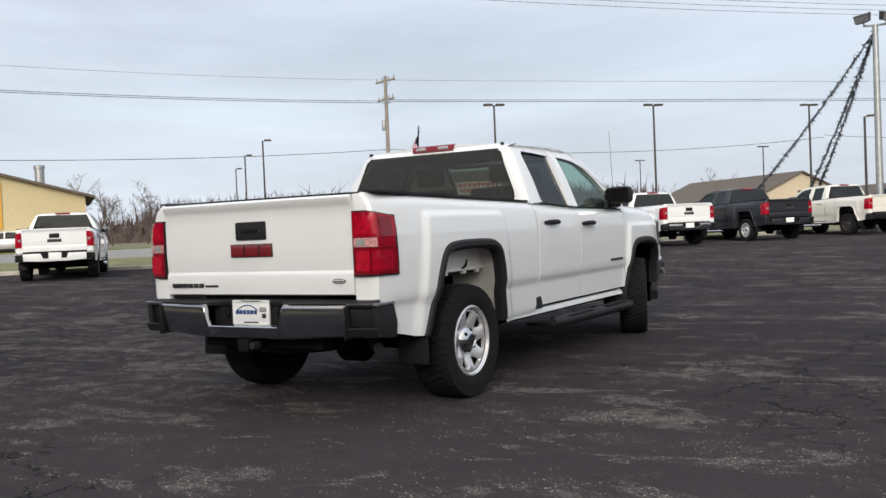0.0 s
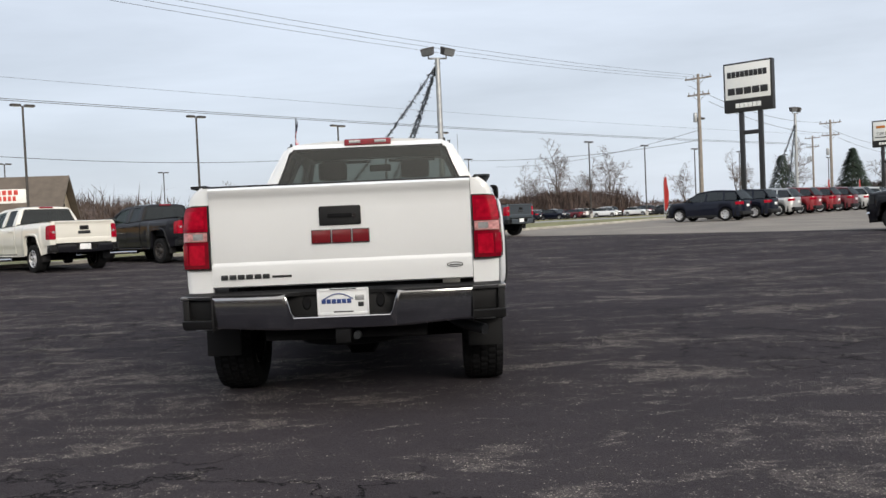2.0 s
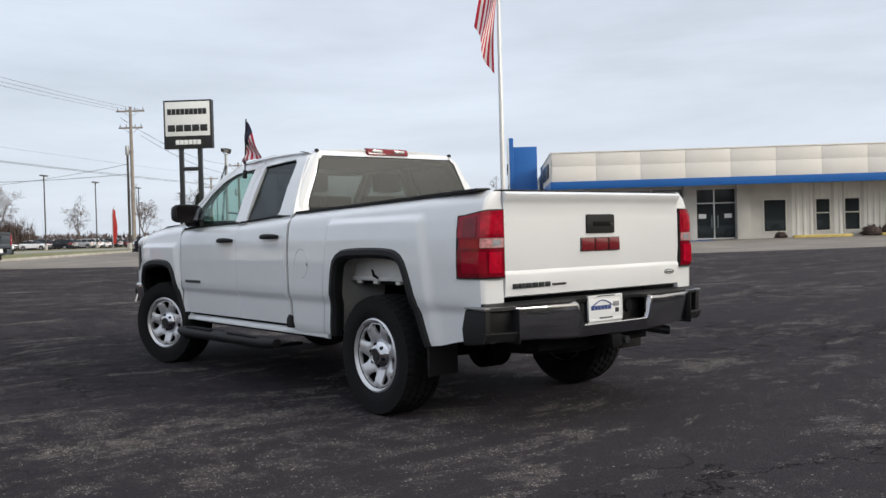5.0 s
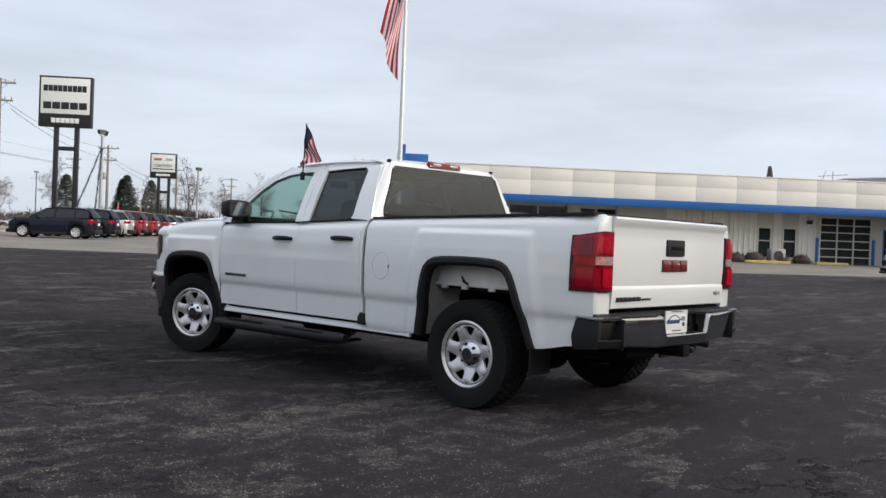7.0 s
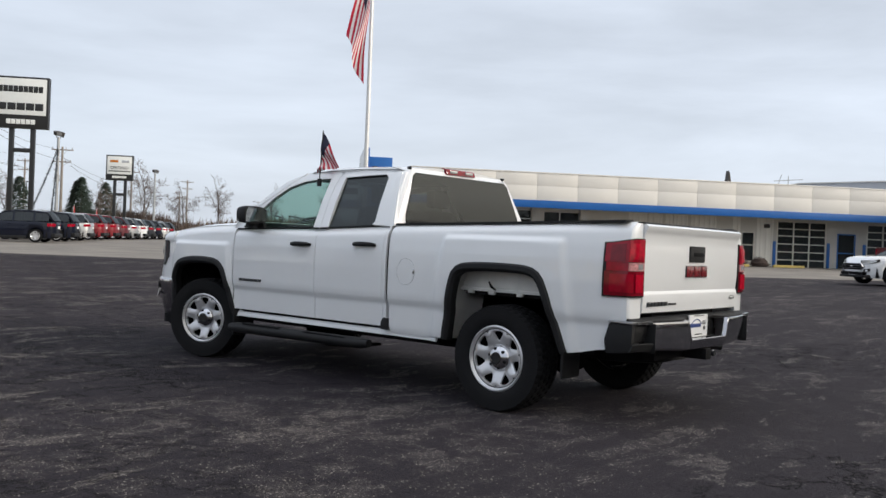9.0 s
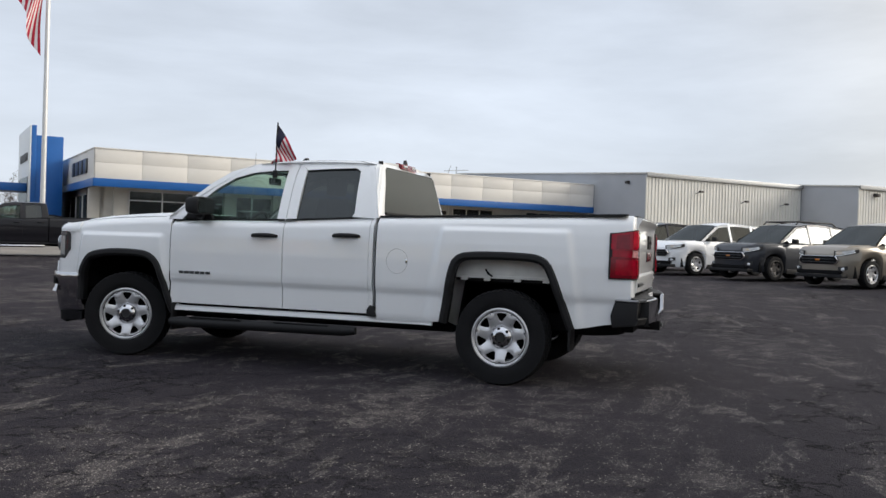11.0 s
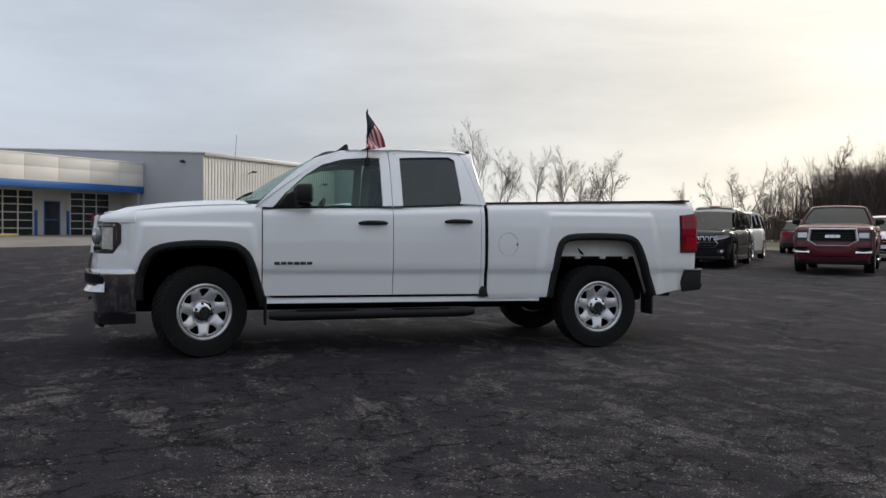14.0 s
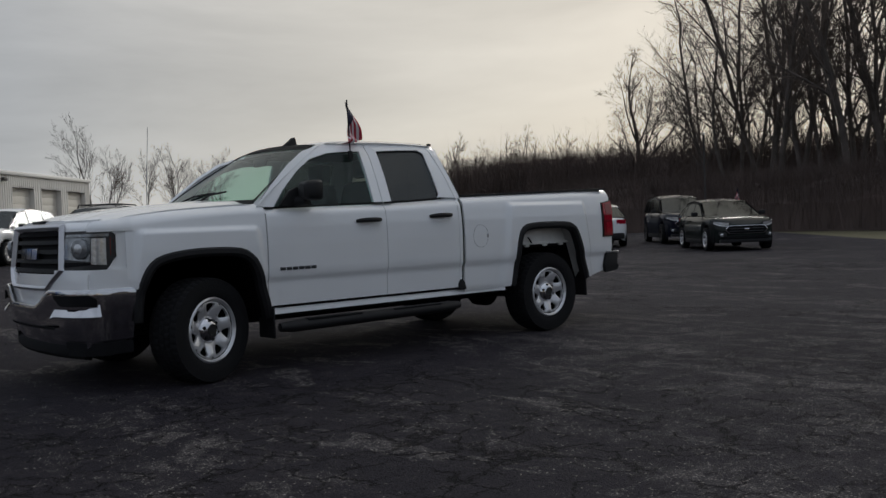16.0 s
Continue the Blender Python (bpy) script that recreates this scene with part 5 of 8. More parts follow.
def nose(root, paint_m, bumper, hero):
    n = 24 if hero else 8
    rows = []
    for j in range(13):
        t = j / 12
        r = []
        for i in range(n + 1):
            s = -1 + 2 * i / n
            w = 0.925 - 0.05 * t ** 2
            x = s * w
            y = (3.25 + 0.16 * (1 - s * s)) * (1 - t) + (front_y(x) - 0.11) * t
            ridge = 0.040 * smooth01(0.97, 0.78, abs(s)) + 0.018 * smooth01(0.64, 0.46, abs(s))
            z = hood_top(min(y, 4.40)) + ridge * (1 - 0.25 * t) - 0.02 * smooth01(0.85, 1.0, t) + 0.012 * math.sin(math.pi * t)
            r.append((x, y, z))
        rows.append(r)
    bm = sheet(rows)
    bmesh.ops.recalc_face_normals(bm, faces=bm.faces)
    bm.faces.ensure_lookup_table()
    if bm.faces[0].normal.z < 0:
        bmesh.ops.reverse_faces(bm, faces=bm.faces)
    hood = part("hood", thick(bm, 0.03), paint_m, root)
    if hero:
        part("hood_scoop", box(-0.13, 0.13, 4.50, 4.545, 1.228, 1.248, 0.006), PLASTIC, hood)

    def face(x0, x1, zlo, zhi, out=0.0, n=10, back=0.02, lean=0.05):
        rows = []
        for i in range(n + 1):
            x = x0 + (x1 - x0) * i / n
            lo = zlo(x) if callable(zlo) else zlo
            hi = zhi(x) if callable(zhi) else zhi
            rows.append([(x, front_y(x) + out - lean * max(0, (lo + (hi - lo) * k / 4 - 0.8)) / 0.4, lo + (hi - lo) * k / 4) for k in range(5)])
        bm = sheet(rows)
        bmesh.ops.recalc_face_normals(bm, faces=bm.faces)
        bm.faces.ensure_lookup_table()
        if bm.faces[0].normal.y < 0:
            bmesh.ops.reverse_faces(bm, faces=bm.faces)
        return thick(bm, back)
    def plan(out, x_end, y_end, x_from=0.0, n=28):
        """The nose's outline seen from above, from its middle round the corner."""
        xs = np.linspace(0.0, 0.80, 17).tolist()
        pts = [Vector((x, front_y(x) + out)) for x in xs]
        a, c = pts[-1], Vector((x_end - 0.010, y_end + 0.06))
        way = (pts[-1] - pts[-2]).normalized()
        k = a + way * ((c - a).length * 0.62)
        for i in range(1, 11):
            t = i / 10
            pts.append(a * (1 - t) ** 2 + k * 2 * t * (1 - t) + c * t * t)
        pts.append(Vector((x_end, y_end)))
        ln = [0.0]
        for p, q in zip(pts, pts[1:]):
            ln.append(ln[-1] + (q - p).length)
        start = float(np.interp(x_from, [p.x for p in pts[:17]], ln[:17]))
        return [(float(np.interp(d, ln, [p.x for p in pts])), float(np.interp(d, ln, [p.y for p in pts]))) for d in np.linspace(start, ln[-1], n + 1).tolist()]

    def wrap(s, out, x_end, y_end, lo, hi, x_from=0.0, t0=0.0, t1=1.0, n=28, back=0.015, lean=0.05, nz=4, shape=None):
        line = plan(out, x_end, y_end, x_from, n)
        rows = []
        for i in range(n + 1):
            t = t0 + (t1 - t0) * i / n
            x, y = np.interp(t * n, range(n + 1), [p[0] for p in line]), np.interp(t * n, range(n + 1), [p[1] for p in line])
            a, c = (lo(t) if callable(lo) else lo), (hi(t) if callable(hi) else hi)
            front = smooth01(0.97, 0.80, x)
            r = []
            for k in range(nz + 1):
                z = a + (c - a) * k / nz
                set_in = lean * max(0, z - 0.8) / 0.4 * front + (shape(k / nz) if shape else 0.0)
                r.append((s * (x - (0.0 if not shape else shape(k / nz) * (1 - front) * 0.9)), y - set_in * (front if shape else 1), z))
            rows.append(r)
        bm = sheet(rows)
        bmesh.ops.recalc_face_normals(bm, faces=bm.faces)
        out_faces(bm, (s * 0.6, 1, 0))
        return thick(bm, back)

    nw = 28 if hero else 8
    # painted bands over and under the lamps, then the lamps that wrap the corner
    part("front_panel", face(-0.90, 0.90, 0.58, 0.86, 0.004, 20), paint_m, root)
    part("front_panel", face(-0.90, 0.90, 1.158, 1.236, -0.050, 20), paint_m, root)
    for s in (-1, 1):
        part("nose_core", box(min(s * 0.50, s * 0.86), max(s * 0.50, s * 0.86), 4.15, 4.30, 0.62, 1.17, 0.02), UNDER, root)
        part("lamp_brow", wrap(s, -0.006, 0.964, 4.20, 1.150, lambda t: float(np.interp(t, [0, 0.35, 0.6, 0.8, 1], [1.226, 1.224, 1.220, 1.232, 1.250])), 0.50, n=nw, nz=8, shape=lambda k: 0.050 * max(0.0, (k - 0.25) / 0.75) ** 2), paint_m, root)
        part("lamp_apron", wrap(s, 0.004, 0.964, 4.19, lambda t: 0.690 + 0.055 * smooth01(0.25, 0.6, t), lambda t: 0.888, 0.50, n=nw), paint_m, root)
        part("fender_tip", wrap(s, -0.010, 0.950, 4.205, 0.82, 1.17, 0.55, 0.70, 1.0, n=nw), paint_m, root)
        y_l, last = 4.285, 0.945
        if hero:
            low_edge = lambda t: 0.880 + 0.095 * smooth01(0.76, 0.955, t) ** 1.5
            lampm = part("headlamp", wrap(s, 0.003, 0.961, y_l, low_edge, lambda t: 1.158 - 0.030 * smooth01(0.86, 0.955, t), 0.600, 0.0, last), SIGN_K, root, "wide dark headlamp with bright inner lenses")
            part("lamp_strip", wrap(s, 0.008, 0.961, y_l, 1.118, 1.138, 0.600, 0.05, 0.86), LAMPGLASS, lampm)
            part("lamp_glass", wrap(s, 0.007, 0.961, y_l, lambda t: 0.965 - 0.03 * t, 1.112, 0.600, 0.04, 0.60), LAMPGLASS, lampm)
            part("lamp_shelf", wrap(s, 0.009, 0.961, y_l, lambda t: 0.905 + 0.03 * t, lambda t: 0.945 - 0.01 * t, 0.600, 0.06, 0.66), UNDER, lampm)
            part("lamp_reflector", wrap(s, 0.010, 0.961, y_l, lambda t: 0.950 - 0.035 * t, 1.106, 0.600, 0.62, 0.82), CLEARLENS, lampm)
            bx, by = plan(0.010, 0.961, y_l, 0.600)[13]
            aim = Matrix.Rotation(radians(-90), 4, "X")
            for k, (rr_, mt) in enumerate(((0.072, LAMPGLASS), (0.046, CLEARLENS))):
                bowl = lathe([(0.0, 0.010 + 0.010 * k), (rr_ * 0.5, 0.012 + 0.008 * k), (rr_ * 0.86, 0.010), (rr_, 0.002), (rr_, -0.02)], 28, "z")
                bmesh.ops.transform(bowl, matrix=Matrix.Translation((s * bx, by, 1.035)) @ Matrix.Rotation(radians(-28 * s), 4, "Z") @ aim, verts=bowl.verts)
                part("lamp_bowl", bowl, mt, lampm)
            part("side_marker", wrap(s, 0.008, 0.961, y_l, lambda t: 0.955 + 0.03 * t, 1.112, 0.600, 0.87, 0.920), REDDARK, lampm)
        else:
            lampm = part("headlamp", wrap(s, 0.006, 0.961, y_l, 0.880, 1.150, 0.600, n=8), SIGN_K, root)
            part("lamp_glass", wrap(s, 0.010, 0.961, y_l, 0.965, 1.10, 0.600, 0.06, 0.7, n=6), CLEARLENS, lampm)

    # a six-sided grille set in a broad surround
    def on_face(x, z, out):
        return (x, front_y(x) + out - 0.05 * max(0, z - 0.8) / 0.4, z)

    def ring_of(outer, inner, out0, out1, n=8):
        rows = []
        for (a, b), (c, d) in zip(zip(outer, outer[1:] + outer[:1]), zip(inner, inner[1:] + inner[:1])):
            for i in range(n):
                t = i / n
                p = (a[0] + (b[0] - a[0]) * t, a[1] + (b[1] - a[1]) * t)
                q = (c[0] + (d[0] - c[0]) * t, c[1] + (d[1] - c[1]) * t)
                m = ((p[0] + q[0]) / 2, (p[1] + q[1]) / 2)
                rows.append([on_face(*p, out0), on_face(p[0] * 0.6 + q[0] * 0.4, p[1] * 0.6 + q[1] * 0.4, out1), on_face(*m, out1), on_face(*q, out0 - 0.012)])
        rows.append(rows[0])
        bm = sheet(rows)
        bmesh.ops.recalc_face_normals(bm, faces=bm.faces)
        out_faces(bm, (0, 1, 0))
        return thick(fix(bm), 0.012)
    six = [(-0.585, 1.218), (0.585, 1.218), (0.632, 0.885), (0.42, 0.738), (-0.42, 0.738), (-0.632, 0.885)]
    hole = [(-0.528, 1.172), (0.528, 1.172), (0.562, 0.900), (0.385, 0.782), (-0.385, 0.782), (-0.562, 0.900)]

    def half_w(z):
        return float(np.interp(z, [0.782, 0.900, 1.172], [0.385, 0.562, 0.528]))
    gr = part("grille", face(-0.50, 0.50, 0.79, 1.175, -0.035, 12), UNDER, root, "dark barred grille in a broad bright surround")
    for z in (0.800, 0.868, 0.936, 1.004, 1.072, 1.132):
        w_ = half_w(z + 0.015) - 0.004
        part("grille_bar", face(-w_, w_, z, z + 0.030, -0.012, 14, back=0.03), PLASTIC if z < 1.1 else UNDER, gr)
    part("grille_surround", ring_of(six, hole, 0.004, 0.026), SATIN, gr, "bright six-sided surround")
    for a, b in ((-0.185, -0.070), (-0.058, 0.058), (0.070, 0.185)):
        part("emblem_block", face(a, b, 0.965, 1.045, 0.012, 3), CHROME, gr)

    def bow(x0, x1, zlo, zhi, out, n=16, back=0.03):
        rows = []
        for i in range(n + 1):
            x = x0 + (x1 - x0) * i / n
            hi = zhi(x) if callable(zhi) else zhi
            rows.append([(x, front_y(x) + out - b, zlo + (hi - zlo) * k) for k, b in ((0, 0.05), (0.06, 0.02), (0.3, 0.0), (0.75, 0.0), (0.94, 0.015), (1, 0.05))])
        bm = sheet(rows)
        bmesh.ops.recalc_face_normals(bm, faces=bm.faces)
        bm.faces.ensure_lookup_table()
        if bm.faces[2].normal.y < 0:
            bmesh.ops.reverse_faces(bm, faces=bm.faces)
        return thick(bm, back)
    def roll(k):
        return 0.105 * (1 - k) ** 1.5 + 0.012 * (max(0.0, k - 0.90) / 0.10) ** 1.6
    fb = part("front_bumper", wrap(1, 0.058, 0.982, 4.195, lambda t: 0.325 + 0.07 * t ** 3, lambda t: 0.640 + 0.116 * smooth01(0.20, 0.42, t), n=36 if hero else 12, nz=12 if hero else 5, lean=0.0, shape=roll), bumper, root, "chrome front bumper")
    part("bumper_half", wrap(-1, 0.058, 0.982, 4.195, lambda t: 0.325 + 0.07 * t ** 3, lambda t: 0.640 + 0.116 * smooth01(0.20, 0.42, t), n=36 if hero else 12, nz=12 if hero else 5, lean=0.0, shape=roll), bumper, fb)
    for s in (-1, 1):
        part("fog_recess", wrap(s, 0.064, 0.990, 4.195, lambda t: 0.640 + 0.05 * smooth01(0.54, 0.47, t), lambda t: 0.716 - 0.03 * smooth01(0.74, 0.80, t), 0.0, 0.47, 0.79, back=0.008, n=nw, lean=0.0), UNDER, fb)
        part("fog_trim", wrap(s, 0.074, 0.996, 4.195, lambda t: 0.568 - 0.012 * smooth01(0.48, 0.43, t), lambda t: 0.616 + 0.055 * smooth01(0.73, 0.81, t), 0.0, 0.43, 0.81, back=0.012, n=nw, lean=0.0, shape=lambda k: 0.036 * k), CHROME, fb)
        part("air_dam_end", wrap(s, -0.02, 0.900, 4.20, lambda t: 0.265 + 0.03 * t, 0.38, 0.0, 0.5, 1.0, n=nw, lean=0.0), UNDER, fb)
    part("air_dam", bow(-0.80, 0.80, 0.255, 0.36, -0.02, 16), UNDER, fb)
    for s in (-1, 1):
        part("lower_slot", wrap(s, 0.063, 0.982, 4.195, 0.466, 0.484, 0.0, 0.0, 0.40, back=0.006, n=nw, lean=0.0, shape=lambda k: 0.042 - 0.006 * k), UNDER, fb)




# ---- other cars ----
CAR = {
    "suv": dict(wb=2.72, ro=0.93, fo=0.92, W=0.915, H=1.67, r=0.350, belt=1.06, hood=1.04, deck=1.06, win=[(2.48, 1.07), (1.62, 1.585), (0.85, 1.665), (-0.5, 1.60), (-0.89, 1.14)], gap=2.86, pil=[1.12, 0.10]),
    "sedan": dict(wb=2.80, ro=1.05, fo=0.95, W=0.925, H=1.47, r=0.335, belt=0.97, hood=0.93, deck=1.00, win=[(2.46, 0.965), (1.48, 1.40), (0.7, 1.455), (-0.05, 1.39), (-0.78, 1.035)], gap=2.75, pil=[1.05, 0.20]),
}


def car(m, label, paint_m, kind="suv", category="car", group="", rim_mat=None, detail=True, rack=False):
    c = CAR[kind]
    root = thing("suv" if kind == "suv" else "sedan_car", m, label, category, group)
    y0, y1 = -c["ro"], c["wb"] + c["fo"]
    W, r = c["W"], c["r"]
    ym, hl = (y0 + y1) / 2, (y1 - y0) / 2
    n_end = 5 if detail else 3
    ends = [1 - 0.16 * (k / n_end) ** 2 for k in range(n_end)]
    ys = sorted({round(ym + s * hl * e, 4) for s in (-1, 1) for e in ends} | set(span(y0 + 0.5, y1 - 0.5, 0.2 if detail else 0.45))
                | {round(ax + (r + 0.06) * math.cos(a), 4) for ax in (0, c["wb"]) for a in np.linspace(0, math.pi, 13 if detail else 7)})

    def half(y):
        t = abs(y - ym) / hl
        return W * max(0.0, 1 - t ** 9) ** 0.34 * (1 - 0.05 * t * t)

    def low(y):
        z = 0.22 + 0.10 * smooth01(0.86, 1.0, abs(y - ym) / hl)
        for ax in (0, c["wb"]):
            d = abs(y - ax)
            if d < r + 0.06:
                z = max(z, r + math.sqrt(max(0, (r + 0.06) ** 2 - d * d)))
        return z

    def top(y):
        bw = c["win"][0][0]
        if y > bw:
            t = (y - bw) / (y1 - bw)
            return c["hood"] + 0.02 - 0.10 * t ** 1.8 - 0.13 * smooth01(0.80, 1.0, t)
        if y < c["win"][-1][0]:
            t = (c["win"][-1][0] - y) / (c["win"][-1][0] - y0)
            return c["deck"] - (0.10 if kind == "suv" else 0.05) * t ** 2
        return c["belt"] + 0.03 * (bw - y) / 3.0 * (1 if kind == "suv" else 0.6)

    def prof(k):
        return float(np.interp(k, [0, 0.08, 0.25, 0.5, 0.75, 0.9, 1.0], [0.93, 0.965, 0.985, 1.0, 0.985, 0.955, 0.90]))
    rows_n = 10 if detail else 5
    body = None
    for s in (-1, 1):
        cols = []
        for y in ys:
            zb, zt, w = low(y), top(y), half(y)
            cols.append([(s * w * prof(k / rows_n), y, zb + (zt - zb) * k / rows_n) for k in range(rows_n + 1)])
        body = join(body, sheet(cols, flip=s > 0))
    tops = []
    for y in ys:
        w = half(y) * 0.90
        tops.append([(w * q, y, top(y) + 0.045 * (1 - q * q) * min(1, w)) for q in (-1, -0.7, -0.35, 0, 0.35, 0.7, 1)])
    body = join(body, sheet(tops))
    part("body", fix(body, 1e-4), paint_m, root, smooth=45)
    # cabin
    win = c["win"]
    belt = lambda y: top(min(max(y, win[-1][0]), win[0][0]))

    def gx(z):
        return float(np.interp(z, [c["belt"], c["H"] * 0.99, c["H"]], [W * 0.90, W * 0.70, W * 0.66]))

    def roofline(y):
        return float(np.interp(y, [p[0] for p in win[::-1]], [p[1] for p in win[::-1]]))
    rf = []
    for y in np.linspace(win[3][0], win[1][0], 7):
        z = roofline(y) + 0.02 * math.sin(math.pi * (y - win[3][0]) / (win[1][0] - win[3][0]))
        rf.append([(gx(z) * q * 1.02, float(y), z + 0.035 * (1 - q * q)) for q in (-1, -0.8, -0.4, 0, 0.4, 0.8, 1)])
    part("roof", thick(fix(sheet(rf)), 0.03), paint_m, root, smooth=50)
    for nm, a, b in (("windscreen", win[0], win[1]), ("rear_window", win[4], win[3])):
        rows = []
        for t in (0, 0.5, 1):
            y, z = a[0] + (b[0] - a[0]) * t, a[1] + (b[1] - a[1]) * t + (0.02 if t == 0.5 else 0)
            bow = (0.14 if nm == "windscreen" else -0.07) * (1 - 0.5 * t)
            rows.append([((gx(max(z, c["belt"])) - 0.05) * q, y + bow * (1 - q * q), z + (0.035 * (1 - q * q) if t == 1 else 0.02 * (1 - q * q))) for q in (-1, -0.5, 0, 0.5, 1)])
        bm = sheet(rows)
        out_faces(bm, (0, 1 if nm == "windscreen" else -1, 0.5))
        part(nm, bm, GLASS_D, root)
    for s in (-1, 1):
        cuts = [win[0][0] - 0.18] + c["pil"] + [win[4][0] + 0.22]
        for a, b in zip(cuts, cuts[1:]):
            a2, b2 = a - 0.04, b + 0.04
            ring = [(b2, belt(b2) + 0.03), (a2, belt(a2) + 0.03)] + [(float(y), roofline(y) - 0.075) for y in np.linspace(a2, b2, 6) if roofline(y) - 0.075 > belt(y) + 0.05]
            bm = bmesh.new()
            vs = [bm.verts.new((s * (gx(z) + 0.004), y, z)) for y, z in ring]
            bm.faces.new(vs)
            out_faces(bm, (s, 0, 0))
            part("side_window", bm, GLASS_D, root)
        # frame of the side: a strip round the glass
        line = [(float(y), roofline(y)) for y in np.linspace(win[0][0], win[4][0], 18)]
        bm = sheet([[(s * gx(z), y, z), (s * gx(max(z - 0.09, belt(y) - 0.02)), y, max(z - 0.09, belt(y) - 0.02))] for y, z in line])
        for p in c["pil"]:
            join(bm, sheet([[(s * (gx(z) + 0.001), p - 0.045, z), (s * (gx(z) + 0.001), p + 0.045, z)] for z in (belt(p) - 0.02, roofline(p) - 0.02)]))
        part("window_frame", thick(bm, 0.02), paint_m if kind == "suv" else PLASTIC, root)
        part("door_mirror", box(s * (W + 0.06) - 0.09, s * (W + 0.06) + 0.09, win[0][0] - 0.52, win[0][0] - 0.40, c["belt"] + 0.02, c["belt"] + 0.15, 0.03), PLASTIC if detail else paint_m, root)
        # lamps
        yl = y1 - 0.30
        zl = 0.74 if kind == "sedan" else 0.85

        def along(z0, z1, a, b, out, n=6):
            """A band round the front corner from y1 - a back to y1 - b."""
            rows = []
            for i in range(n + 1):
                t = i / n
                y = y1 - a - (b - a) * t
                lift = 0.055 * t
                rows.append([(s * (half(y) * 0.985 + out), y + out * 0.6, z0(t) + lift), (s * (half(y) * 0.980 + out), y + out * 0.6, z1(t) + lift)])
            return thick(fix(sheet(rows)), 0.02)
        hl_ = part("headlamp", along(lambda t: zl - 0.075 + 0.055 * t, lambda t: zl + 0.062, 0.035, 0.46, 0.008), SIGN_K if detail else CLEARLENS, root)
        if detail:
            part("lamp_lens", along(lambda t: zl - 0.038 + 0.035 * t, lambda t: zl + 0.050, 0.045, 0.34, 0.013), CLEARLENS, hl_)
            part("lamp_strip", along(lambda t: zl - 0.066 + 0.052 * t, lambda t: zl - 0.046 + 0.045 * t, 0.045, 0.36, 0.014), PLATE_W, hl_)
            part("fog_pod", along(lambda t: 0.40, lambda t: 0.52 - 0.03 * t, 0.07, 0.20, 0.010, 4), SIGN_K, root)
        yt = y0 + 0.06
        tl = [(s * (half(y) * 0.985 + 0.006), y, z) for y in (yt + 0.30, yt + 0.14, yt + 0.05, yt - 0.02) for z in (c["deck"] - 0.20, c["deck"] - 0.05)]
        part("tail_lamp", thick(fix(sheet([tl[i:i + 2] for i in range(0, 8, 2)])), 0.02), REDLENS, root)
        part("sill", box(min(s * W * 0.90, s * W * 0.975), max(s * W * 0.90, s * W * 0.975), r + 0.12, c["wb"] - r - 0.12, 0.20, 0.34, 0.02), PLASTIC, root)
        for yh in (c["pil"][0] + 0.15, c["pil"][1] + 0.12):
            if detail:
                part("door_handle", box(s * W - 0.02, s * W + 0.025, yh - 0.09, yh + 0.09, c["belt"] - 0.14, c["belt"] - 0.11, 0.008), paint_m, root)
        for ax in (0, c["wb"]):
            wheel_parts(root, pose(s * (W - 0.12), ax, r), s, rim_mat or STEEL, 24, 0, r, 0.21, r * 0.66, cap=False, blocks=False, spokes=5)
    part("underbody", box(-W * 0.88, W * 0.88, y0 + 0.35, y1 - 0.35, 0.24, 0.62, 0.05), UNDER, root)
    yg = y1 + 0.016
    hexa = lambda w0, w1, z0, z1: [(-w0, z0), (w0, z0), (w1, (z0 + z1) / 2), (w0 * 1.04, z1), (-w0 * 1.04, z1), (-w1, (z0 + z1) / 2)]
    zg = 0.50 if kind == "sedan" else 0.58
    gr = part("grille", prism(hexa(0.46, 0.56, zg, zg + 0.20), y1 - 0.22, yg, "y", 0.012), UNDER, root)
    part("grille_edge", prism(hexa(0.48, 0.58, zg - 0.012, zg + 0.212), y1 - 0.24, yg - 0.012, "y", 0.006), CHROME if detail else PLASTIC, gr)
    for k in range(2 if detail else 0):
        part("grille_bar", box(-0.47, 0.47, yg - 0.02, yg + 0.006, zg + 0.045 + 0.075 * k, zg + 0.062 + 0.075 * k, 0.004), BADGE_GREY, gr)
    part("chin", box(-0.70, 0.70, y1 - 0.30, y1 + 0.004, 0.24, 0.33, 0.03), PLASTIC, root)
    part("lower_grille", prism(hexa(0.58, 0.64, 0.33, 0.43), y1 - 0.30, yg - 0.008, "y", 0.012), UNDER, root)
    part("grille_badge", box(-0.07, 0.07, yg - 0.01, yg + 0.014, zg + 0.085, zg + 0.13, 0.012), AMBER if kind == "suv" else CHROME, gr)
    for s in ((-1, 1) if detail else ()):
        part("fog_lamp", moved(lathe([(0.0, 0.012), (0.034, 0.010), (0.046, 0.0), (0.046, -0.03)], 14, "y"), pose(s * 0.66, y1 - 0.085, 0.455, 0, 0, -25 * s)), CLEARLENS, root)
        part("hood_crease", tube([(s * 0.62, y1 - 0.30, top(y1 - 0.30) + 0.012), (s * 0.66, (y1 + win[0][0]) / 2, top((y1 + win[0][0]) / 2) + 0.014), (s * 0.70, win[0][0] + 0.1, top(win[0][0] + 0.1) + 0.012)], [0.010, 0.022, 0.012], 6), paint_m, root)
    part("rear_valance", box(-0.70, 0.70, y0 - 0.012, y0 + 0.20, 0.30, 0.50, 0.04), PLASTIC, root)
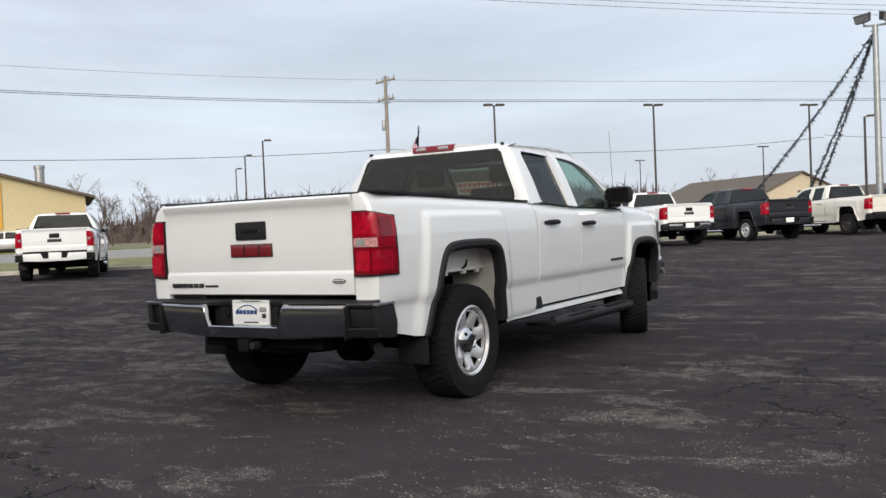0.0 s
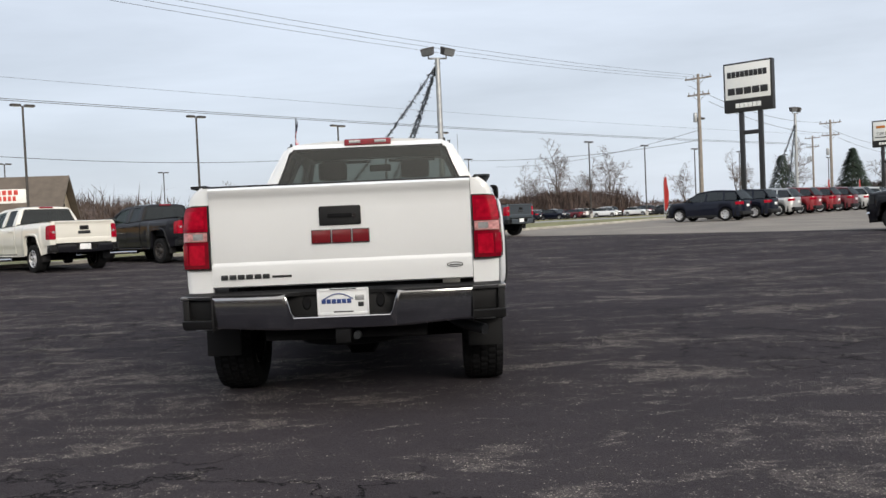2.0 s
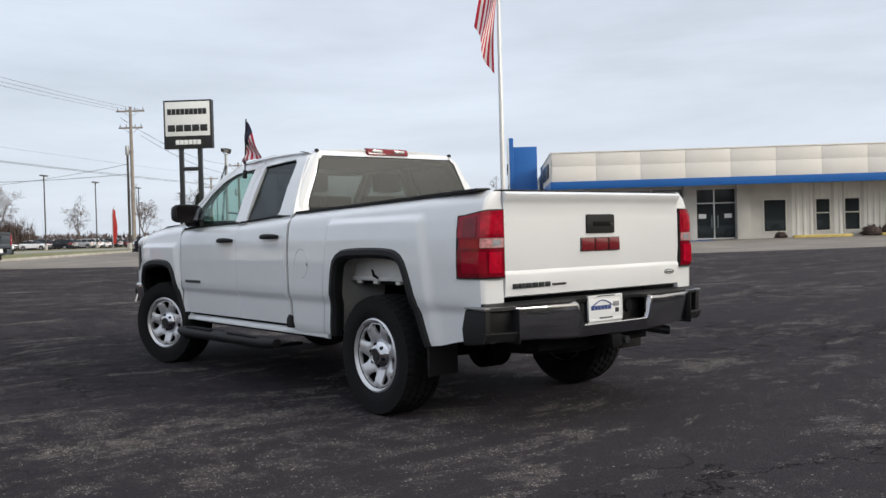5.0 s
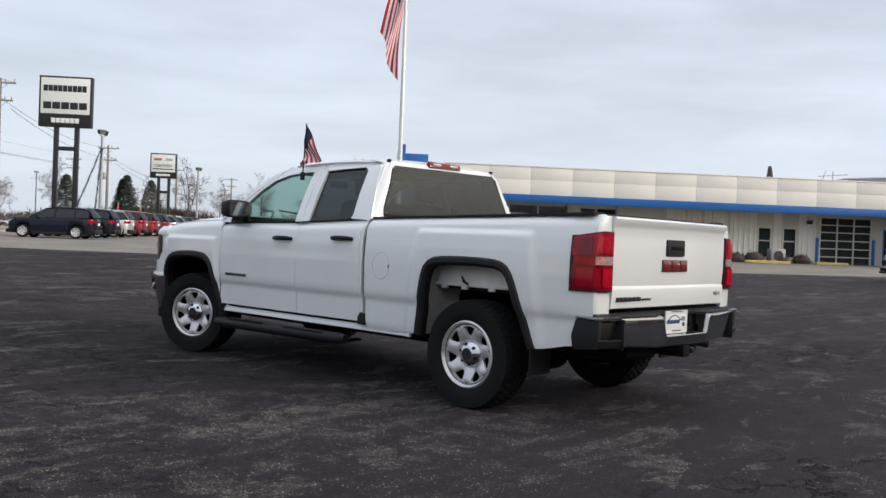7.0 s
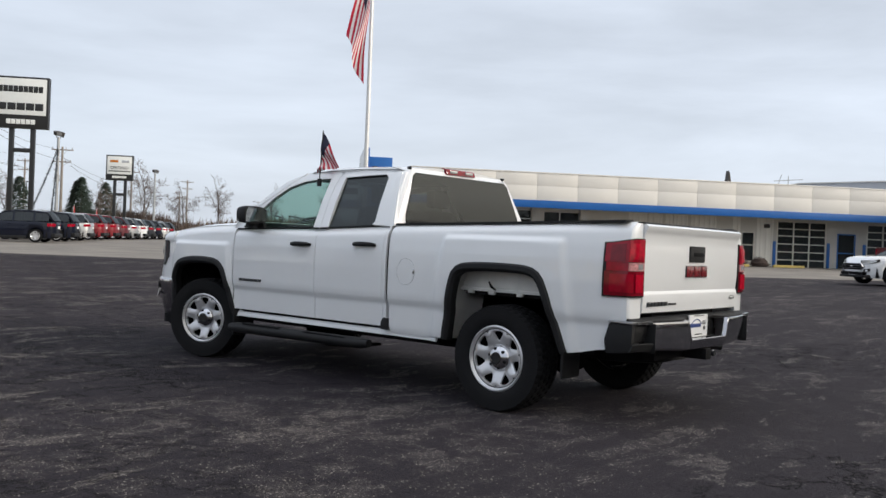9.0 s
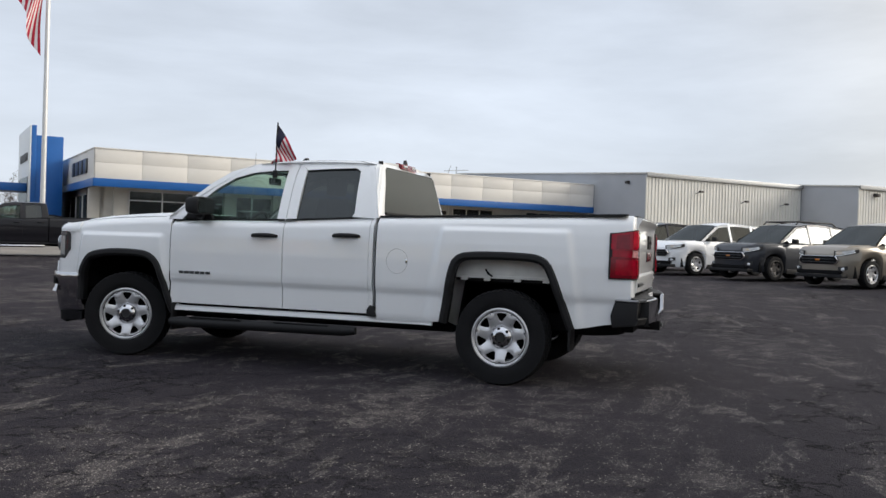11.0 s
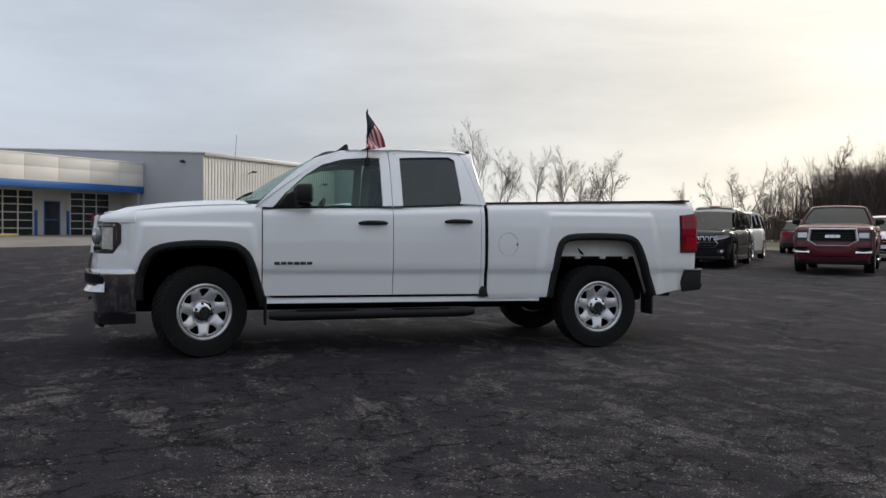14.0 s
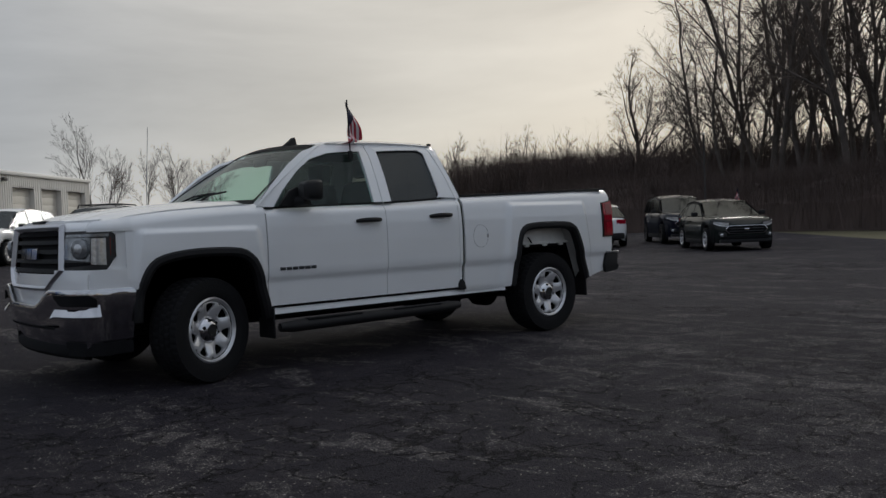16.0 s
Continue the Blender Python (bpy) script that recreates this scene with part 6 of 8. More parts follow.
    part("licence_plate", box(-0.16, 0.16, y0 - 0.016, y0 + 0.10, 0.60 if kind == "sedan" else 0.74, 0.74 if kind == "sedan" else 0.88, 0.006), PLATE_W, root)
    if rack:
        for s in (-1, 1):
            part("roof_rail", tube([(s * 0.58, win[1][0] - 0.1, c["H"] - 0.03), (s * 0.58, win[1][0] - 0.2, c["H"] + 0.06), (s * 0.58, -0.1, c["H"] + 0.05), (s * 0.58, -0.25, c["H"] - 0.04)], 0.022, 8), PLASTIC, root)
        for y in (0.25, 1.3):
            part("crossbar", tube([(-0.58, y, c["H"] + 0.06), (0.58, y, c["H"] + 0.06)], 0.018, 8), PLASTIC, root)
    return root


def parked(u, v, turn=48.0):
    """A pose on the tarmac; at 48 degrees the nose points along -u."""
    x, y = lot(u, v)
    return pose(x, y, rise(x, y), 0, 0, turn)

hero = pickup(Matrix.Identity(4), "white double-cab pickup truck with bright steel wheels parked on worn tarmac", WHITE, hero=True, steer=20.0)

# ---- parked vehicles ----
ROW = "pickup trucks parked along the verge"
row_specs = [
    (-4.2, WHITE, "white pickup truck with red tail lamps parked beside the verge", WHITE, LAMPH),
    (-0.2, BLACKP, "black pickup truck with a split chrome bumper in the row", CHROME, LAMPH),
    (3.7, WHITE, "white lifted pickup truck with dark wheels in the row", WHITE, LAMPH),
    (7.4, CREAM, "pearl white pickup truck with bright wheels in the row", BLACKP, RIM),
    (11.3, BLACKP, "black pickup truck on large dark wheels in the row", BLACKP, LAMPH),
    (15.1, WHITE, "white pickup truck with smoked tail lamps in the row", CHROME, RIM),
    (19.0, CHAR, "charcoal pickup truck with silver wheels in the row", CHAR, RIM),
    (23.3, CREAM, "off-white pickup truck with black bumper in the row", BLACKP, LAMPH),
    (27.4, SLATE, "slate blue pickup truck with dark wheels in the row", SLATE, LAMPH),
]
for v, pm, lab, bmp, rims in row_specs:
    pickup(parked(-20.4, v), lab, pm, rim_mat=rims, bumper=bmp, group=ROW)
pickup(parked(-0.18, 26.3) @ Matrix.Diagonal((0.92, 0.90, 0.95, 1)), "black mid-size pickup truck alone on the tarmac", BLACKP, rim_mat=LAMPH, bumper=BLACKP)

DISPLAY = "SUVs in the display row"
disp = [(40.5, NAVY, "navy blue SUV with silver wheels heading the display row"), (44.3, NAVY, "dark blue SUV in the display row"), (47.8, SILVER, "silver SUV in the display row"),
        (51.3, REDP, "red SUV in the display row"), (54.8, REDP, "bright red SUV in the display row"), (58.3, MAROON, "dark red SUV in the display row"), (61.8, SILVER, "grey SUV in the display row"),
        (65.3, WHITE, "white SUV in the display row"), (68.8, CHAR, "charcoal SUV in the display row"), (72.3, NAVY, "dark SUV far along the display row"), (75.8, SILVER, "silver SUV far along the display row"), (79.3, BLACKP, "black SUV far along the display row")]
for v, pm, lab in disp:
    car(parked(-16.6, v + 2.4), lab, pm, "suv", "SUV", DISPLAY, rim_mat=RIM, detail=v < 56)

SIDE = "cars parked by the service building"
car(parked(19.2, 5.2), "black saloon car with bright wheels facing the lot", BLACKP, "sedan", "car", SIDE, rim_mat=RIM)
car(parked(18.5, 8.2), "taupe SUV with chrome grille facing the lot", TAUPE, "suv", "SUV", SIDE, rim_mat=RIM)
car(parked(18.8, 11.4), "dark grey SUV with roof rails facing the lot", CHAR, "suv", "SUV", SIDE, rim_mat=LAMPH, rack=True)
car(parked(18.9, 14.5), "white compact SUV with dark grille facing the lot", WHITE, "suv", "SUV", SIDE, rim_mat=RIM)
car(parked(19.2, 17.6), "dark blue-grey SUV facing the lot", NAVY, "suv", "SUV", SIDE, rim_mat=RIM)
car(parked(19.4, 20.8), "white saloon car at the end of the row", WHITE, "sedan", "car", SIDE, rim_mat=RIM)
pickup(parked(25.6, 3.4, 228.0), "silver pickup truck parked nose away", SILVER, rim_mat=RIM)
pickup(parked(26.5, 9.6, 228.0), "white pickup truck parked nose away", WHITE, rim_mat=RIM)
slotted = car(parked(20.4, 2.0), "black SUV with a slotted chrome grille facing the lot", BLACKP, "suv", "SUV", SIDE, rim_mat=LAMPH)
for k in range(7):
    x = -0.42 + 0.14 * k
    part("grille_slot", join(box(x - 0.055, x + 0.055, 3.60, 3.665, 0.70, 0.88, 0.012), box(x - 0.035, x + 0.035, 3.62, 3.668, 0.72, 0.86, 0.010)), CHROME, slotted)
    part("slot_opening", box(x - 0.035, x + 0.035, 3.62, 3.672, 0.72, 0.86, 0.008), UNDER, slotted)
car(parked(25.0, 2.2), "white SUV parked behind the black one", WHITE, "suv", "SUV", rim_mat=RIM)
pickup(parked(21.5, -1.5), "dark red pickup truck with a chrome grille facing the lot", MAROON, rim_mat=RIM, bumper=MAROON)
car(parked(33.0, 0.8, 228.0), "dark red car parked at the back", MAROON, "sedan", "car", rim_mat=RIM)
car(parked(31.5, -2.5), "white SUV facing the lot at the back", WHITE, "suv", "SUV", rim_mat=RIM)
car(parked(21.8, -4.4, 228.0), "white saloon car parked nose away", WHITE, "sedan", "car", rim_mat=RIM)
car(parked(32.2, -5.3), "dark SUV behind the white saloon", CHAR, "suv", "SUV", rim_mat=LAMPH)
car(parked(24.9, -7.5), "black SUV facing the lot near the woods", NAVY, "suv", "SUV", rim_mat=LAMPH)
car(parked(19.0, -7.5), "dark green-grey saloon car with a window flag", DGREEN, "sedan", "car", rim_mat=RIM)
pickup(parked(30.9, 40.0, 228.0), "dark red pickup truck parked along the showroom wall", MAROON, rim_mat=RIM)

# ---- buildings ----
def bld_pose(u, v, z):
    x, y = lot(u, v)
    return pose(x, y, z, 0, 0, -42.0)


def ribs(u0, u1, z0, z1, y, pitch=0.30, depth=0.04, bm=None):
    """Ribbed metal siding as one folded sheet in the plane y."""
    pts = []
    n = int((u1 - u0) / pitch)
    for k in range(n + 1):
        a = u0 + (u1 - u0) * k / max(1, n)
        if k < n:
            p = (u1 - u0) / n
            pts += [(a, y), (a + p * 0.55, y), (a + p * 0.62, y - depth), (a + p * 0.92, y - depth)]
        else:
            pts.append((a, y))
    own = sheet([[(x, yy, z0), (x, yy, z1)] for x, yy in pts])
    out_faces(own, (0, -1, 0))
    return join(bm, own)


def shop_window(parent, u0, u1, z0, z1, y, bars=(), frame=0.06, mat=None, name="window", rails=()):
    w = part(name, box(u0, u1, y + 0.03, y + 0.05, z0, z1), GLASS_SHOP, parent)
    mat = mat or DOORW
    for a, b, c, d in ((u0 - frame, u1 + frame, z1, z1 + frame), (u0 - frame, u1 + frame, z0 - frame, z0), (u0 - frame, u0, z0, z1), (u1, u1 + frame, z0, z1)):
        part("frame_bar", box(a, b, y - 0.03, y + 0.07, c, d, 0.006), mat, w)
    for x in bars:
        part("mullion", box(x - 0.035, x + 0.035, y - 0.02, y + 0.06, z0, z1, 0.005), mat, w)
    for z in rails:
        part("rail", box(u0, u1, y - 0.02, y + 0.06, z - 0.03, z + 0.03, 0.005), mat, w)
    return w


def dealership():
    z0 = 0.50
    b = thing("dealership_building", bld_pose(0, 44.1, 0), "low white showroom with a metal fascia and blue band", "building")
    U0, U1, WY = 3.1, 37.1, 1.9
    # walls with real openings: piers and infill between the windows
    openings = [(5.3, 10.6, 0.75, 3.45), (11.25, 13.6, 0.56, 3.40), (15.2, 16.4, 0.92, 2.70), (18.1, 18.85, 0.92, 2.68), (19.7, 20.5, 0.92, 2.68), (22.55, 23.3, 0.92, 2.66), (24.15, 24.9, 0.92, 2.66), (26.5, 29.7, 0.56, 3.42), (30.6, 31.7, 0.56, 2.75), (32.6, 35.8, 0.56, 3.42)]
    x = U0
    for a, c, lo, hi in openings:
        part("wall_pier", box(x, a, WY, WY + 0.25, z0 - 0.4, 3.75), RENDERW, b, smooth=0)
        part("wall_head", box(a, c, WY, WY + 0.25, hi, 3.75), RENDERW, b, smooth=0)
        if lo > 0.6:
            part("wall_apron", box(a, c, WY, WY + 0.25, z0 - 0.4, lo), RENDERW, b, smooth=0)
        x = c
    part("wall_pier", box(x, U1, WY, WY + 0.25, z0 - 0.4, 3.75), RENDERW, b, smooth=0)
    for a, c in ((16.75, 17.9), (19.1, 19.55), (20.75, 22.4), (23.5, 24.0), (25.1, 26.2)):
        part("siding", ribs(a, c, z0 - 0.1, 3.6, WY - 0.01, 0.30, 0.035), PANEL_W, b, smooth=0)
    for a, c in ((18.05, 18.9), (19.65, 20.55)):
        part("siding", ribs(a, c, 2.74, 3.6, WY - 0.01, 0.30, 0.035), PANEL_W, b, smooth=0)
    for a in (4.4, 10.62, 13.62):
        part("column", box(a, a + 0.75, WY - 0.28, WY + 0.1, z0 - 0.3, 3.70, 0.02), RENDERW, b)
    shop_window(b, 5.3, 10.6, 0.75, 3.45, WY, (7.1, 8.85), rails=(2.95,), mat=ALU)
    d = shop_window(b, 11.25, 13.6, 0.62, 3.40, WY + 0.1, (12.42,), 0.08, ALU, "entrance_door", (2.62,))
    for xx in (12.25, 12.59):
        part("door_pull", tube([(xx, WY - 0.02, 1.2), (xx, WY - 0.05, 1.25), (xx, WY - 0.05, 1.85), (xx, WY - 0.02, 1.9)], 0.018, 8), STEEL, d)
    for xx in (11.55, 13.0):
        part("notice", box(xx, xx + 0.42, WY + 0.115, WY + 0.122, 1.75, 2.0), PLATE_W, d)
    shop_window(b, 15.2, 16.4, 0.92, 2.70, WY)
    for a, c in ((18.1, 18.85), (19.7, 20.5), (22.55, 23.3), (24.15, 24.9)):
        shop_window(b, a, c, 0.92, 2.67, WY, rails=(1.9,))
        part("blind", box(a, c, WY + 0.09, WY + 0.10, 1.75, 2.66), FASCIA, b)
    for a, c in ((26.5, 29.7), (32.6, 35.8)):
        shop_window(b, a, c, 0.56, 3.42, WY, (a + (c - a) / 3, a + 2 * (c - a) / 3), 0.08, DOORW, "overhead_glass_door", (1.05, 1.55, 2.05, 2.55, 3.0))
        for xx in (a - 0.32, c + 0.12):
            part("blue_post", box(xx, xx + 0.18, WY - 0.10, WY, 0.45, 2.2, 0.02), BLUE, b)
    shop_window(b, 30.6, 31.7, 0.56, 2.75, WY, (), 0.08, BLUE, "service_door", (1.6,))
    part("wall_lamp", box(25.55, 25.85, WY - 0.25, WY, 3.0, 3.25, 0.04), LAMPH, b)
    # near-black sheet at the back stands in for the rooms' unlit depth
    part("room_back", box(U0 + 0.4, U1 - 0.3, WY + 3.2, WY + 3.3, 0.4, 3.7), SEAT_DARK, b)
    part("room_floor", box(U0 + 0.4, U1 - 0.3, WY + 0.25, WY + 3.3, 0.40, 0.5), CONC, b)
    # end wall towards the road
    part("end_wall", box(U0 + 0.6, U0 + 0.85, WY, 13.2, z0 - 0.4, 3.75), RENDERW, b)
    for k in range(4):
        shop_side(b, U0 + 0.58, WY + 0.6 + k * 2.6, WY + 2.9 + k * 2.6, 0.9, 3.3)
    # fascia: separate metal panels over a blue band
    seams = [3.1 + 2.45 * k for k in range(14)] + [37.1]
    for a, c in zip(seams, seams[1:]):
        for lo, hi in ((3.99, 4.83), (4.836, 5.56)):
            part("fascia_panel", box(a + 0.005, c - 0.005, -0.05, 0.0, lo, hi, 0.003), FASCIA, b)
    part("fascia_core", box(3.14, 37.1, 0.0, 0.25, 3.56, 5.54), GREYWALL, b)
    part("blue_band", box(3.06, 37.1, -0.10, 0.0, 3.55, 3.985, 0.02), BLUE, b, "glossy blue band")
    part("coping", box(3.04, 37.1, -0.08, 0.30, 5.56, 5.63, 0.01), FASCIA, b)
    for k in range(5):
        lo = k * 2.45
        part("fascia_panel", box(3.05, 3.10, lo + 0.012, lo + 2.438, 3.99, 5.56, 0.008), FASCIA, b)
    part("blue_band", box(3.0, 3.1, -0.08, 12.4, 3.55, 3.985, 0.02), BLUE, b)
    part("coping", box(3.02, 3.3, 0.30, 12.4, 5.56, 5.63, 0.01), FASCIA, b)
    for k, (a, c) in enumerate(((2.0, 3.2), (3.6, 4.6), (5.0, 6.2), (6.6, 7.4))):
        part("letter_block", box(2.96, 3.045, a, c, 4.35, 5.15, 0.02), BADGE_GREY, b)
    part("soffit", box(3.12, 37.1, 0.0, WY, 3.70, 3.76), FASCIA, b)
    part("roof", box(3.12, 37.1, 0.2, 20.0, 5.2, 5.30), GREYWALL, b)
    for s in ((36.85, 37.1, 0.25, 20.0), (3.12, 3.3, 12.5, 20.0)):
        part("back_wall", box(*s, 0.1, 5.2), RENDERW, b)
    part("back_wall", box(3.12, 37.1, 19.8, 20.0, 0.1, 5.2), RENDERW, b)
    part("roof_vent", prism([(25.7, 5.3), (26.4, 5.3), (26.25, 6.0), (26.1, 6.9), (26.0, 7.1), (25.95, 6.6)], 8.0, 8.5, "y", 0.05), LAMPH, b, "dark roof cowl")
    part("roof_aerial", join(tube([(31.5, 10, 5.3), (31.5, 10, 7.1)], 0.03, 6), join(tube([(30.4, 10, 6.7), (32.6, 10, 6.9)], 0.025, 6), tube([(30.7, 9.5, 7.1), (31.0, 10.5, 6.5)], 0.02, 6))), STEEL, b)
    return b


def shop_side(parent, x, y0, y1, z0, z1):
    w = part("window", box(x - 0.04, x - 0.02, y0, y1, z0, z1), GLASS_SHOP, parent)
    for a, c, d, e in ((y0 - 0.06, y1 + 0.06, z1, z1 + 0.06), (y0 - 0.06, y1 + 0.06, z0 - 0.06, z0), (y0 - 0.06, y0, z0, z1), (y1, y1 + 0.06, z0, z1)):
        part("frame_bar", box(x - 0.07, x + 0.02, a, c, d, e, 0.006), ALU, w)


dealership()


def entry_tower():
    t = thing("entry_tower", bld_pose(0.8, 53.4, 0.4), "blue and white entrance tower beside the showroom", "tower")
    part("blue_slab", box(0.35, 1.9, 0.0, 7.0, 0, 6.5, 0.03), BLUE, t)
    part("blue_fin", box(0.07, 0.36, -0.05, 7.2, 0, 7.1, 0.03), BLUE, t)
    part("white_face", box(0.0, 0.075, -0.045, 7.195, 0, 7.09, 0.02), SIGN_W, t)
    for k, (a, c) in enumerate(((1.2, 1.8), (2.0, 2.5), (2.7, 3.2), (3.4, 3.9), (4.1, 4.6), (4.8, 5.4))):
        part("letter_block", box(-0.06, 0.0, a, c, 5.0, 5.5, 0.02), SIGN_K, t)
    part("dark_glass", box(-0.03, 0.0, 0.8, 6.4, 0.2, 4.0), GLASS_SHOP, t)
    c = part("side_canopy", box(-2.2, 0.0, 1.5, 5.0, 3.1, 3.6, 0.03), BLUE, t)
    part("canopy_edge", box(-2.26, -2.2, 1.5, 5.0, 3.12, 3.58, 0.01), SIGN_W, c)
    part("canopy_post", box(-2.1, -1.9, 1.7, 1.9, 0.0, 3.1, 0.02), ALU, c)


entry_tower()


def shed(name, u0, u1, v0, depth, zt, label, doors=(), left_depth=None):
    b = thing(name, bld_pose(0, v0, 0), label, "building")
    zb = 0.1
    x = u0
    for a, c, hi in doors:
        part("siding", ribs(x, a, zb, zt - 0.22, 0.0), PANEL_W, b, smooth=0)
        part("siding", ribs(a, c, hi, zt - 0.22, 0.0), PANEL_W, b, smooth=0)
        d = part("overhead_door", box(a, c, 0.42, 0.50, zb, hi), DOORW, b)
        for k in range(8):
            z = zb + (hi - zb) * k / 8
            part("door_section", box(a + 0.02, c - 0.02, 0.39, 0.43, z + 0.01, z + (hi - zb) / 8 - 0.01, 0.012), DOORW, d)
        for s in ((a - 0.10, a), (c, c + 0.10)):
            part("door_jamb", box(s[0], s[1], -0.02, 0.42, zb, hi, 0.01), FASCIA, b)
        part("door_head", box(a, c, 0.0, 0.42, hi, hi + 0.12), LAMPH, b)
        x = c
    part("siding", ribs(x, u1, zb, zt - 0.22, 0.0), PANEL_W, b, smooth=0)
    part("inner_wall", box(u0 + 0.02, u1 - 0.02, 0.52, 0.6, zb, zt - 0.1), GREYWALL, b)
    rise_ = depth / 2 * 0.047
    gable = [(0.0, zb), (0.0, zt - 0.05), (depth / 2, zt + rise_ - 0.05), (depth, zt - 0.05), (depth, zb)]
    part("end_wall", prism(gable, u0, u0 + 0.15, "x"), GREYWALL, b, smooth=0)
    part("end_wall", prism(gable, u1 - 0.15, u1, "x"), GREYWALL, b, smooth=0)
    part("roof", prism([(-0.12, zt - 0.06), (-0.12, zt + 0.02), (depth / 2, zt + rise_ + 0.06), (depth + 0.1, zt + 0.02), (depth + 0.1, zt - 0.06), (depth / 2, zt + rise_ - 0.03)], u0 - 0.1, u1 + 0.1, "x"), FASCIA, b, smooth=0)
    part("eave_trim", box(u0 - 0.06, u1 + 0.06, -0.16, -0.10, zt - 0.25, zt + 0.04, 0.01), STEEL, b)
    part("corner_trim", box(u0 - 0.06, u0 + 0.08, -0.06, 0.03, zb, zt - 0.2, 0.01), DOORW, b)
    return b


s1 = shed("service_shed", 37.15, 52.65, 38.65, 48.0, 6.22, "tall white ribbed metal service building")
for uu, zz in ((41.7, 5.05), (46.2, 4.6), (50.4, 4.6)):
    arm = part("wall_lamp", tube([(uu, 0.0, zz), (uu - 0.05, -0.6, zz + 0.15), (uu - 0.3, -0.9, zz + 0.12)], 0.04, 8), STEEL, s1)
    part("lamp_head", box(uu - 0.55, uu - 0.2, -1.0, -0.8, zz + 0.02, zz + 0.16, 0.04), LAMPH, arm)
part("end_lamp", box(36.9, 37.1, 1.6, 1.9, 5.55, 5.75, 0.04), LAMPH, s1)
s2 = shed("garage_shed", 52.75, 69.5, 33.8, 44.0, 6.08, "long white metal garage with three overhead doors", ((55.9, 59.3, 4.95), (60.45, 63.9, 4.95), (65.05, 68.6, 4.92)))
part("wall_lamp", box(54.35, 54.75, -0.35, 0.0, 5.35, 5.6, 0.05), LAMPH, s2)


def planter_items():
    g = "yellow kerb stops by the showroom"
    for a, c in ((16.4, 19.6), (21.2, 24.0), (25.6, 27.6)):
        x, y = lot(a, 45.0)
        k = part("kerb_stop", prism([(0, 0), (0, 0.12), (0.03, 0.15), (0.2, 0.15), (0.23, 0.12), (0.23, 0)], 0, c - a, "x", 0.008), YELLOW, at=bld_pose(a, 44.6, rise(x, y)))
        tagged(k, "faded yellow kerb beside the showroom wall", "kerb", g)
    rnd = random.Random(4)
    for a, h, mt, lab in ((20.9, 0.62, BRUSH, "clipped brown shrub by the wall"), (22.0, 0.7, BRUSH, "rounded brown shrub by the wall"), (25.0, 0.6, BRUSH, "low brown shrub by the wall"), (23.6, 0.6, BRUSH, "small brown shrub by the wall"), (15.9, 0.35, BRUSH, "low dead plant by the window")):
        x, y = lot(a, 45.3)
        bm = bmesh.new()
        for k in range(420):
            d = Vector((rnd.gauss(0, 1), rnd.gauss(0, 1), abs(rnd.gauss(0, 1)))).normalized()
            p = d * h * rnd.uniform(0.6, 1.05)
            q = p + Vector((rnd.gauss(0, 1), rnd.gauss(0, 1), rnd.gauss(0, 1))).normalized() * 0.10
            s = Vector((rnd.gauss(0, 1), rnd.gauss(0, 1), rnd.gauss(0, 1))).normalized() * 0.05
            bm.faces.new([bm.verts.new(p - s), bm.verts.new(p + s), bm.verts.new(q)])
        join(bm, lathe([(0.01, 0.0), (h * 0.75, 0.05), (h * 0.85, h * 0.35), (h * 0.6, h * 0.75), (0.01, h * 0.9)], 14, "z"))
        tagged(part("shrub", bm, mt, at=pose(x, y, rise(x, y)), smooth=0), lab, "shrub")
    x, y = lot(8.9, 45.2)
    pot = thing("planter_pot", pose(x, y, rise(x, y)), "terracotta planter with dead stalks by the entrance", "planter")
    part("pot", lathe([(0.30, 0), (0.46, 0.55), (0.50, 0.6), (0.50, 0.7), (0.42, 0.7), (0.40, 0.6), (0.0, 0.6)], 20, "z"), TERRA, pot)
    part("stalks", join(None, tube([(0, 0, 0.6), (0.1, 0.05, 1.0)], 0.02, 6)), BRUSH, pot)
    x, y = lot(10.5, 44.9)
    tagged(part("ash_bin", lathe([(0.16, 0), (0.17, 0.1), (0.10, 0.75), (0.16, 0.8), (0.16, 0.95), (0.0, 1.0)], 16, "z"), LAMPH, at=pose(x, y, rise(x, y))), "dark ash bin by the entrance doors", "bin")
    tagged(paved("blue_walk", BLUE, 7.6, 12.0, 44.2, 45.6, 0.012, "blue painted entrance walk", "walkway", 1.0, 0.01))
    x, y = lot(22.6, 45.1)
    ac = thing("air_conditioner", bld_pose(22.9, 44.9, rise(x, y)), "grey outdoor air conditioner unit by the wall", "air conditioner")
    part("casing", box(0, 0.9, 0, 0.6, 0.05, 0.85, 0.03), STEEL, ac)
    part("fan_grille", moved(lathe([(0.0, 0.0), (0.3, 0.0), (0.3, -0.03), (0.0, -0.03)], 18, "y"), pose(0.45, 0.0, 0.45)), LAMPH, ac)


planter_items()


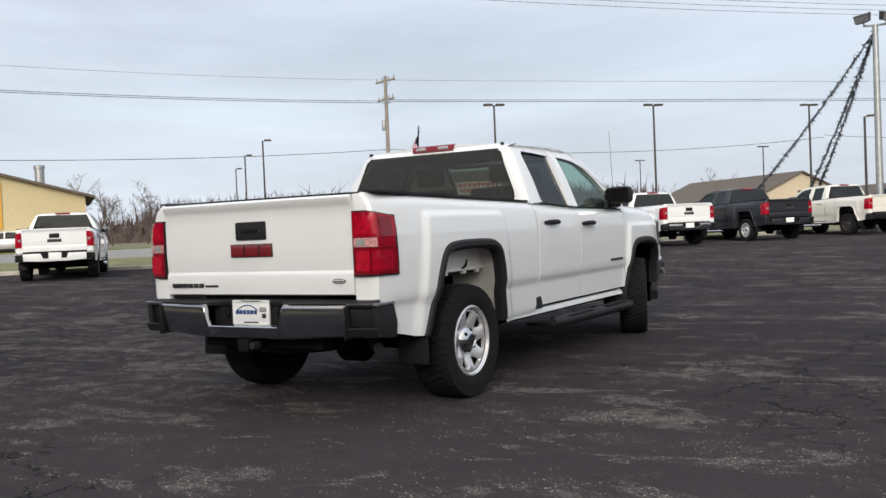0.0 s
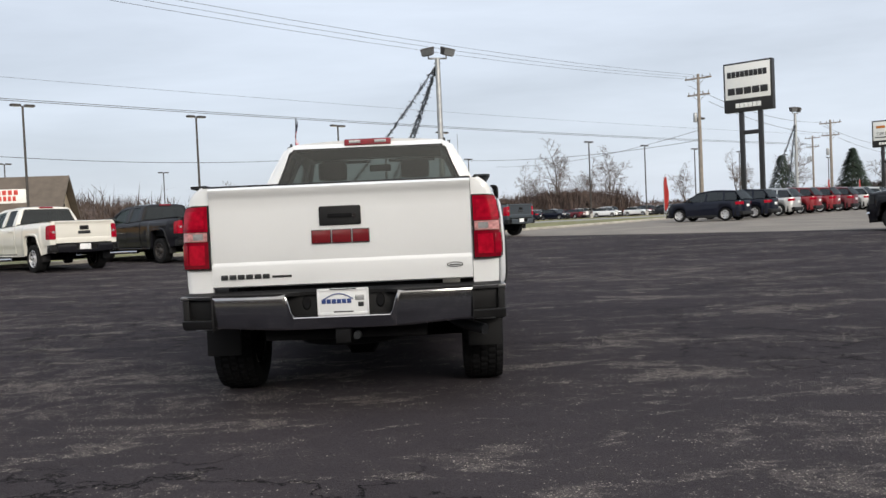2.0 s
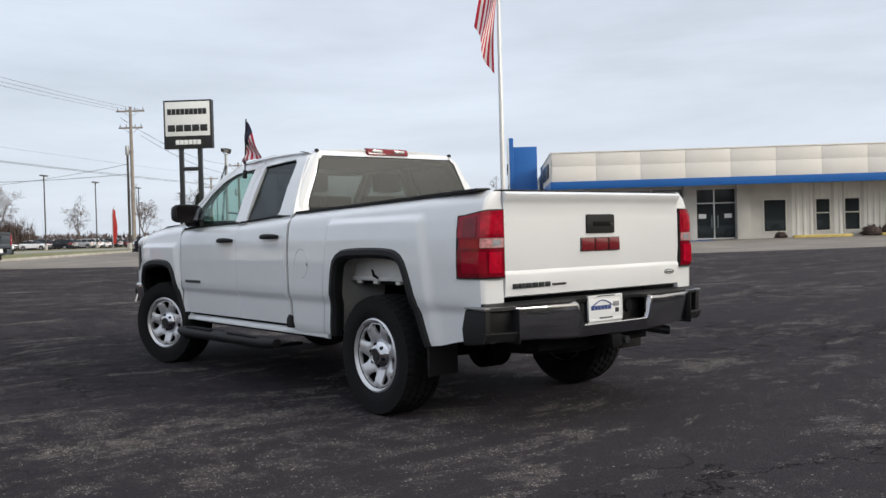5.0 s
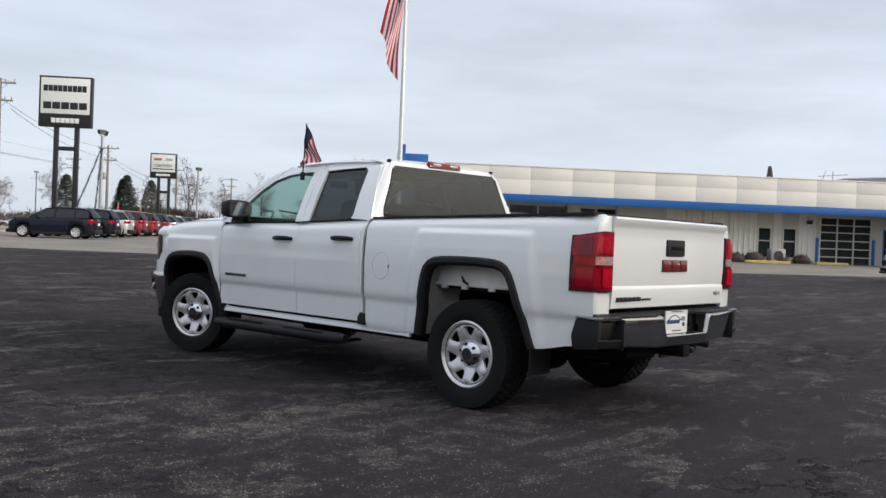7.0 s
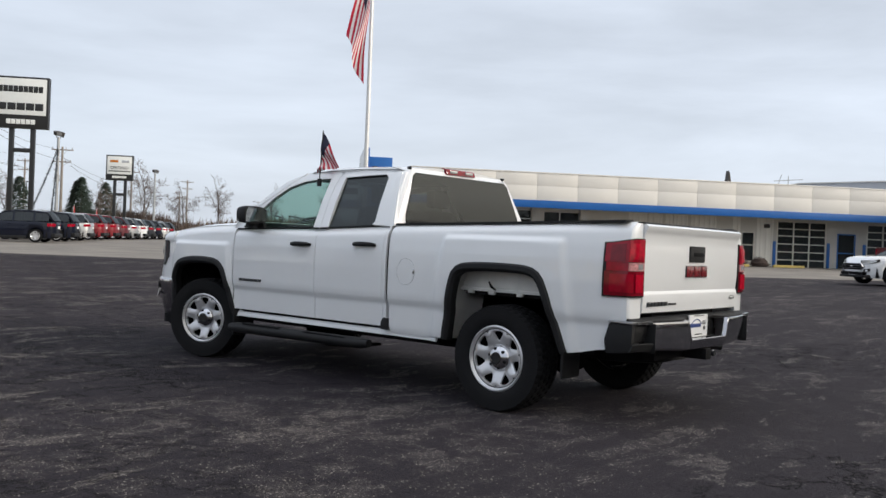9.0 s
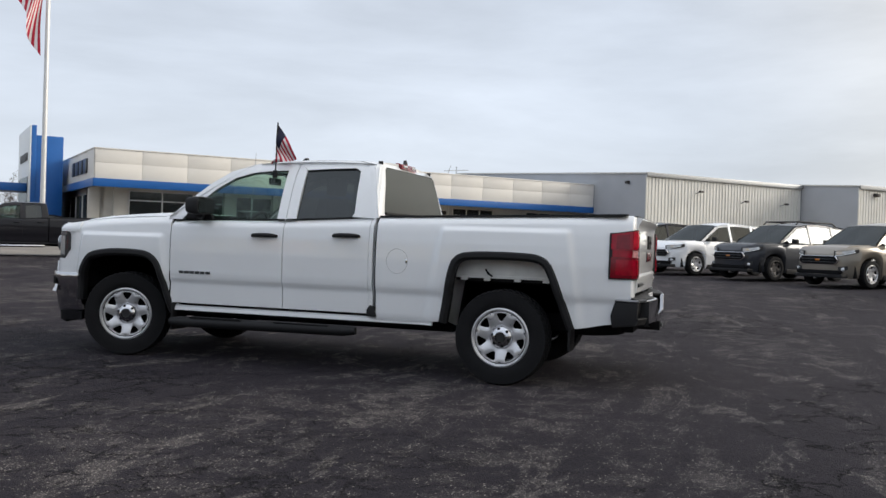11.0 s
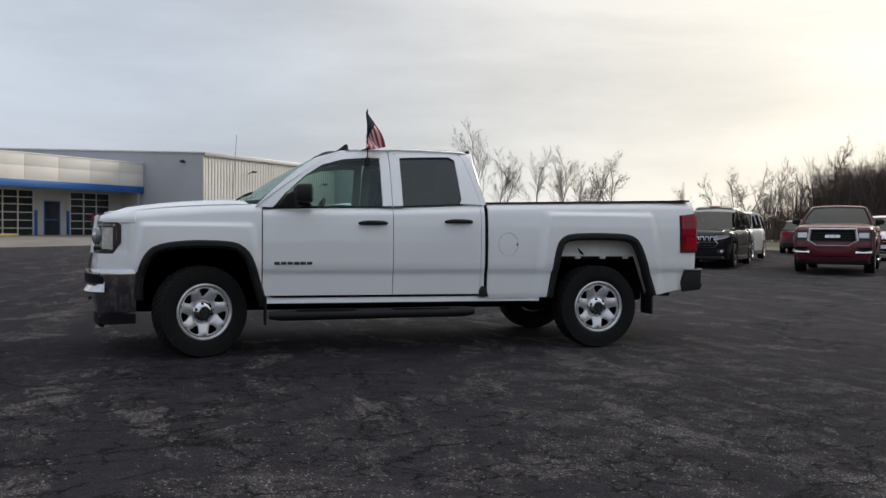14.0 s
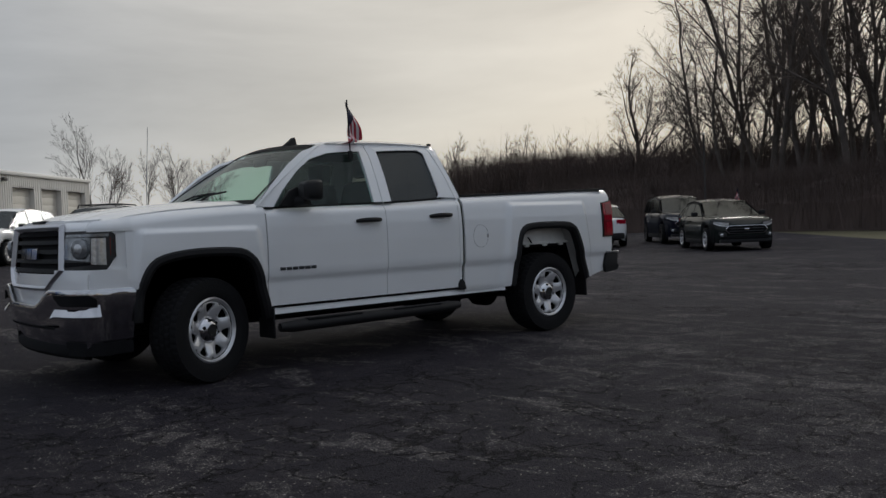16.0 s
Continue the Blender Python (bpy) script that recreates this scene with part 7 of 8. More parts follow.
def gable_house(name, x, y, turn, w, d, wall_h, ridge_h, wall_m, label, sign=None):
    """A plain gabled building: walls, roof, windows and a sign on the roof slope."""
    b = thing(name, pose(x, y, 0.5, 0, 0, turn), label, "building")
    g = [(-d / 2, -0.5), (-d / 2, wall_h), (0, ridge_h), (d / 2, wall_h), (d / 2, -0.5)]
    part("wall_shell", prism(g, -w / 2, w / 2, "x"), wall_m, b, smooth=0)
    o = 0.7
    k = (ridge_h - wall_h) / (d / 2)
    for s in (-1, 1):
        ev = (s * (d / 2 + o), wall_h - k * o)
        part("roof", prism([(0, ridge_h), (0, ridge_h + 0.2), (ev[0], ev[1] + 0.2), (ev[0], ev[1])], -w / 2 - o, w / 2 + o, "x"), ROOFB, b, smooth=0)
    n = max(2, int(w / 5))
    for i in range(n):
        a = -w / 2 + (i + 0.5) * w / n
        wn = part("window", box(a - 0.9, a + 0.9, -d / 2 - 0.03, -d / 2 + 0.05, 1.0, 2.4), GLASS_SHOP, b)
        part("window_frame", join(box(a - 1.0, a + 1.0, -d / 2 - 0.05, -d / 2, 2.4, 2.5), box(a - 1.0, a + 1.0, -d / 2 - 0.05, -d / 2, 0.9, 1.0)), DOORW, wn)
    for s in (-1, 1):
        part("gable_window", box(s * w / 2 - 0.05, s * w / 2 + 0.05, -0.6, 0.6, wall_h - 0.3, wall_h + 0.9), GLASS_SHOP, b)
    return b



# ---- poles, wires, signs ----
def far_z(x, y):
    return rise(x, y) - 0.02


def utility_pole(x, y, top, turn, lean=0.0, label="weathered wooden utility pole with crossarms", low_arm=True):
    p = thing("utility_pole", pose(x, y, far_z(x, y), 0, lean, turn), label, "utility pole", "utility poles")
    part("pole", tube([(0, 0, -0.3), (0, 0, top * 0.5), (0, 0, top)], [0.19, 0.16, 0.12], 10), WOODP, p)
    arms = ((top - 0.45, 1.25), (top - 1.9, 1.05)) if low_arm else ((top - 0.4, 1.3),)
    for z, w in arms:
        a = part("crossarm", box(-w, w, -0.07, 0.07, z, z + 0.13, 0.01), WOODP, p)
        for xx in (-w + 0.12, -0.4, 0.4, w - 0.12):
            part("insulator", moved(lathe([(0.0, 0.26), (0.05, 0.24), (0.03, 0.16), (0.06, 0.12), (0.04, 0.0), (0.0, 0.0)], 8, "z"), pose(xx, 0, z + 0.13)), STEEL, a)
        part("brace", join(tube([(-0.6, 0.05, z), (0, 0.05, z - 0.5)], 0.02, 5), tube([(0.6, 0.05, z), (0, 0.05, z - 0.5)], 0.02, 5)), STEEL, a)
    if low_arm:
        part("transformer", moved(lathe([(0.0, 0.0), (0.16, 0.0), (0.18, 0.05), (0.18, 0.75), (0.14, 0.82), (0.0, 0.85)], 12, "z"), pose(-0.38, 0, top - 4.2)), STEEL, p)
    return p


UP0, UPN, UP1, UP2, UP3, UP4, UPS = (-57.4, 10.4), (62.0, 143.5), (-35.8, 53.1), (23.4, 73.3), (47.0, 101.5), (75.0, 133.0), (-38.6, 8.0)
for (x, y), h, tn in ((UP1, 12.6, -20), (UP2, 12.5, -42), (UP3, 10.6, -42), (UP4, 11.0, -42), ((104.0, 160.0), 12.0, -42), ((132.0, 205.0), 12.0, -42), (UPN, 12.0, -42)):
    utility_pole(x, y, h, tn)


def wire(a, b, sag=0.8, r=0.011, n=14):
    a, b = Vector(a), Vector(b)
    pts = [a.lerp(b, k / n) - Vector((0, 0, sag * 4 * (k / n) * (1 - k / n))) for k in range(n + 1)]
    return tagged(part("overhead_cable", tube(pts, r, 4, ends=False), WIREM), "thin dark overhead cable between poles", "cable", "overhead cables")


def run(p, q, z1, z2, sag, off=0.0, r=0.016):
    d = Vector((q[0] - p[0], q[1] - p[1], 0)).normalized()
    s = Vector((-d.y, d.x, 0)) * off
    wire((p[0] + s.x, p[1] + s.y, z1), (q[0] + s.x, q[1] + s.y, z2), sag, r)


for p, q in ((UP0, UP1), (UP1, UPN)):
    run(p, q, 12.9, 12.9, 0.5, 0.0, 0.012)
    run(p, q, 11.5, 11.4, 0.45, 0.9, 0.026)
    run(p, q, 11.1, 11.0, 0.45, -0.9, 0.026)
run(UP0, UP1, 7.0, 7.5, 0.7, 0.2, 0.030)
run(UP1, (-9.0, 88.5), 7.5, 8.4, 0.8, 0.0, 0.030)
for off in (-1.0, 0.0, 1.0):
    run(UPS, UP2, 13.6, 12.8, 1.4, off, 0.013)
for p, q, z in ((UP2, UP3, 12.2), (UP3, UP4, 10.6)):
    run(p, q, z, z - 1.2, 0.9, 0.9, 0.02)
    run(p, q, z - 1.6, z - 2.6, 0.9, -0.9, 0.02)
run(UP2, (-9.0, 88.5), 7.3, 8.6, 1.2, 0, 0.025)
run(UP2, (8.0, 120.0), 8.2, 8.4, 0.9, 0, 0.02)


def lot_lamp(x, y, top, heads=2, turn=48.0, label="tall bronze car-park lamp", r=0.10):
    p = thing("lot_lamp", pose(x, y, far_z(x, y), 0, 0, turn), label, "street lamp", "car-park lamps")
    part("pole", tube([(0, 0, -0.2), (0, 0, top)], [r * 1.15, r * 0.85], 8), LAMPH, p)
    part("base", lathe([(r * 2.4, -0.1), (r * 2.4, 0.6), (r * 2.2, 0.68), (0.0, 0.70)], 12, "z"), CONC, p)
    for s in ((-1, 1) if heads == 2 else (1,)):
        h = part("lamp_head", box(s * 0.55 - 0.38, s * 0.55 + 0.38, -0.22, 0.22, top - 0.05, top + 0.13, 0.05), LAMPH, p)
        part("lens", box(s * 0.55 - 0.30, s * 0.55 + 0.30, -0.16, 0.16, top - 0.07, top - 0.052), CLEARLENS, h)
        part("arm", tube([(0, 0, top - 0.1), (s * 0.25, 0, top + 0.02)], 0.04, 6), LAMPH, p)


for v, hd in ((26.3, 2), (41.9, 2), (59.0, 2), (75.4, 2), (107.0, 2), (123.0, 2), (140.0, 2), (158.0, 2), (180.0, 2), (205.0, 2)):
    x, y = lot(-67.0, v)
    lot_lamp(x, y, 11.0, hd)
for x, y in ((-64.0, 70.0), (-78.0, 82.0), (-95.0, 98.0), (-60.0, 118.0), (-48.0, 150.0), (-25.0, 140.0), (5.0, 150.0)):
    lot_lamp(x, y, 11.0, 1 if x < -60 else 2)
lot_lamp(-5.4, 88.4, 9.4, 1, 0, "slim grey pole with a side lamp", 0.12)
lot_lamp(24.5, 77.5, 9.0, 1, 48, "short wooden pole with a small lamp", 0.12)
post = thing("metal_post", pose(11.5, -21.7, far_z(11.5, -21.7)), "thin pale steel post at the edge of the lot", "post")
part("pole", tube([(0, 0, -0.2), (0, 0, 3.9)], [0.038, 0.03], 8), LAMPH, post)
part("cap", lathe([(0.0, 3.96), (0.04, 3.93), (0.05, 3.88), (0.0, 3.86)], 8, "z"), STEEL, post)


def floodlight_pole(x, y, top, label, yaw=0.0):
    p = thing("floodlight_pole", pose(x, y, far_z(x, y), 0, 0, yaw), label, "floodlight")
    part("pole", tube([(0, 0, -0.2), (0, 0, top)], [0.15, 0.11], 12), STEEL, p)
    part("crossbar", tube([(-0.42, 0, top), (0.42, 0, top)], 0.04, 8), STEEL, p)
    for s in (-1, 1):
        f_ = part("floodlight", moved(prism([(-0.22, 0.0), (0.22, 0.0), (0.30, 0.34), (-0.30, 0.34)], -0.18, 0.18, "y", 0.03), pose(s * 0.40, -0.05, top + 0.12, 18, s * 6, s * 25)), LAMPH, p)
        part("lamp_glass", moved(box(-0.26, 0.26, -0.205, -0.185, 0.04, 0.30), pose(s * 0.40, -0.05, top + 0.12, 18, s * 6, s * 25)), LAMPGLASS, f_)
        part("yoke", tube([(s * 0.40, 0, top), (s * 0.40, -0.02, top + 0.14)], 0.03, 6), STEEL, f_)
    return p


FLOOD = (0.58, 33.7, 8.05)
floodlight_pole(FLOOD[0], FLOOD[1], FLOOD[2], "grey steel pole with two floodlights and tinsel streamers", 10)
xs, ys_ = lot(-23.6, 71.0)
floodlight_pole(xs, ys_, 8.2, "distant grey pole with floodlights", 40)
xs, ys_ = lot(-23.0, 112.0)
floodlight_pole(xs, ys_, 8.2, "far grey pole with two floodlights", 40)


def streamer(a, b, seed):
    """A line of hanging tinsel tufts from a pole to the ground."""
    rnd = random.Random(seed)
    a, b = Vector(a), Vector(b)
    n = 150
    pts = [a.lerp(b, k / n) - Vector((0, 0, 0.35 * 4 * (k / n) * (1 - k / n))) for k in range(n + 1)]
    bm = tube(pts[::6], 0.012, 4)
    for p in pts:
        for _ in range(7):
            d = Vector((rnd.gauss(0, 0.8), rnd.gauss(0, 0.8), rnd.gauss(-0.8, 0.8))).normalized() * rnd.uniform(0.09, 0.22)
            s = Vector((rnd.gauss(0, 1), rnd.gauss(0, 1), rnd.gauss(0, 1))).normalized() * 0.032
            bm.faces.new([bm.verts.new(p - s), bm.verts.new(p + s), bm.verts.new(p + d)])
    return tagged(part("tinsel_streamer", bm, TINSEL, smooth=0), "dark glittering tinsel streamer tied to the pole", "streamer", "tinsel streamers", kind="stuff")


for k, e in enumerate(((-6.1, 35.6, 0.5), (-3.1, 35.3, 0.5), (-2.7, 35.5, 0.5))):
    streamer((FLOOD[0], FLOOD[1], FLOOD[2] + 0.15), e, k)
for k, (du, dv) in enumerate(((-1.5, -4.5), (1.0, -5.5))):
    x0, y0_ = lot(-23.6, 71.0)
    x1, y1_ = lot(-23.6 + du, 71.0 + dv)
    streamer((x0, y0_, 8.0), (x1, y1_, 0.7), 10 + k)


def pylon_sign(u, v, w, zb, zt, dark, label, rows):
    """A sign box on two steel legs; names are drawn as rows of plain blocks."""
    x, y = lot(u, v)
    p = thing("pylon_sign", pose(x, y, far_z(x, y), 0, 0, -42), label, "sign", "pylon signs")
    for a in (-w * 0.17, w * 0.22):
        part("leg", box(a - 0.16, a + 0.16, -0.16, 0.16, -0.2, zb, 0.02), SIGN_K, p)
    part("cross_beam", box(-w * 0.17, w * 0.22, -0.14, 0.14, zb - 1.75, zb - 1.45, 0.02), SIGN_K, p)
    part("cabinet", box(-w / 2, w / 2, -0.28, 0.28, zb, zt, 0.04), SIGN_K, p)
    part("sign_face", box(-w / 2 + 0.14, w / 2 - 0.14, -0.30, -0.275, zb + dark, zt - 0.14, 0.008), SIGN_W, p)
    for z, h, x0, x1, n, mt in rows:
        gap = (x1 - x0) / n
        for k in range(n):
            part("letter_block", box(x0 + gap * k + gap * 0.05, x0 + gap * (k + 1) - gap * 0.05, -0.315, -0.295, z, z + h, 0.01), mt, p)
    return p


pylon_sign(-24.1, 63.2, 3.85, 7.95, 11.75, 0.98, "tall black-legged dealer sign with white panel", [(10.60, 0.46, -1.62, 1.55, 9, SIGN_K), (9.28, 0.52, -1.62, 1.62, 5, SIGN_K), (8.25, 0.36, -1.0, 1.05, 6, SIGN_W)])
small_sign = pylon_sign(-25.0, 101.0, 3.0, 6.5, 9.4, 0.72, "smaller certified-cars sign on black legs", [(8.55, 0.28, -1.1, -0.1, 1, AMBER), (8.55, 0.28, 0.2, 1.1, 1, CLEARLENS), (7.50, 0.12, -1.2, 1.2, 10, SIGN_K), (6.75, 0.26, -0.8, 0.8, 6, SIGN_W)])


word = bpy.data.curves.new("lettering", "FONT")
word.body, word.size, word.extrude, word.align_x = "CERTIFIED", 0.44, 0.008, "CENTER"
word.materials.append(SIGN_K)
letters = new("lettering", word)
letters.parent = small_sign
letters.matrix_basis = pose(0.0, -0.31, 7.80, 90, 0, 0)


# ---- flags ----
def cloth(parent, h, low, high, fold, drop, seed, gather=0.12, cols=26, rows_n=26):
    """A striped flag with a dark canton; it hangs from its upper hoist corner in folds."""
    P = []
    for j in range(rows_n + 1):
        r = []
        for i in range(cols + 1):
            s, t = i / cols, j / rows_n
            x = s * (low + (high - low) * (1 - t)) + fold * 0.5 * math.sin(t * 7 + s * 3 + seed) * s
            y = fold * math.sin(s * 5 + t * 8.0 + seed) * (0.25 + 0.75 * s)
            z = -h * t * (1 - gather * s) - drop * s ** 1.1
            r.append((x, y, z))
        P.append(r)
    for k in range(13):
        j0, j1 = k * 2, k * 2 + 2
        i0 = int(cols * 0.40) if k < 7 else 0
        bm = sheet([row[i0:] for row in P[j0:j1 + 1]])
        part("stripe", bm, FLAG_R if k % 2 == 0 else FLAG_W, parent)
    i1 = int(cols * 0.40)
    part("canton", sheet([row[:i1 + 1] for row in P[0:15]]), FLAG_B, parent)


def window_flag(m, label):
    f_ = thing("window_flag", m, label, "flag", "small window flags")
    part("staff", tube([(0, 0, -0.02), (0.0, 0.0, 0.47)], 0.006, 6), PLASTIC, f_)
    part("clip", box(-0.012, 0.012, -0.02, 0.02, -0.04, 0.03, 0.004), PLASTIC, f_)
    h = new("cloth")
    h.parent = f_
    h.matrix_basis = pose(0, 0.010, 0.460, 0, 0, -72)
    cloth(h, 0.35, -0.03, 0.215, 0.036, 0.32, 1.3, gather=0.85)
    return f_


window_flag(pose(-0.792, 2.205, 1.735, 0, 3, 0), "small American flag clipped to the truck's door window")

fx, fy = 28.2, 30.8
pole = thing("flagpole", pose(fx, fy, far_z(fx, fy)), "tall white flagpole on a round concrete base", "flagpole")
part("base", lathe([(0.80, -0.2), (0.80, 0.90), (0.76, 0.98), (0.0, 0.98)], 28, "z"), CONC, pole)
part("pole", tube([(0, 0, 0.9), (0, 0, 8), (0, 0, 19.0)], [0.13, 0.115, 0.06], 14), ALU, pole)
part("collar", lathe([(0.24, 0.97), (0.24, 1.02), (0.16, 1.08), (0.0, 1.08)], 16, "z"), ALU, pole)
part("finial", lathe([(0.0, 19.3), (0.10, 19.2), (0.13, 19.1), (0.10, 19.0), (0.0, 18.95)], 12, "z"), AMBER, pole)
part("halyard", tube([(0.16, 0, 1.6), (0.14, 0, 18.8)], 0.012, 4), PLATE_W, pole)
bigflag = thing("large_flag", pose(fx - 0.1, fy + 0.05, 16.6, 0, 0, 138), "large American flag hanging in folds from the pole", "flag")
cloth(bigflag, 3.0, 0.30, 1.25, 0.26, 4.3, 0.4)


# ---- trees ----
REACH = (0.0, 0.40, 0.19, 0.095, 0.05, 0.03)      # limb length at each branching, as a share of the height


def grow(bm_t, bm_c, rnd, p, d, length, r, level, top_level, spread, fine, h):
    """One limb that wanders upwards, and the finer limbs that leave it along its length."""
    n = (7, 5, 3, 2, 1, 1)[level]
    pts, rad = [p], [r]
    q, way = p.copy(), d.copy()
    turn = Vector((rnd.gauss(0, 0.05), rnd.gauss(0, 0.05), 0.04))
    for k in range(n):
        if rnd.random() < 0.35:
            turn = Vector((rnd.gauss(0, 0.09), rnd.gauss(0, 0.09), 0.05))
        way = (way + turn + Vector((rnd.gauss(0, 0.07), rnd.gauss(0, 0.07), rnd.gauss(0.0, 0.05)))).normalized()
        q = q + way * length / n
        pts.append(q.copy())
        rad.append(r * (1 - (0.62 if level else 0.5) * (k + 1) / n))
    limb(bm_t if level < 2 else bm_c, pts, rad, 7 if level == 0 else (5 if level < 2 else 3))
    if level >= top_level:
        return
    kids = (6 if length < h else 11, 6, 5, 4, 3)[level]
    for k in range(kids):
        low = (0.42 if length < h else 0.30) if level == 0 else 0.22
        t = low + (1 - low) * (k + rnd.random()) / kids
        i = min(n - 1, int(t * n))
        b = pts[i].lerp(pts[i + 1], t * n - i)
        along = (pts[i + 1] - pts[i]).normalized()
        side = along.orthogonal().normalized()
        side.rotate(Matrix.Rotation(rnd.uniform(0, 2 * math.pi), 3, along))
        ang = spread * rnd.uniform(0.65, 1.25) * (1.0 if level == 0 else 1.25)
        w = (along * math.cos(ang) + side * math.sin(ang)).normalized()
        grow(bm_t, bm_c, rnd, b, w, h * REACH[level + 1] * rnd.uniform(0.6, 1.15) * (1.15 - 0.45 * t), max(fine, rad[i] * rnd.uniform(0.40, 0.62)), level + 1, top_level, spread, fine, h)
    if level < 2:
        grow(bm_t, bm_c, rnd, pts[-1], way, h * REACH[level + 1] * (0.95 if level == 0 else 0.8), rad[-1], level + 1, top_level, spread, fine, h)


def limb(store, pts, rad, seg):
    """Adds a tapered stick to lists of corners and faces."""
    vs, fs = store
    side = (pts[1] - pts[0]).orthogonal().normalized()
    base = len(vs)
    for i, p in enumerate(pts):
        d = (pts[min(i + 1, len(pts) - 1)] - pts[max(i - 1, 0)]).normalized()
        side = (side - d * side.dot(d)).normalized()
        up = d.cross(side)
        for k in range(seg):
            a = 2 * math.pi * k / seg
            vs.append(tuple(p + (side * math.cos(a) + up * math.sin(a)) * rad[i]))
    for i in range(len(pts) - 1):
        for k in range(seg):
            j = (k + 1) % seg
            fs.append((base + i * seg + k, base + i * seg + j, base + (i + 1) * seg + j, base + (i + 1) * seg + k))


def bare_tree(seed, h, levels=4, spread=0.55, r=0.16, stems=1, label="bare winter tree with fine twigs", fine=0.006, lean=0.12, trunk=0.55, limbs=1.0):
    rnd = random.Random(seed)
    bt, bc = ([], []), ([], [])
    for s in range(stems):
        d = Vector((rnd.gauss(0, lean), rnd.gauss(0, lean), 1)).normalized()
        grow(bt, bc, rnd, Vector((rnd.gauss(0, 0.25) * (stems > 1), rnd.gauss(0, 0.25) * (stems > 1), -0.3)), d, h * trunk * rnd.uniform(0.92, 1.08), r, 0, levels, spread, fine, h * limbs)
    t = thing("tree", pose(0, 0, 0), label, "tree")
    part("trunk", bt, BARK, t)
    part("crown", bc, TWIG, t, kind="stuff")
    return t


def stand(proto, places, group, seed):
    rnd = random.Random(seed)
    first = True
    for x, y, s in places:
        m = pose(x, y, far_z(x, y), rnd.uniform(-3, 3), rnd.uniform(-3, 3), rnd.uniform(0, 360)) @ Matrix.Scale(s, 4)
        if first:
            proto.matrix_basis = m
            tagged(proto, group=group)
            first = False
        else:
            c = copy_thing(proto, Matrix.Identity(4))
            c.matrix_basis = m
            tagged(c, group=group)


def toward(x0, y0, az, d):
    return x0 + d * math.cos(radians(az)), y0 + d * math.sin(radians(az))


CX, CY = -8.0, 4.5
rw = random.Random(11)
wood = [[], [], [], []]
for k in range(36):
    az, d = rw.uniform(-84, -54), rw.uniform(47, 78)
    if az > -56 and d < 44:
        d += 14
    x, y = toward(CX, CY, az, d)
    wood[k % 4].append((x, y, rw.uniform(0.7, 1.2) * (0.62 if az > -58 else 1.0)))
for k in range(9):
    x, y = toward(CX, CY, rw.uniform(-86, -66), rw.uniform(44, 64))
    wood[k % 4].append((x, y, rw.uniform(0.8, 1.2)))
for k, (az, d, sc) in enumerate(((-55.6, 56.0, 0.80), (-57.0, 60.0, 0.95), (-58.2, 53.0, 0.85))):
    wood[k].append((*toward(CX, CY, az, d), sc))
for k in range(20):
    az = rw.uniform(-63.5, -55.5) if k < 16 else rw.uniform(-71, -63)
    x, y = toward(CX, CY, az, rw.uniform(47, 76))
    wood[k % 4].append((x, y, rw.uniform(0.85, 1.25) * (0.75 if az > -58.5 else 1.0)))
for k in range(4):
    stand(bare_tree(20 + k, 19.0, 4, 0.62, 0.165, 1, "tall bare woodland tree with crowded twigs", 0.008, 0.09, 0.80, 0.62), wood[k], "bare woodland trees", 30 + k)
# a broad single tree before the woods
stand(bare_tree(47, 13.0, 5, 0.52, 0.30, 1, "broad bare tree with a rounded twiggy crown", 0.010, 0.02), [(*toward(-7.7, 6.0, -51.7, 70.0), 0.96)], "edge trees", 1)
# slim trees behind the sheds
slim = [(92, -27.5, 1.0), (97, -31, 0.8), (101, -37, 0.85), (104, -42, 0.9), (112, -48, 0.72), (120, -52, 0.7), (127, -57, 1.05), (131, -62, 0.95), (118, -70, 0.6), (112, -78, 0.55), (104, -84, 0.6)]
stand(bare_tree(51, 14.0, 4, 0.38, 0.13, 1, "slim bare tree with upright branches", 0.010, 0.08, 0.60, 0.82), slim[::2], "slim trees behind the sheds", 5)
stand(bare_tree(52, 13.0, 4, 0.35, 0.11, 2, "slim twin-stemmed bare tree", 0.010, 0.10, 0.60, 0.80), slim[1::2], "slim trees behind the sheds", 6)
bank = [(toward(-8, 4.5, a, d)[0], toward(-8, 4.5, a, d)[1], s) for a, d, s in ((-40, 72, 0.62), (-44, 66, 0.75), (-34, 78, 0.62), (-47.5, 64, 0.7), (-37, 74, 0.55), (-42, 80, 0.8), (-45, 76, 0.62))]
stand(bare_tree(53, 9.5, 4, 0.62, 0.12, 2, "scrubby bare tree on the bank", 0.010), bank, "scrubby trees", 7)
saplings = [(*toward(CX, CY, a, d), s) for a, d, s in ((-34.5, 74, 0.8), (-36.0, 72, 0.95), (-37.2, 76, 0.75), (-38.6, 70, 1.1), (-40.0, 73, 0.9), (-41.0, 69, 1.0), (-30.5, 80, 0.7), (-32.5, 78, 0.8))]
stand(bare_tree(54, 6.5, 3, 0.45, 0.05, 1, "thin bare sapling in the scrub", 0.010, 0.10, 0.80, 0.55), saplings, "saplings", 11)
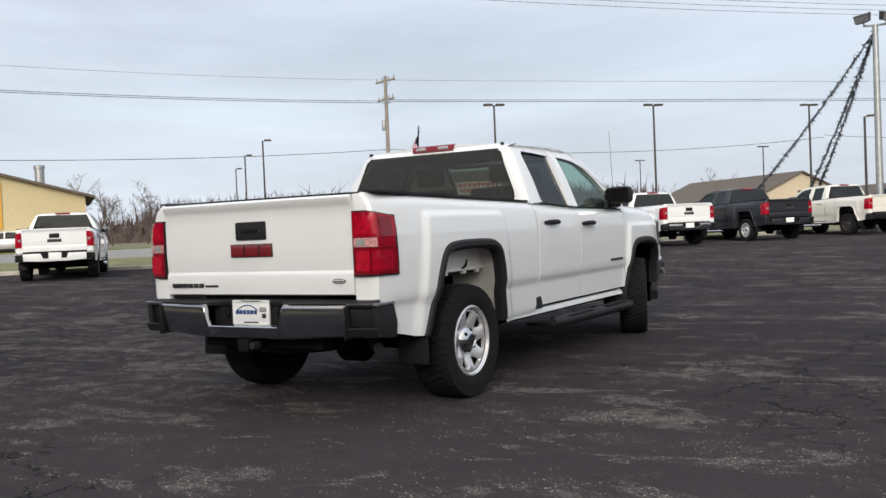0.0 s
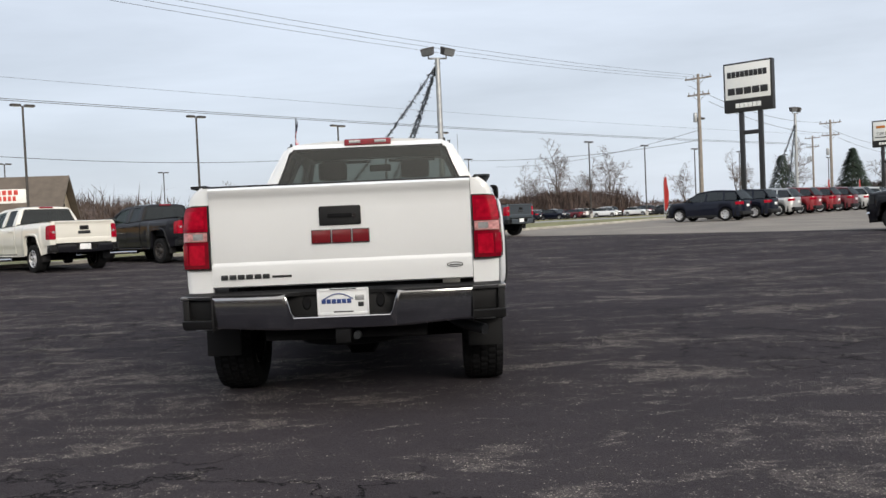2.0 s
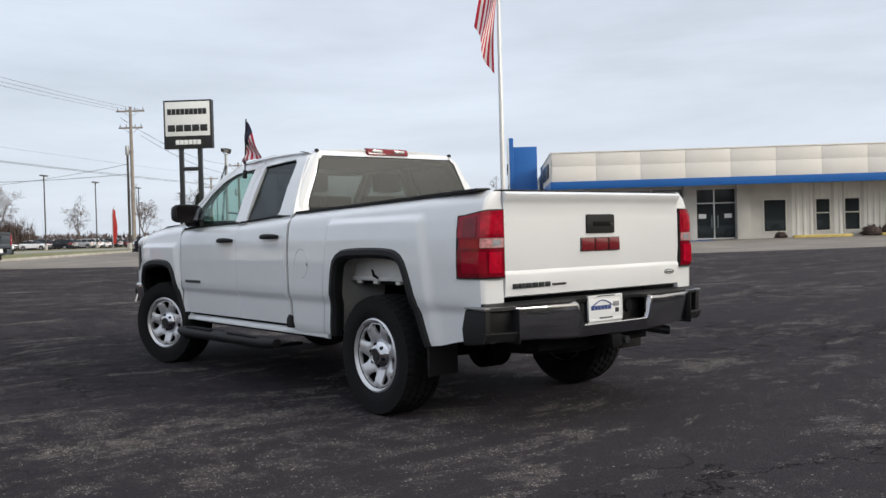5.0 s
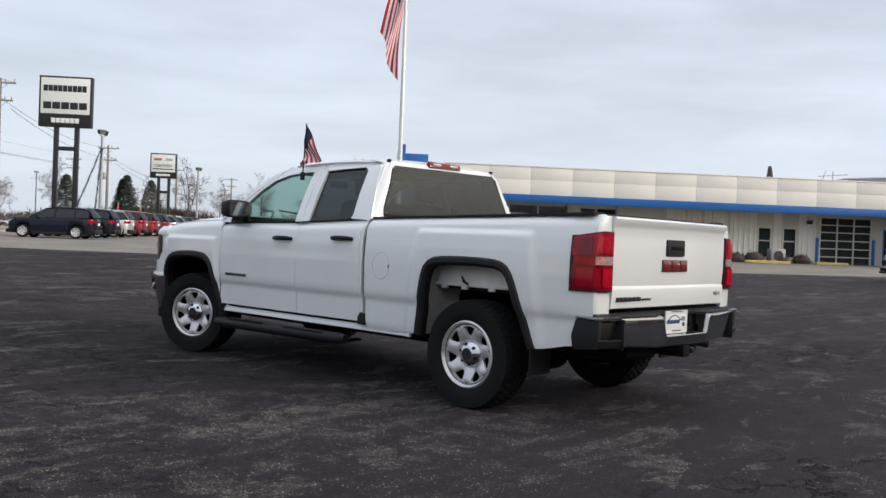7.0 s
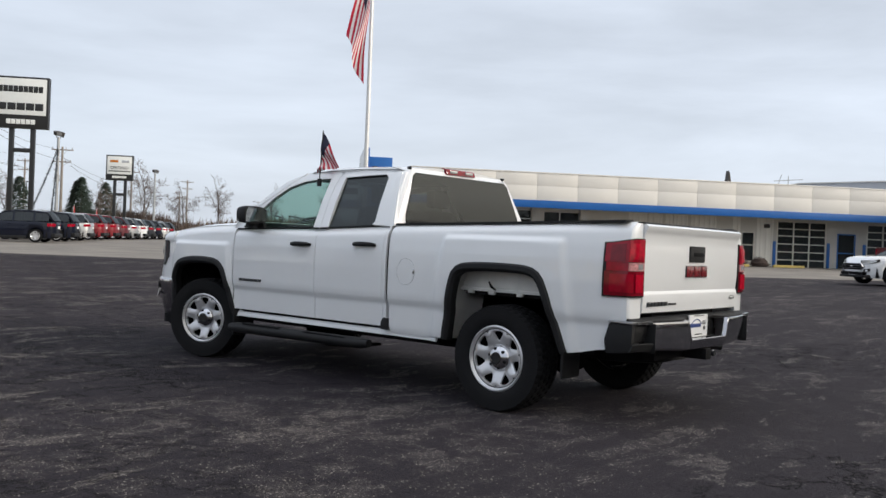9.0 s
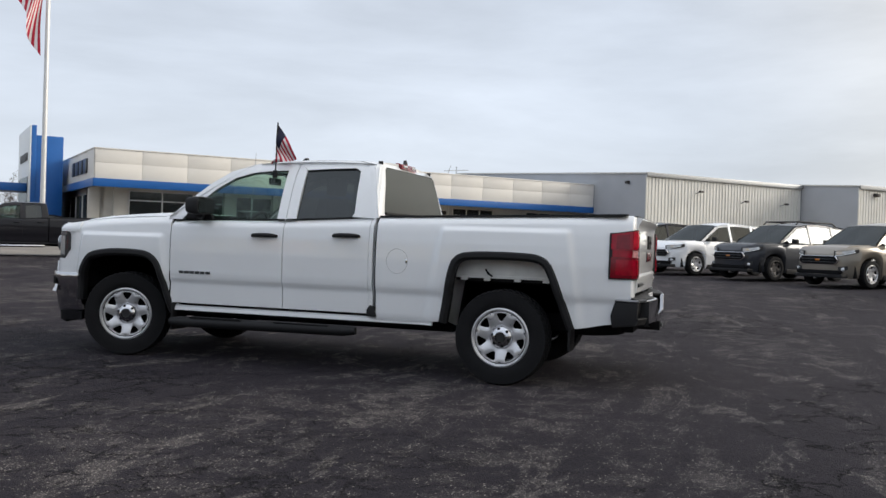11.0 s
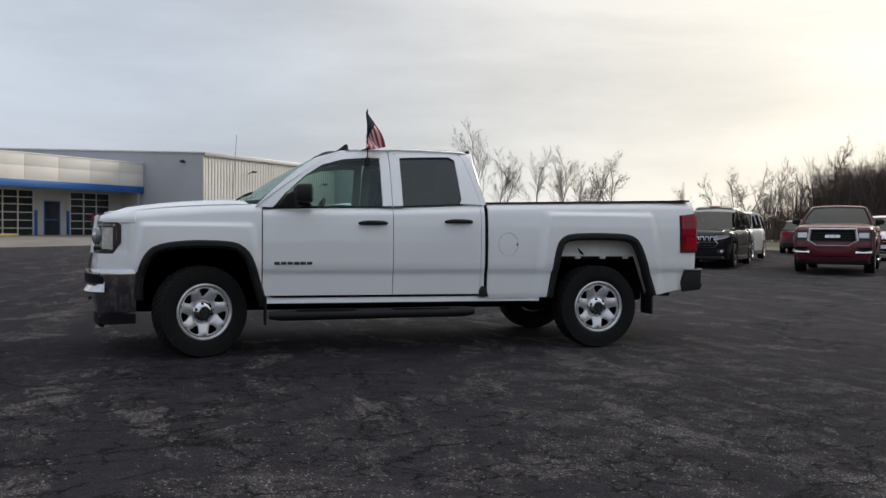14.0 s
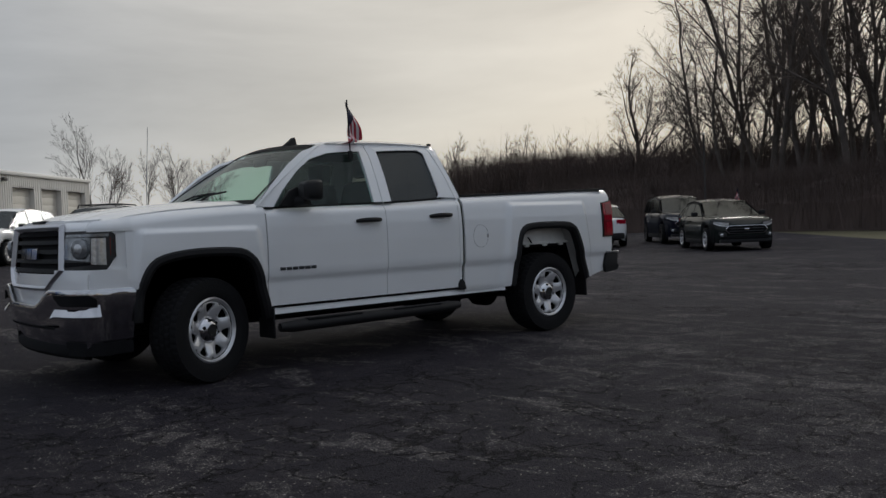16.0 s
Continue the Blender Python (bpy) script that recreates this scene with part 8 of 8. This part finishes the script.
# far trees across the road and along it
farp = []
for a, d, s in ((79, 165, 1.0), (80.5, 170, 0.9), (82.5, 160, 1.1), (84, 175, 0.9), (74.5, 190, 0.8), (71, 150, 0.8), (68, 160, 0.9), (63, 140, 0.7), (60.5, 150, 0.95), (58, 160, 0.8), (56, 170, 0.9), (53, 150, 0.75),
                (103, 210, 0.9), (101, 200, 0.8), (142, 150, 0.9), (140, 140, 0.8), (138, 150, 0.8), (88, 210, 0.7), (92, 230, 0.7), (112, 200, 0.8), (49, 150, 0.8), (46, 160, 0.8)):
    x, y = toward(-1, -5, a, d)
    farp.append((x, y, s))
stand(bare_tree(61, 12.5, 4, 0.75, 0.2, 1, "distant bare tree across the road", 0.022), farp[::2], "distant bare trees", 8)
stand(bare_tree(62, 12.0, 4, 0.85, 0.2, 1, "distant rounded bare tree", 0.022), farp[1::2], "distant bare trees", 9)


def conifer(seed, h):
    rnd = random.Random(seed)
    t = thing("conifer", pose(0, 0, 0), "dark green conifer near the far sign", "tree")
    part("trunk", tube([(0, 0, -0.2), (0, 0, h * 0.9)], [0.16, 0.03], 6), BARK, t)
    bm = bmesh.new()
    for k in range(2600):
        z = h * (0.06 + 0.94 * rnd.random() ** 1.3)
        rr = (1 - z / h) ** 0.8 * h * 0.34 + 0.05
        a = rnd.uniform(0, 2 * math.pi)
        q = rr * rnd.uniform(0.55, 1.05)
        p = Vector((q * math.cos(a), q * math.sin(a), z))
        d = Vector((math.cos(a), math.sin(a), -0.35)) * 0.45
        s = Vector((-math.sin(a), math.cos(a), 0.2)) * 0.13
        bm.faces.new([bm.verts.new(p - s), bm.verts.new(p + s), bm.verts.new(p + d)])
    part("crown", bm, PINE, t, smooth=0, kind="stuff")
    return t


con = [(*lot(-33, 92), 0.8), (*lot(-31, 108), 0.95), (*lot(-33, 116), 0.95), (*lot(-35, 140), 1.1)]
stand(conifer(5, 7.5), con, "conifers near the far sign", 3)


def thicket(name, line, height, depth, material, label, seed, n, w=0.05, lumps=1.0, core=True):
    """A bank of scrub: a lumpy core and thousands of thin stalks that break its outline."""
    rnd = random.Random(seed)
    pts = curve_through(line, 60)
    bm = bmesh.new()
    if core:
        rows = []
        for i, (x, y) in enumerate(pts):
            a, b = pts[max(0, i - 1)], pts[min(len(pts) - 1, i + 1)]
            d = Vector((b[0] - a[0], b[1] - a[1], 0)).normalized()
            nrm = Vector((-d.y, d.x, 0))
            taper = min(1, i / 5, (len(pts) - 1 - i) / 5)
            r = []
            for s, k in ((-1.0, 0.0), (-0.85, 0.36), (-0.55, 0.56), (-0.2, 0.66), (0.2, 0.66), (0.55, 0.56), (0.85, 0.36), (1.0, 0.0)):
                hh_ = height * k * max(0.02, taper) * (0.86 + 0.16 * lumps * (noise.noise(Vector((x * 0.12, y * 0.12, seed))) + 0.7 * noise.noise(Vector((x * 0.9, y * 0.9, s * 3)))))
                q = Vector((x, y, far_z(x, y) - 0.1)) + nrm * depth * s
                r.append(q + Vector((0, 0, max(0.0, hh_))))
            rows.append(r)
        bm = sheet(rows)
    run_ = [0.0]
    for a, b in zip(pts, pts[1:]):
        run_.append(run_[-1] + math.dist(a, b))
    for k in range(n):
        t = rnd.random() * (len(pts) - 1)
        i = int(t)
        x, y = (pts[i][j] + (pts[min(i + 1, len(pts) - 1)][j] - pts[i][j]) * (t - i) for j in (0, 1))
        taper = min(1, t / 5 + 0.2, (len(pts) - 1 - t) / 5 + 0.2)
        o = Vector((rnd.gauss(0, 0.5), rnd.gauss(0, 0.5), 0)) * depth
        base = Vector((x, y, far_z(x, y))) + o
        hh_ = height * taper * (rnd.uniform(0.55, 0.95) + (0.25 if rnd.random() < 0.03 else 0.0)) * (0.86 + 0.2 * noise.noise(Vector((x * 0.12, y * 0.12, seed))))
        tip = base + Vector((rnd.gauss(0, 0.22) * hh_, rnd.gauss(0, 0.22) * hh_, hh_))
        s = Vector((rnd.gauss(0, 1), rnd.gauss(0, 1), 0)).normalized() * w
        mid = base.lerp(tip, 0.55)
        vb = [bm.verts.new(v) for v in (base - s, base + s, mid + s * 0.7, mid - s * 0.7)]
        vt = bm.verts.new(tip)
        bm.faces.new(vb)
        bm.faces.new([vb[3], vb[2], vt])
        for _ in range(3):
            b0 = base.lerp(tip, rnd.uniform(0.4, 0.85))
            e = b0 + Vector((rnd.gauss(0, 0.22), rnd.gauss(0, 0.22), rnd.uniform(0.1, 0.35))) * hh_ * 0.6
            bm.faces.new([bm.verts.new(b0 - s * 0.6), bm.verts.new(b0 + s * 0.6), bm.verts.new(e)])
    return tagged(part(name, bm, material, smooth=0), label, "thicket", kind="stuff")


def arc(az0, az1, d0, d1, n=7, cx=CX, cy=CY):
    return [toward(cx, cy, az0 + (az1 - az0) * k / (n - 1), d0 + (d1 - d0) * k / (n - 1)) for k in range(n)]


thicket("wood_edge_brush", arc(-80, -46, 37, 52), 4.2, 3.4, BRUSH, "dense dark brush at the foot of the woods", 3, 26000, 0.012)
thicket("bank_brush", arc(-52, -40.3, 60, 67), 6.4, 5.0, BRUSH, "tall brown thicket on a bank", 4, 18000, 0.022)
thicket("low_scrub", arc(-42, -22, 74, 88), 3.6, 4.0, BRUSH, "thin scrub beyond the lot", 5, 3600, 0.025, core=False)
thicket("wood_depth", arc(-82, -48, 66, 84), 9.0, 8.0, BRUSH, "deep shaded woodland", 6, 12000, 0.04, core=False)
thicket("scrub_strip", arc(-24, -8, 100, 92), 2.6, 3.0, BRUSH, "low hedge beyond the sheds", 7, 1500, 0.05)
thicket("far_woods", arc(138.5, 108, 330, 300, 7, 0, -5), 18, 20, BRUSH, "far brown woodland on the skyline", 8, 7500, 0.32)
thicket("far_woods_east", arc(108, 70, 300, 330, 7, 0, -5), 6, 16, BRUSH, "far low woodland beyond the road", 9, 4200, 0.35)
thicket("far_woods_road", arc(72, 34, 300, 260, 7, 0, -5), 6, 16, BRUSH, "far hedges along the road", 10, 4200, 0.3)
thicket("near_copse", arc(86, 79, 165, 160, 5, 0, -5), 6.5, 6, BRUSH, "brown copse past the car lot", 12, 4200, 0.10)
thicket("russet_hedge", arc(56, 47, 150, 120, 5, 0, -5), 4.6, 5, RUST, "russet bushes beside the road", 13, 4200, 0.10)
thicket("russet_copse", arc(66, 60, 155, 150, 5, 0, -5), 5.0, 5, BRUSH, "dull bushes behind the display row", 14, 3600, 0.10)
thicket("west_woods", arc(150, 132, 260, 300, 5, 0, -5), 9, 14, BRUSH, "far bare woodland on the west side", 15, 2600, 0.3)
thicket("south_woods", arc(-80, -170, 70, 60, 9, 0, 0), 10, 8, BRUSH, "woodland behind the lot", 16, 4000, 0.12)


# ---- buildings across the road ----
gable_house("sales_office", -42.8, 77.0, 12.0, 15.0, 8.0, 3.0, 6.3, TANWALL, "brown-roofed used-car office with a red and white roof sign")
so = [o for o in bpy.data.objects if o.name.startswith("sales_office")][0]
sg = part("roof_sign", box(-0.6, 5.0, -3.1, -2.9, 3.9, 5.2, 0.03), SIGN_W, so, "white board with red bars")
for a, b, z in ((0.0, 4.4, 4.70), (0.6, 4.2, 4.15)):
    n = 9
    for k in range(n):
        w_ = (b - a) / n
        part("letter_block", box(a + w_ * k + 0.07, a + w_ * (k + 1) - 0.07, -3.13, -3.09, z, z + 0.42, 0.01), REDSIGN, sg)
gable_house("farm_store", -33.0, 160.0, -45.0, 34.0, 17.0, 3.4, 7.2, TANWALL, "wide tan building with a low brown roof")
gable_house("far_store", -2.0, 175.0, -82.0, 16.0, 14.0, 3.4, 6.4, TANWALL, "small tan building far off")
yh = gable_house("yellow_store", -72.4, 34.0, -36.0, 16.0, 30.0, 4.4, 8.6, YWALL, "yellow gabled store with an orange banner")
bn = part("banner", box(8.02, 8.10, 4.0, 9.0, 2.0, 5.6, 0.02), ORANGE, yh, "orange banner with dark bars")
for z in (5.4, 4.9):
    part("banner_bar", box(8.09, 8.12, 4.5, 8.5, z - 0.5, z - 0.28), AMBER, bn)
for k, yy in enumerate((10.6, 11.7)):
    part("flue", moved(lathe([(0.38, 0), (0.38, 1.0 + 1.3 * k), (0.45, 1.0 + 1.3 * k), (0.45, 1.25 + 1.3 * k), (0.0, 1.35 + 1.3 * k)], 14, "z"), pose(4.0, yy, 4.6)), STEEL, yh)
gable_house("low_store", -20.0, 215.0, -60.0, 60.0, 12.0, 3.5, 6.0, TANWALL, "long low brown building far off")


# ---- cars in the far lot ----
protos = [car(pose(0, 0, 0), "parked car in the far lot", pm, kd, "car", "cars in the far lot", rim_mat=STEEL, detail=False) for pm, kd in ((SILVER, "suv"), (WHITE, "sedan"), (CHAR, "suv"), (MAROON, "sedan"), (WHITE, "suv"), (NAVY, "sedan"))]
rf_ = random.Random(21)
k = 0
for row_u, v_from, v_to in ((-71.0, 62, 175), (-80.0, 64, 180)):
    v = v_from
    while v < v_to:
        pr = protos[k % 6] if k < 6 else protos[rf_.randrange(6)]
        x, y = lot(row_u + rf_.uniform(-0.4, 0.4), v)
        m = pose(x, y, far_z(x, y) + 0.02, 0, 0, 48 + (180 if rf_.random() < 0.3 else 0))
        if k < 6:
            pr.matrix_basis = m
        else:
            copy_thing(pr, m)
        k += 1
        v += rf_.choice((2.9, 3.0, 3.2, 6.0))
for u, v, i in ((-70, 2, 1), (-69, -12, 0), (-74, -24, 1), (-70, 9, 2), (-72, 15, 4)):
    x, y = lot(u, v)
    copy_thing(protos[i], pose(x, y, far_z(x, y) + 0.02, 0, 0, 48 + 90))
for u, v in ((-66.6, 22.0), (-66.5, 7.0), (-25.6, 84.0), (-25.6, 93.0), (-25.6, 52.0)):
    x, y = lot(u, v)
    b_ = thing("feather_banner", pose(x, y, far_z(x, y), 0, 0, 40), "faded red and white feather banner on a pole", "banner", "feather banners")
    part("staff", tube([(0, 0, 0), (0, 0, 2.6), (0.25, 0, 3.1)], 0.025, 6), STEEL, b_)
    part("cloth", thick(sheet([[(0.03, 0, z), (0.55 - 0.12 * abs(z - 1.8), 0.04 * math.sin(z * 3), z)] for z in np.linspace(0.6, 2.9, 10).tolist()]), 0.01), REDSIGN if v > 20 else FLAG_W, b_)
# cars by the tower and behind the flagpole
car(parked(0.6, 48.5), "red car parked beyond the flagpole", REDP, "sedan", "car", rim_mat=RIM)
car(parked(2.6, 53.0), "grey car parked beyond the red one", CHAR, "sedan", "car", rim_mat=RIM)
car(parked(6.5, 39.6, -42.0), "dark grey SUV parked at the showroom", CHAR, "suv", "SUV", rim_mat=RIM)
sx, sy = lot(19.0, -7.5)
window_flag(Matrix.Translation((sx, sy, rise(sx, sy))) @ pose(0, 0, 0, 0, 0, 48) @ pose(-0.70, 0.7, 1.36), "small flag clipped to the dark saloon car")
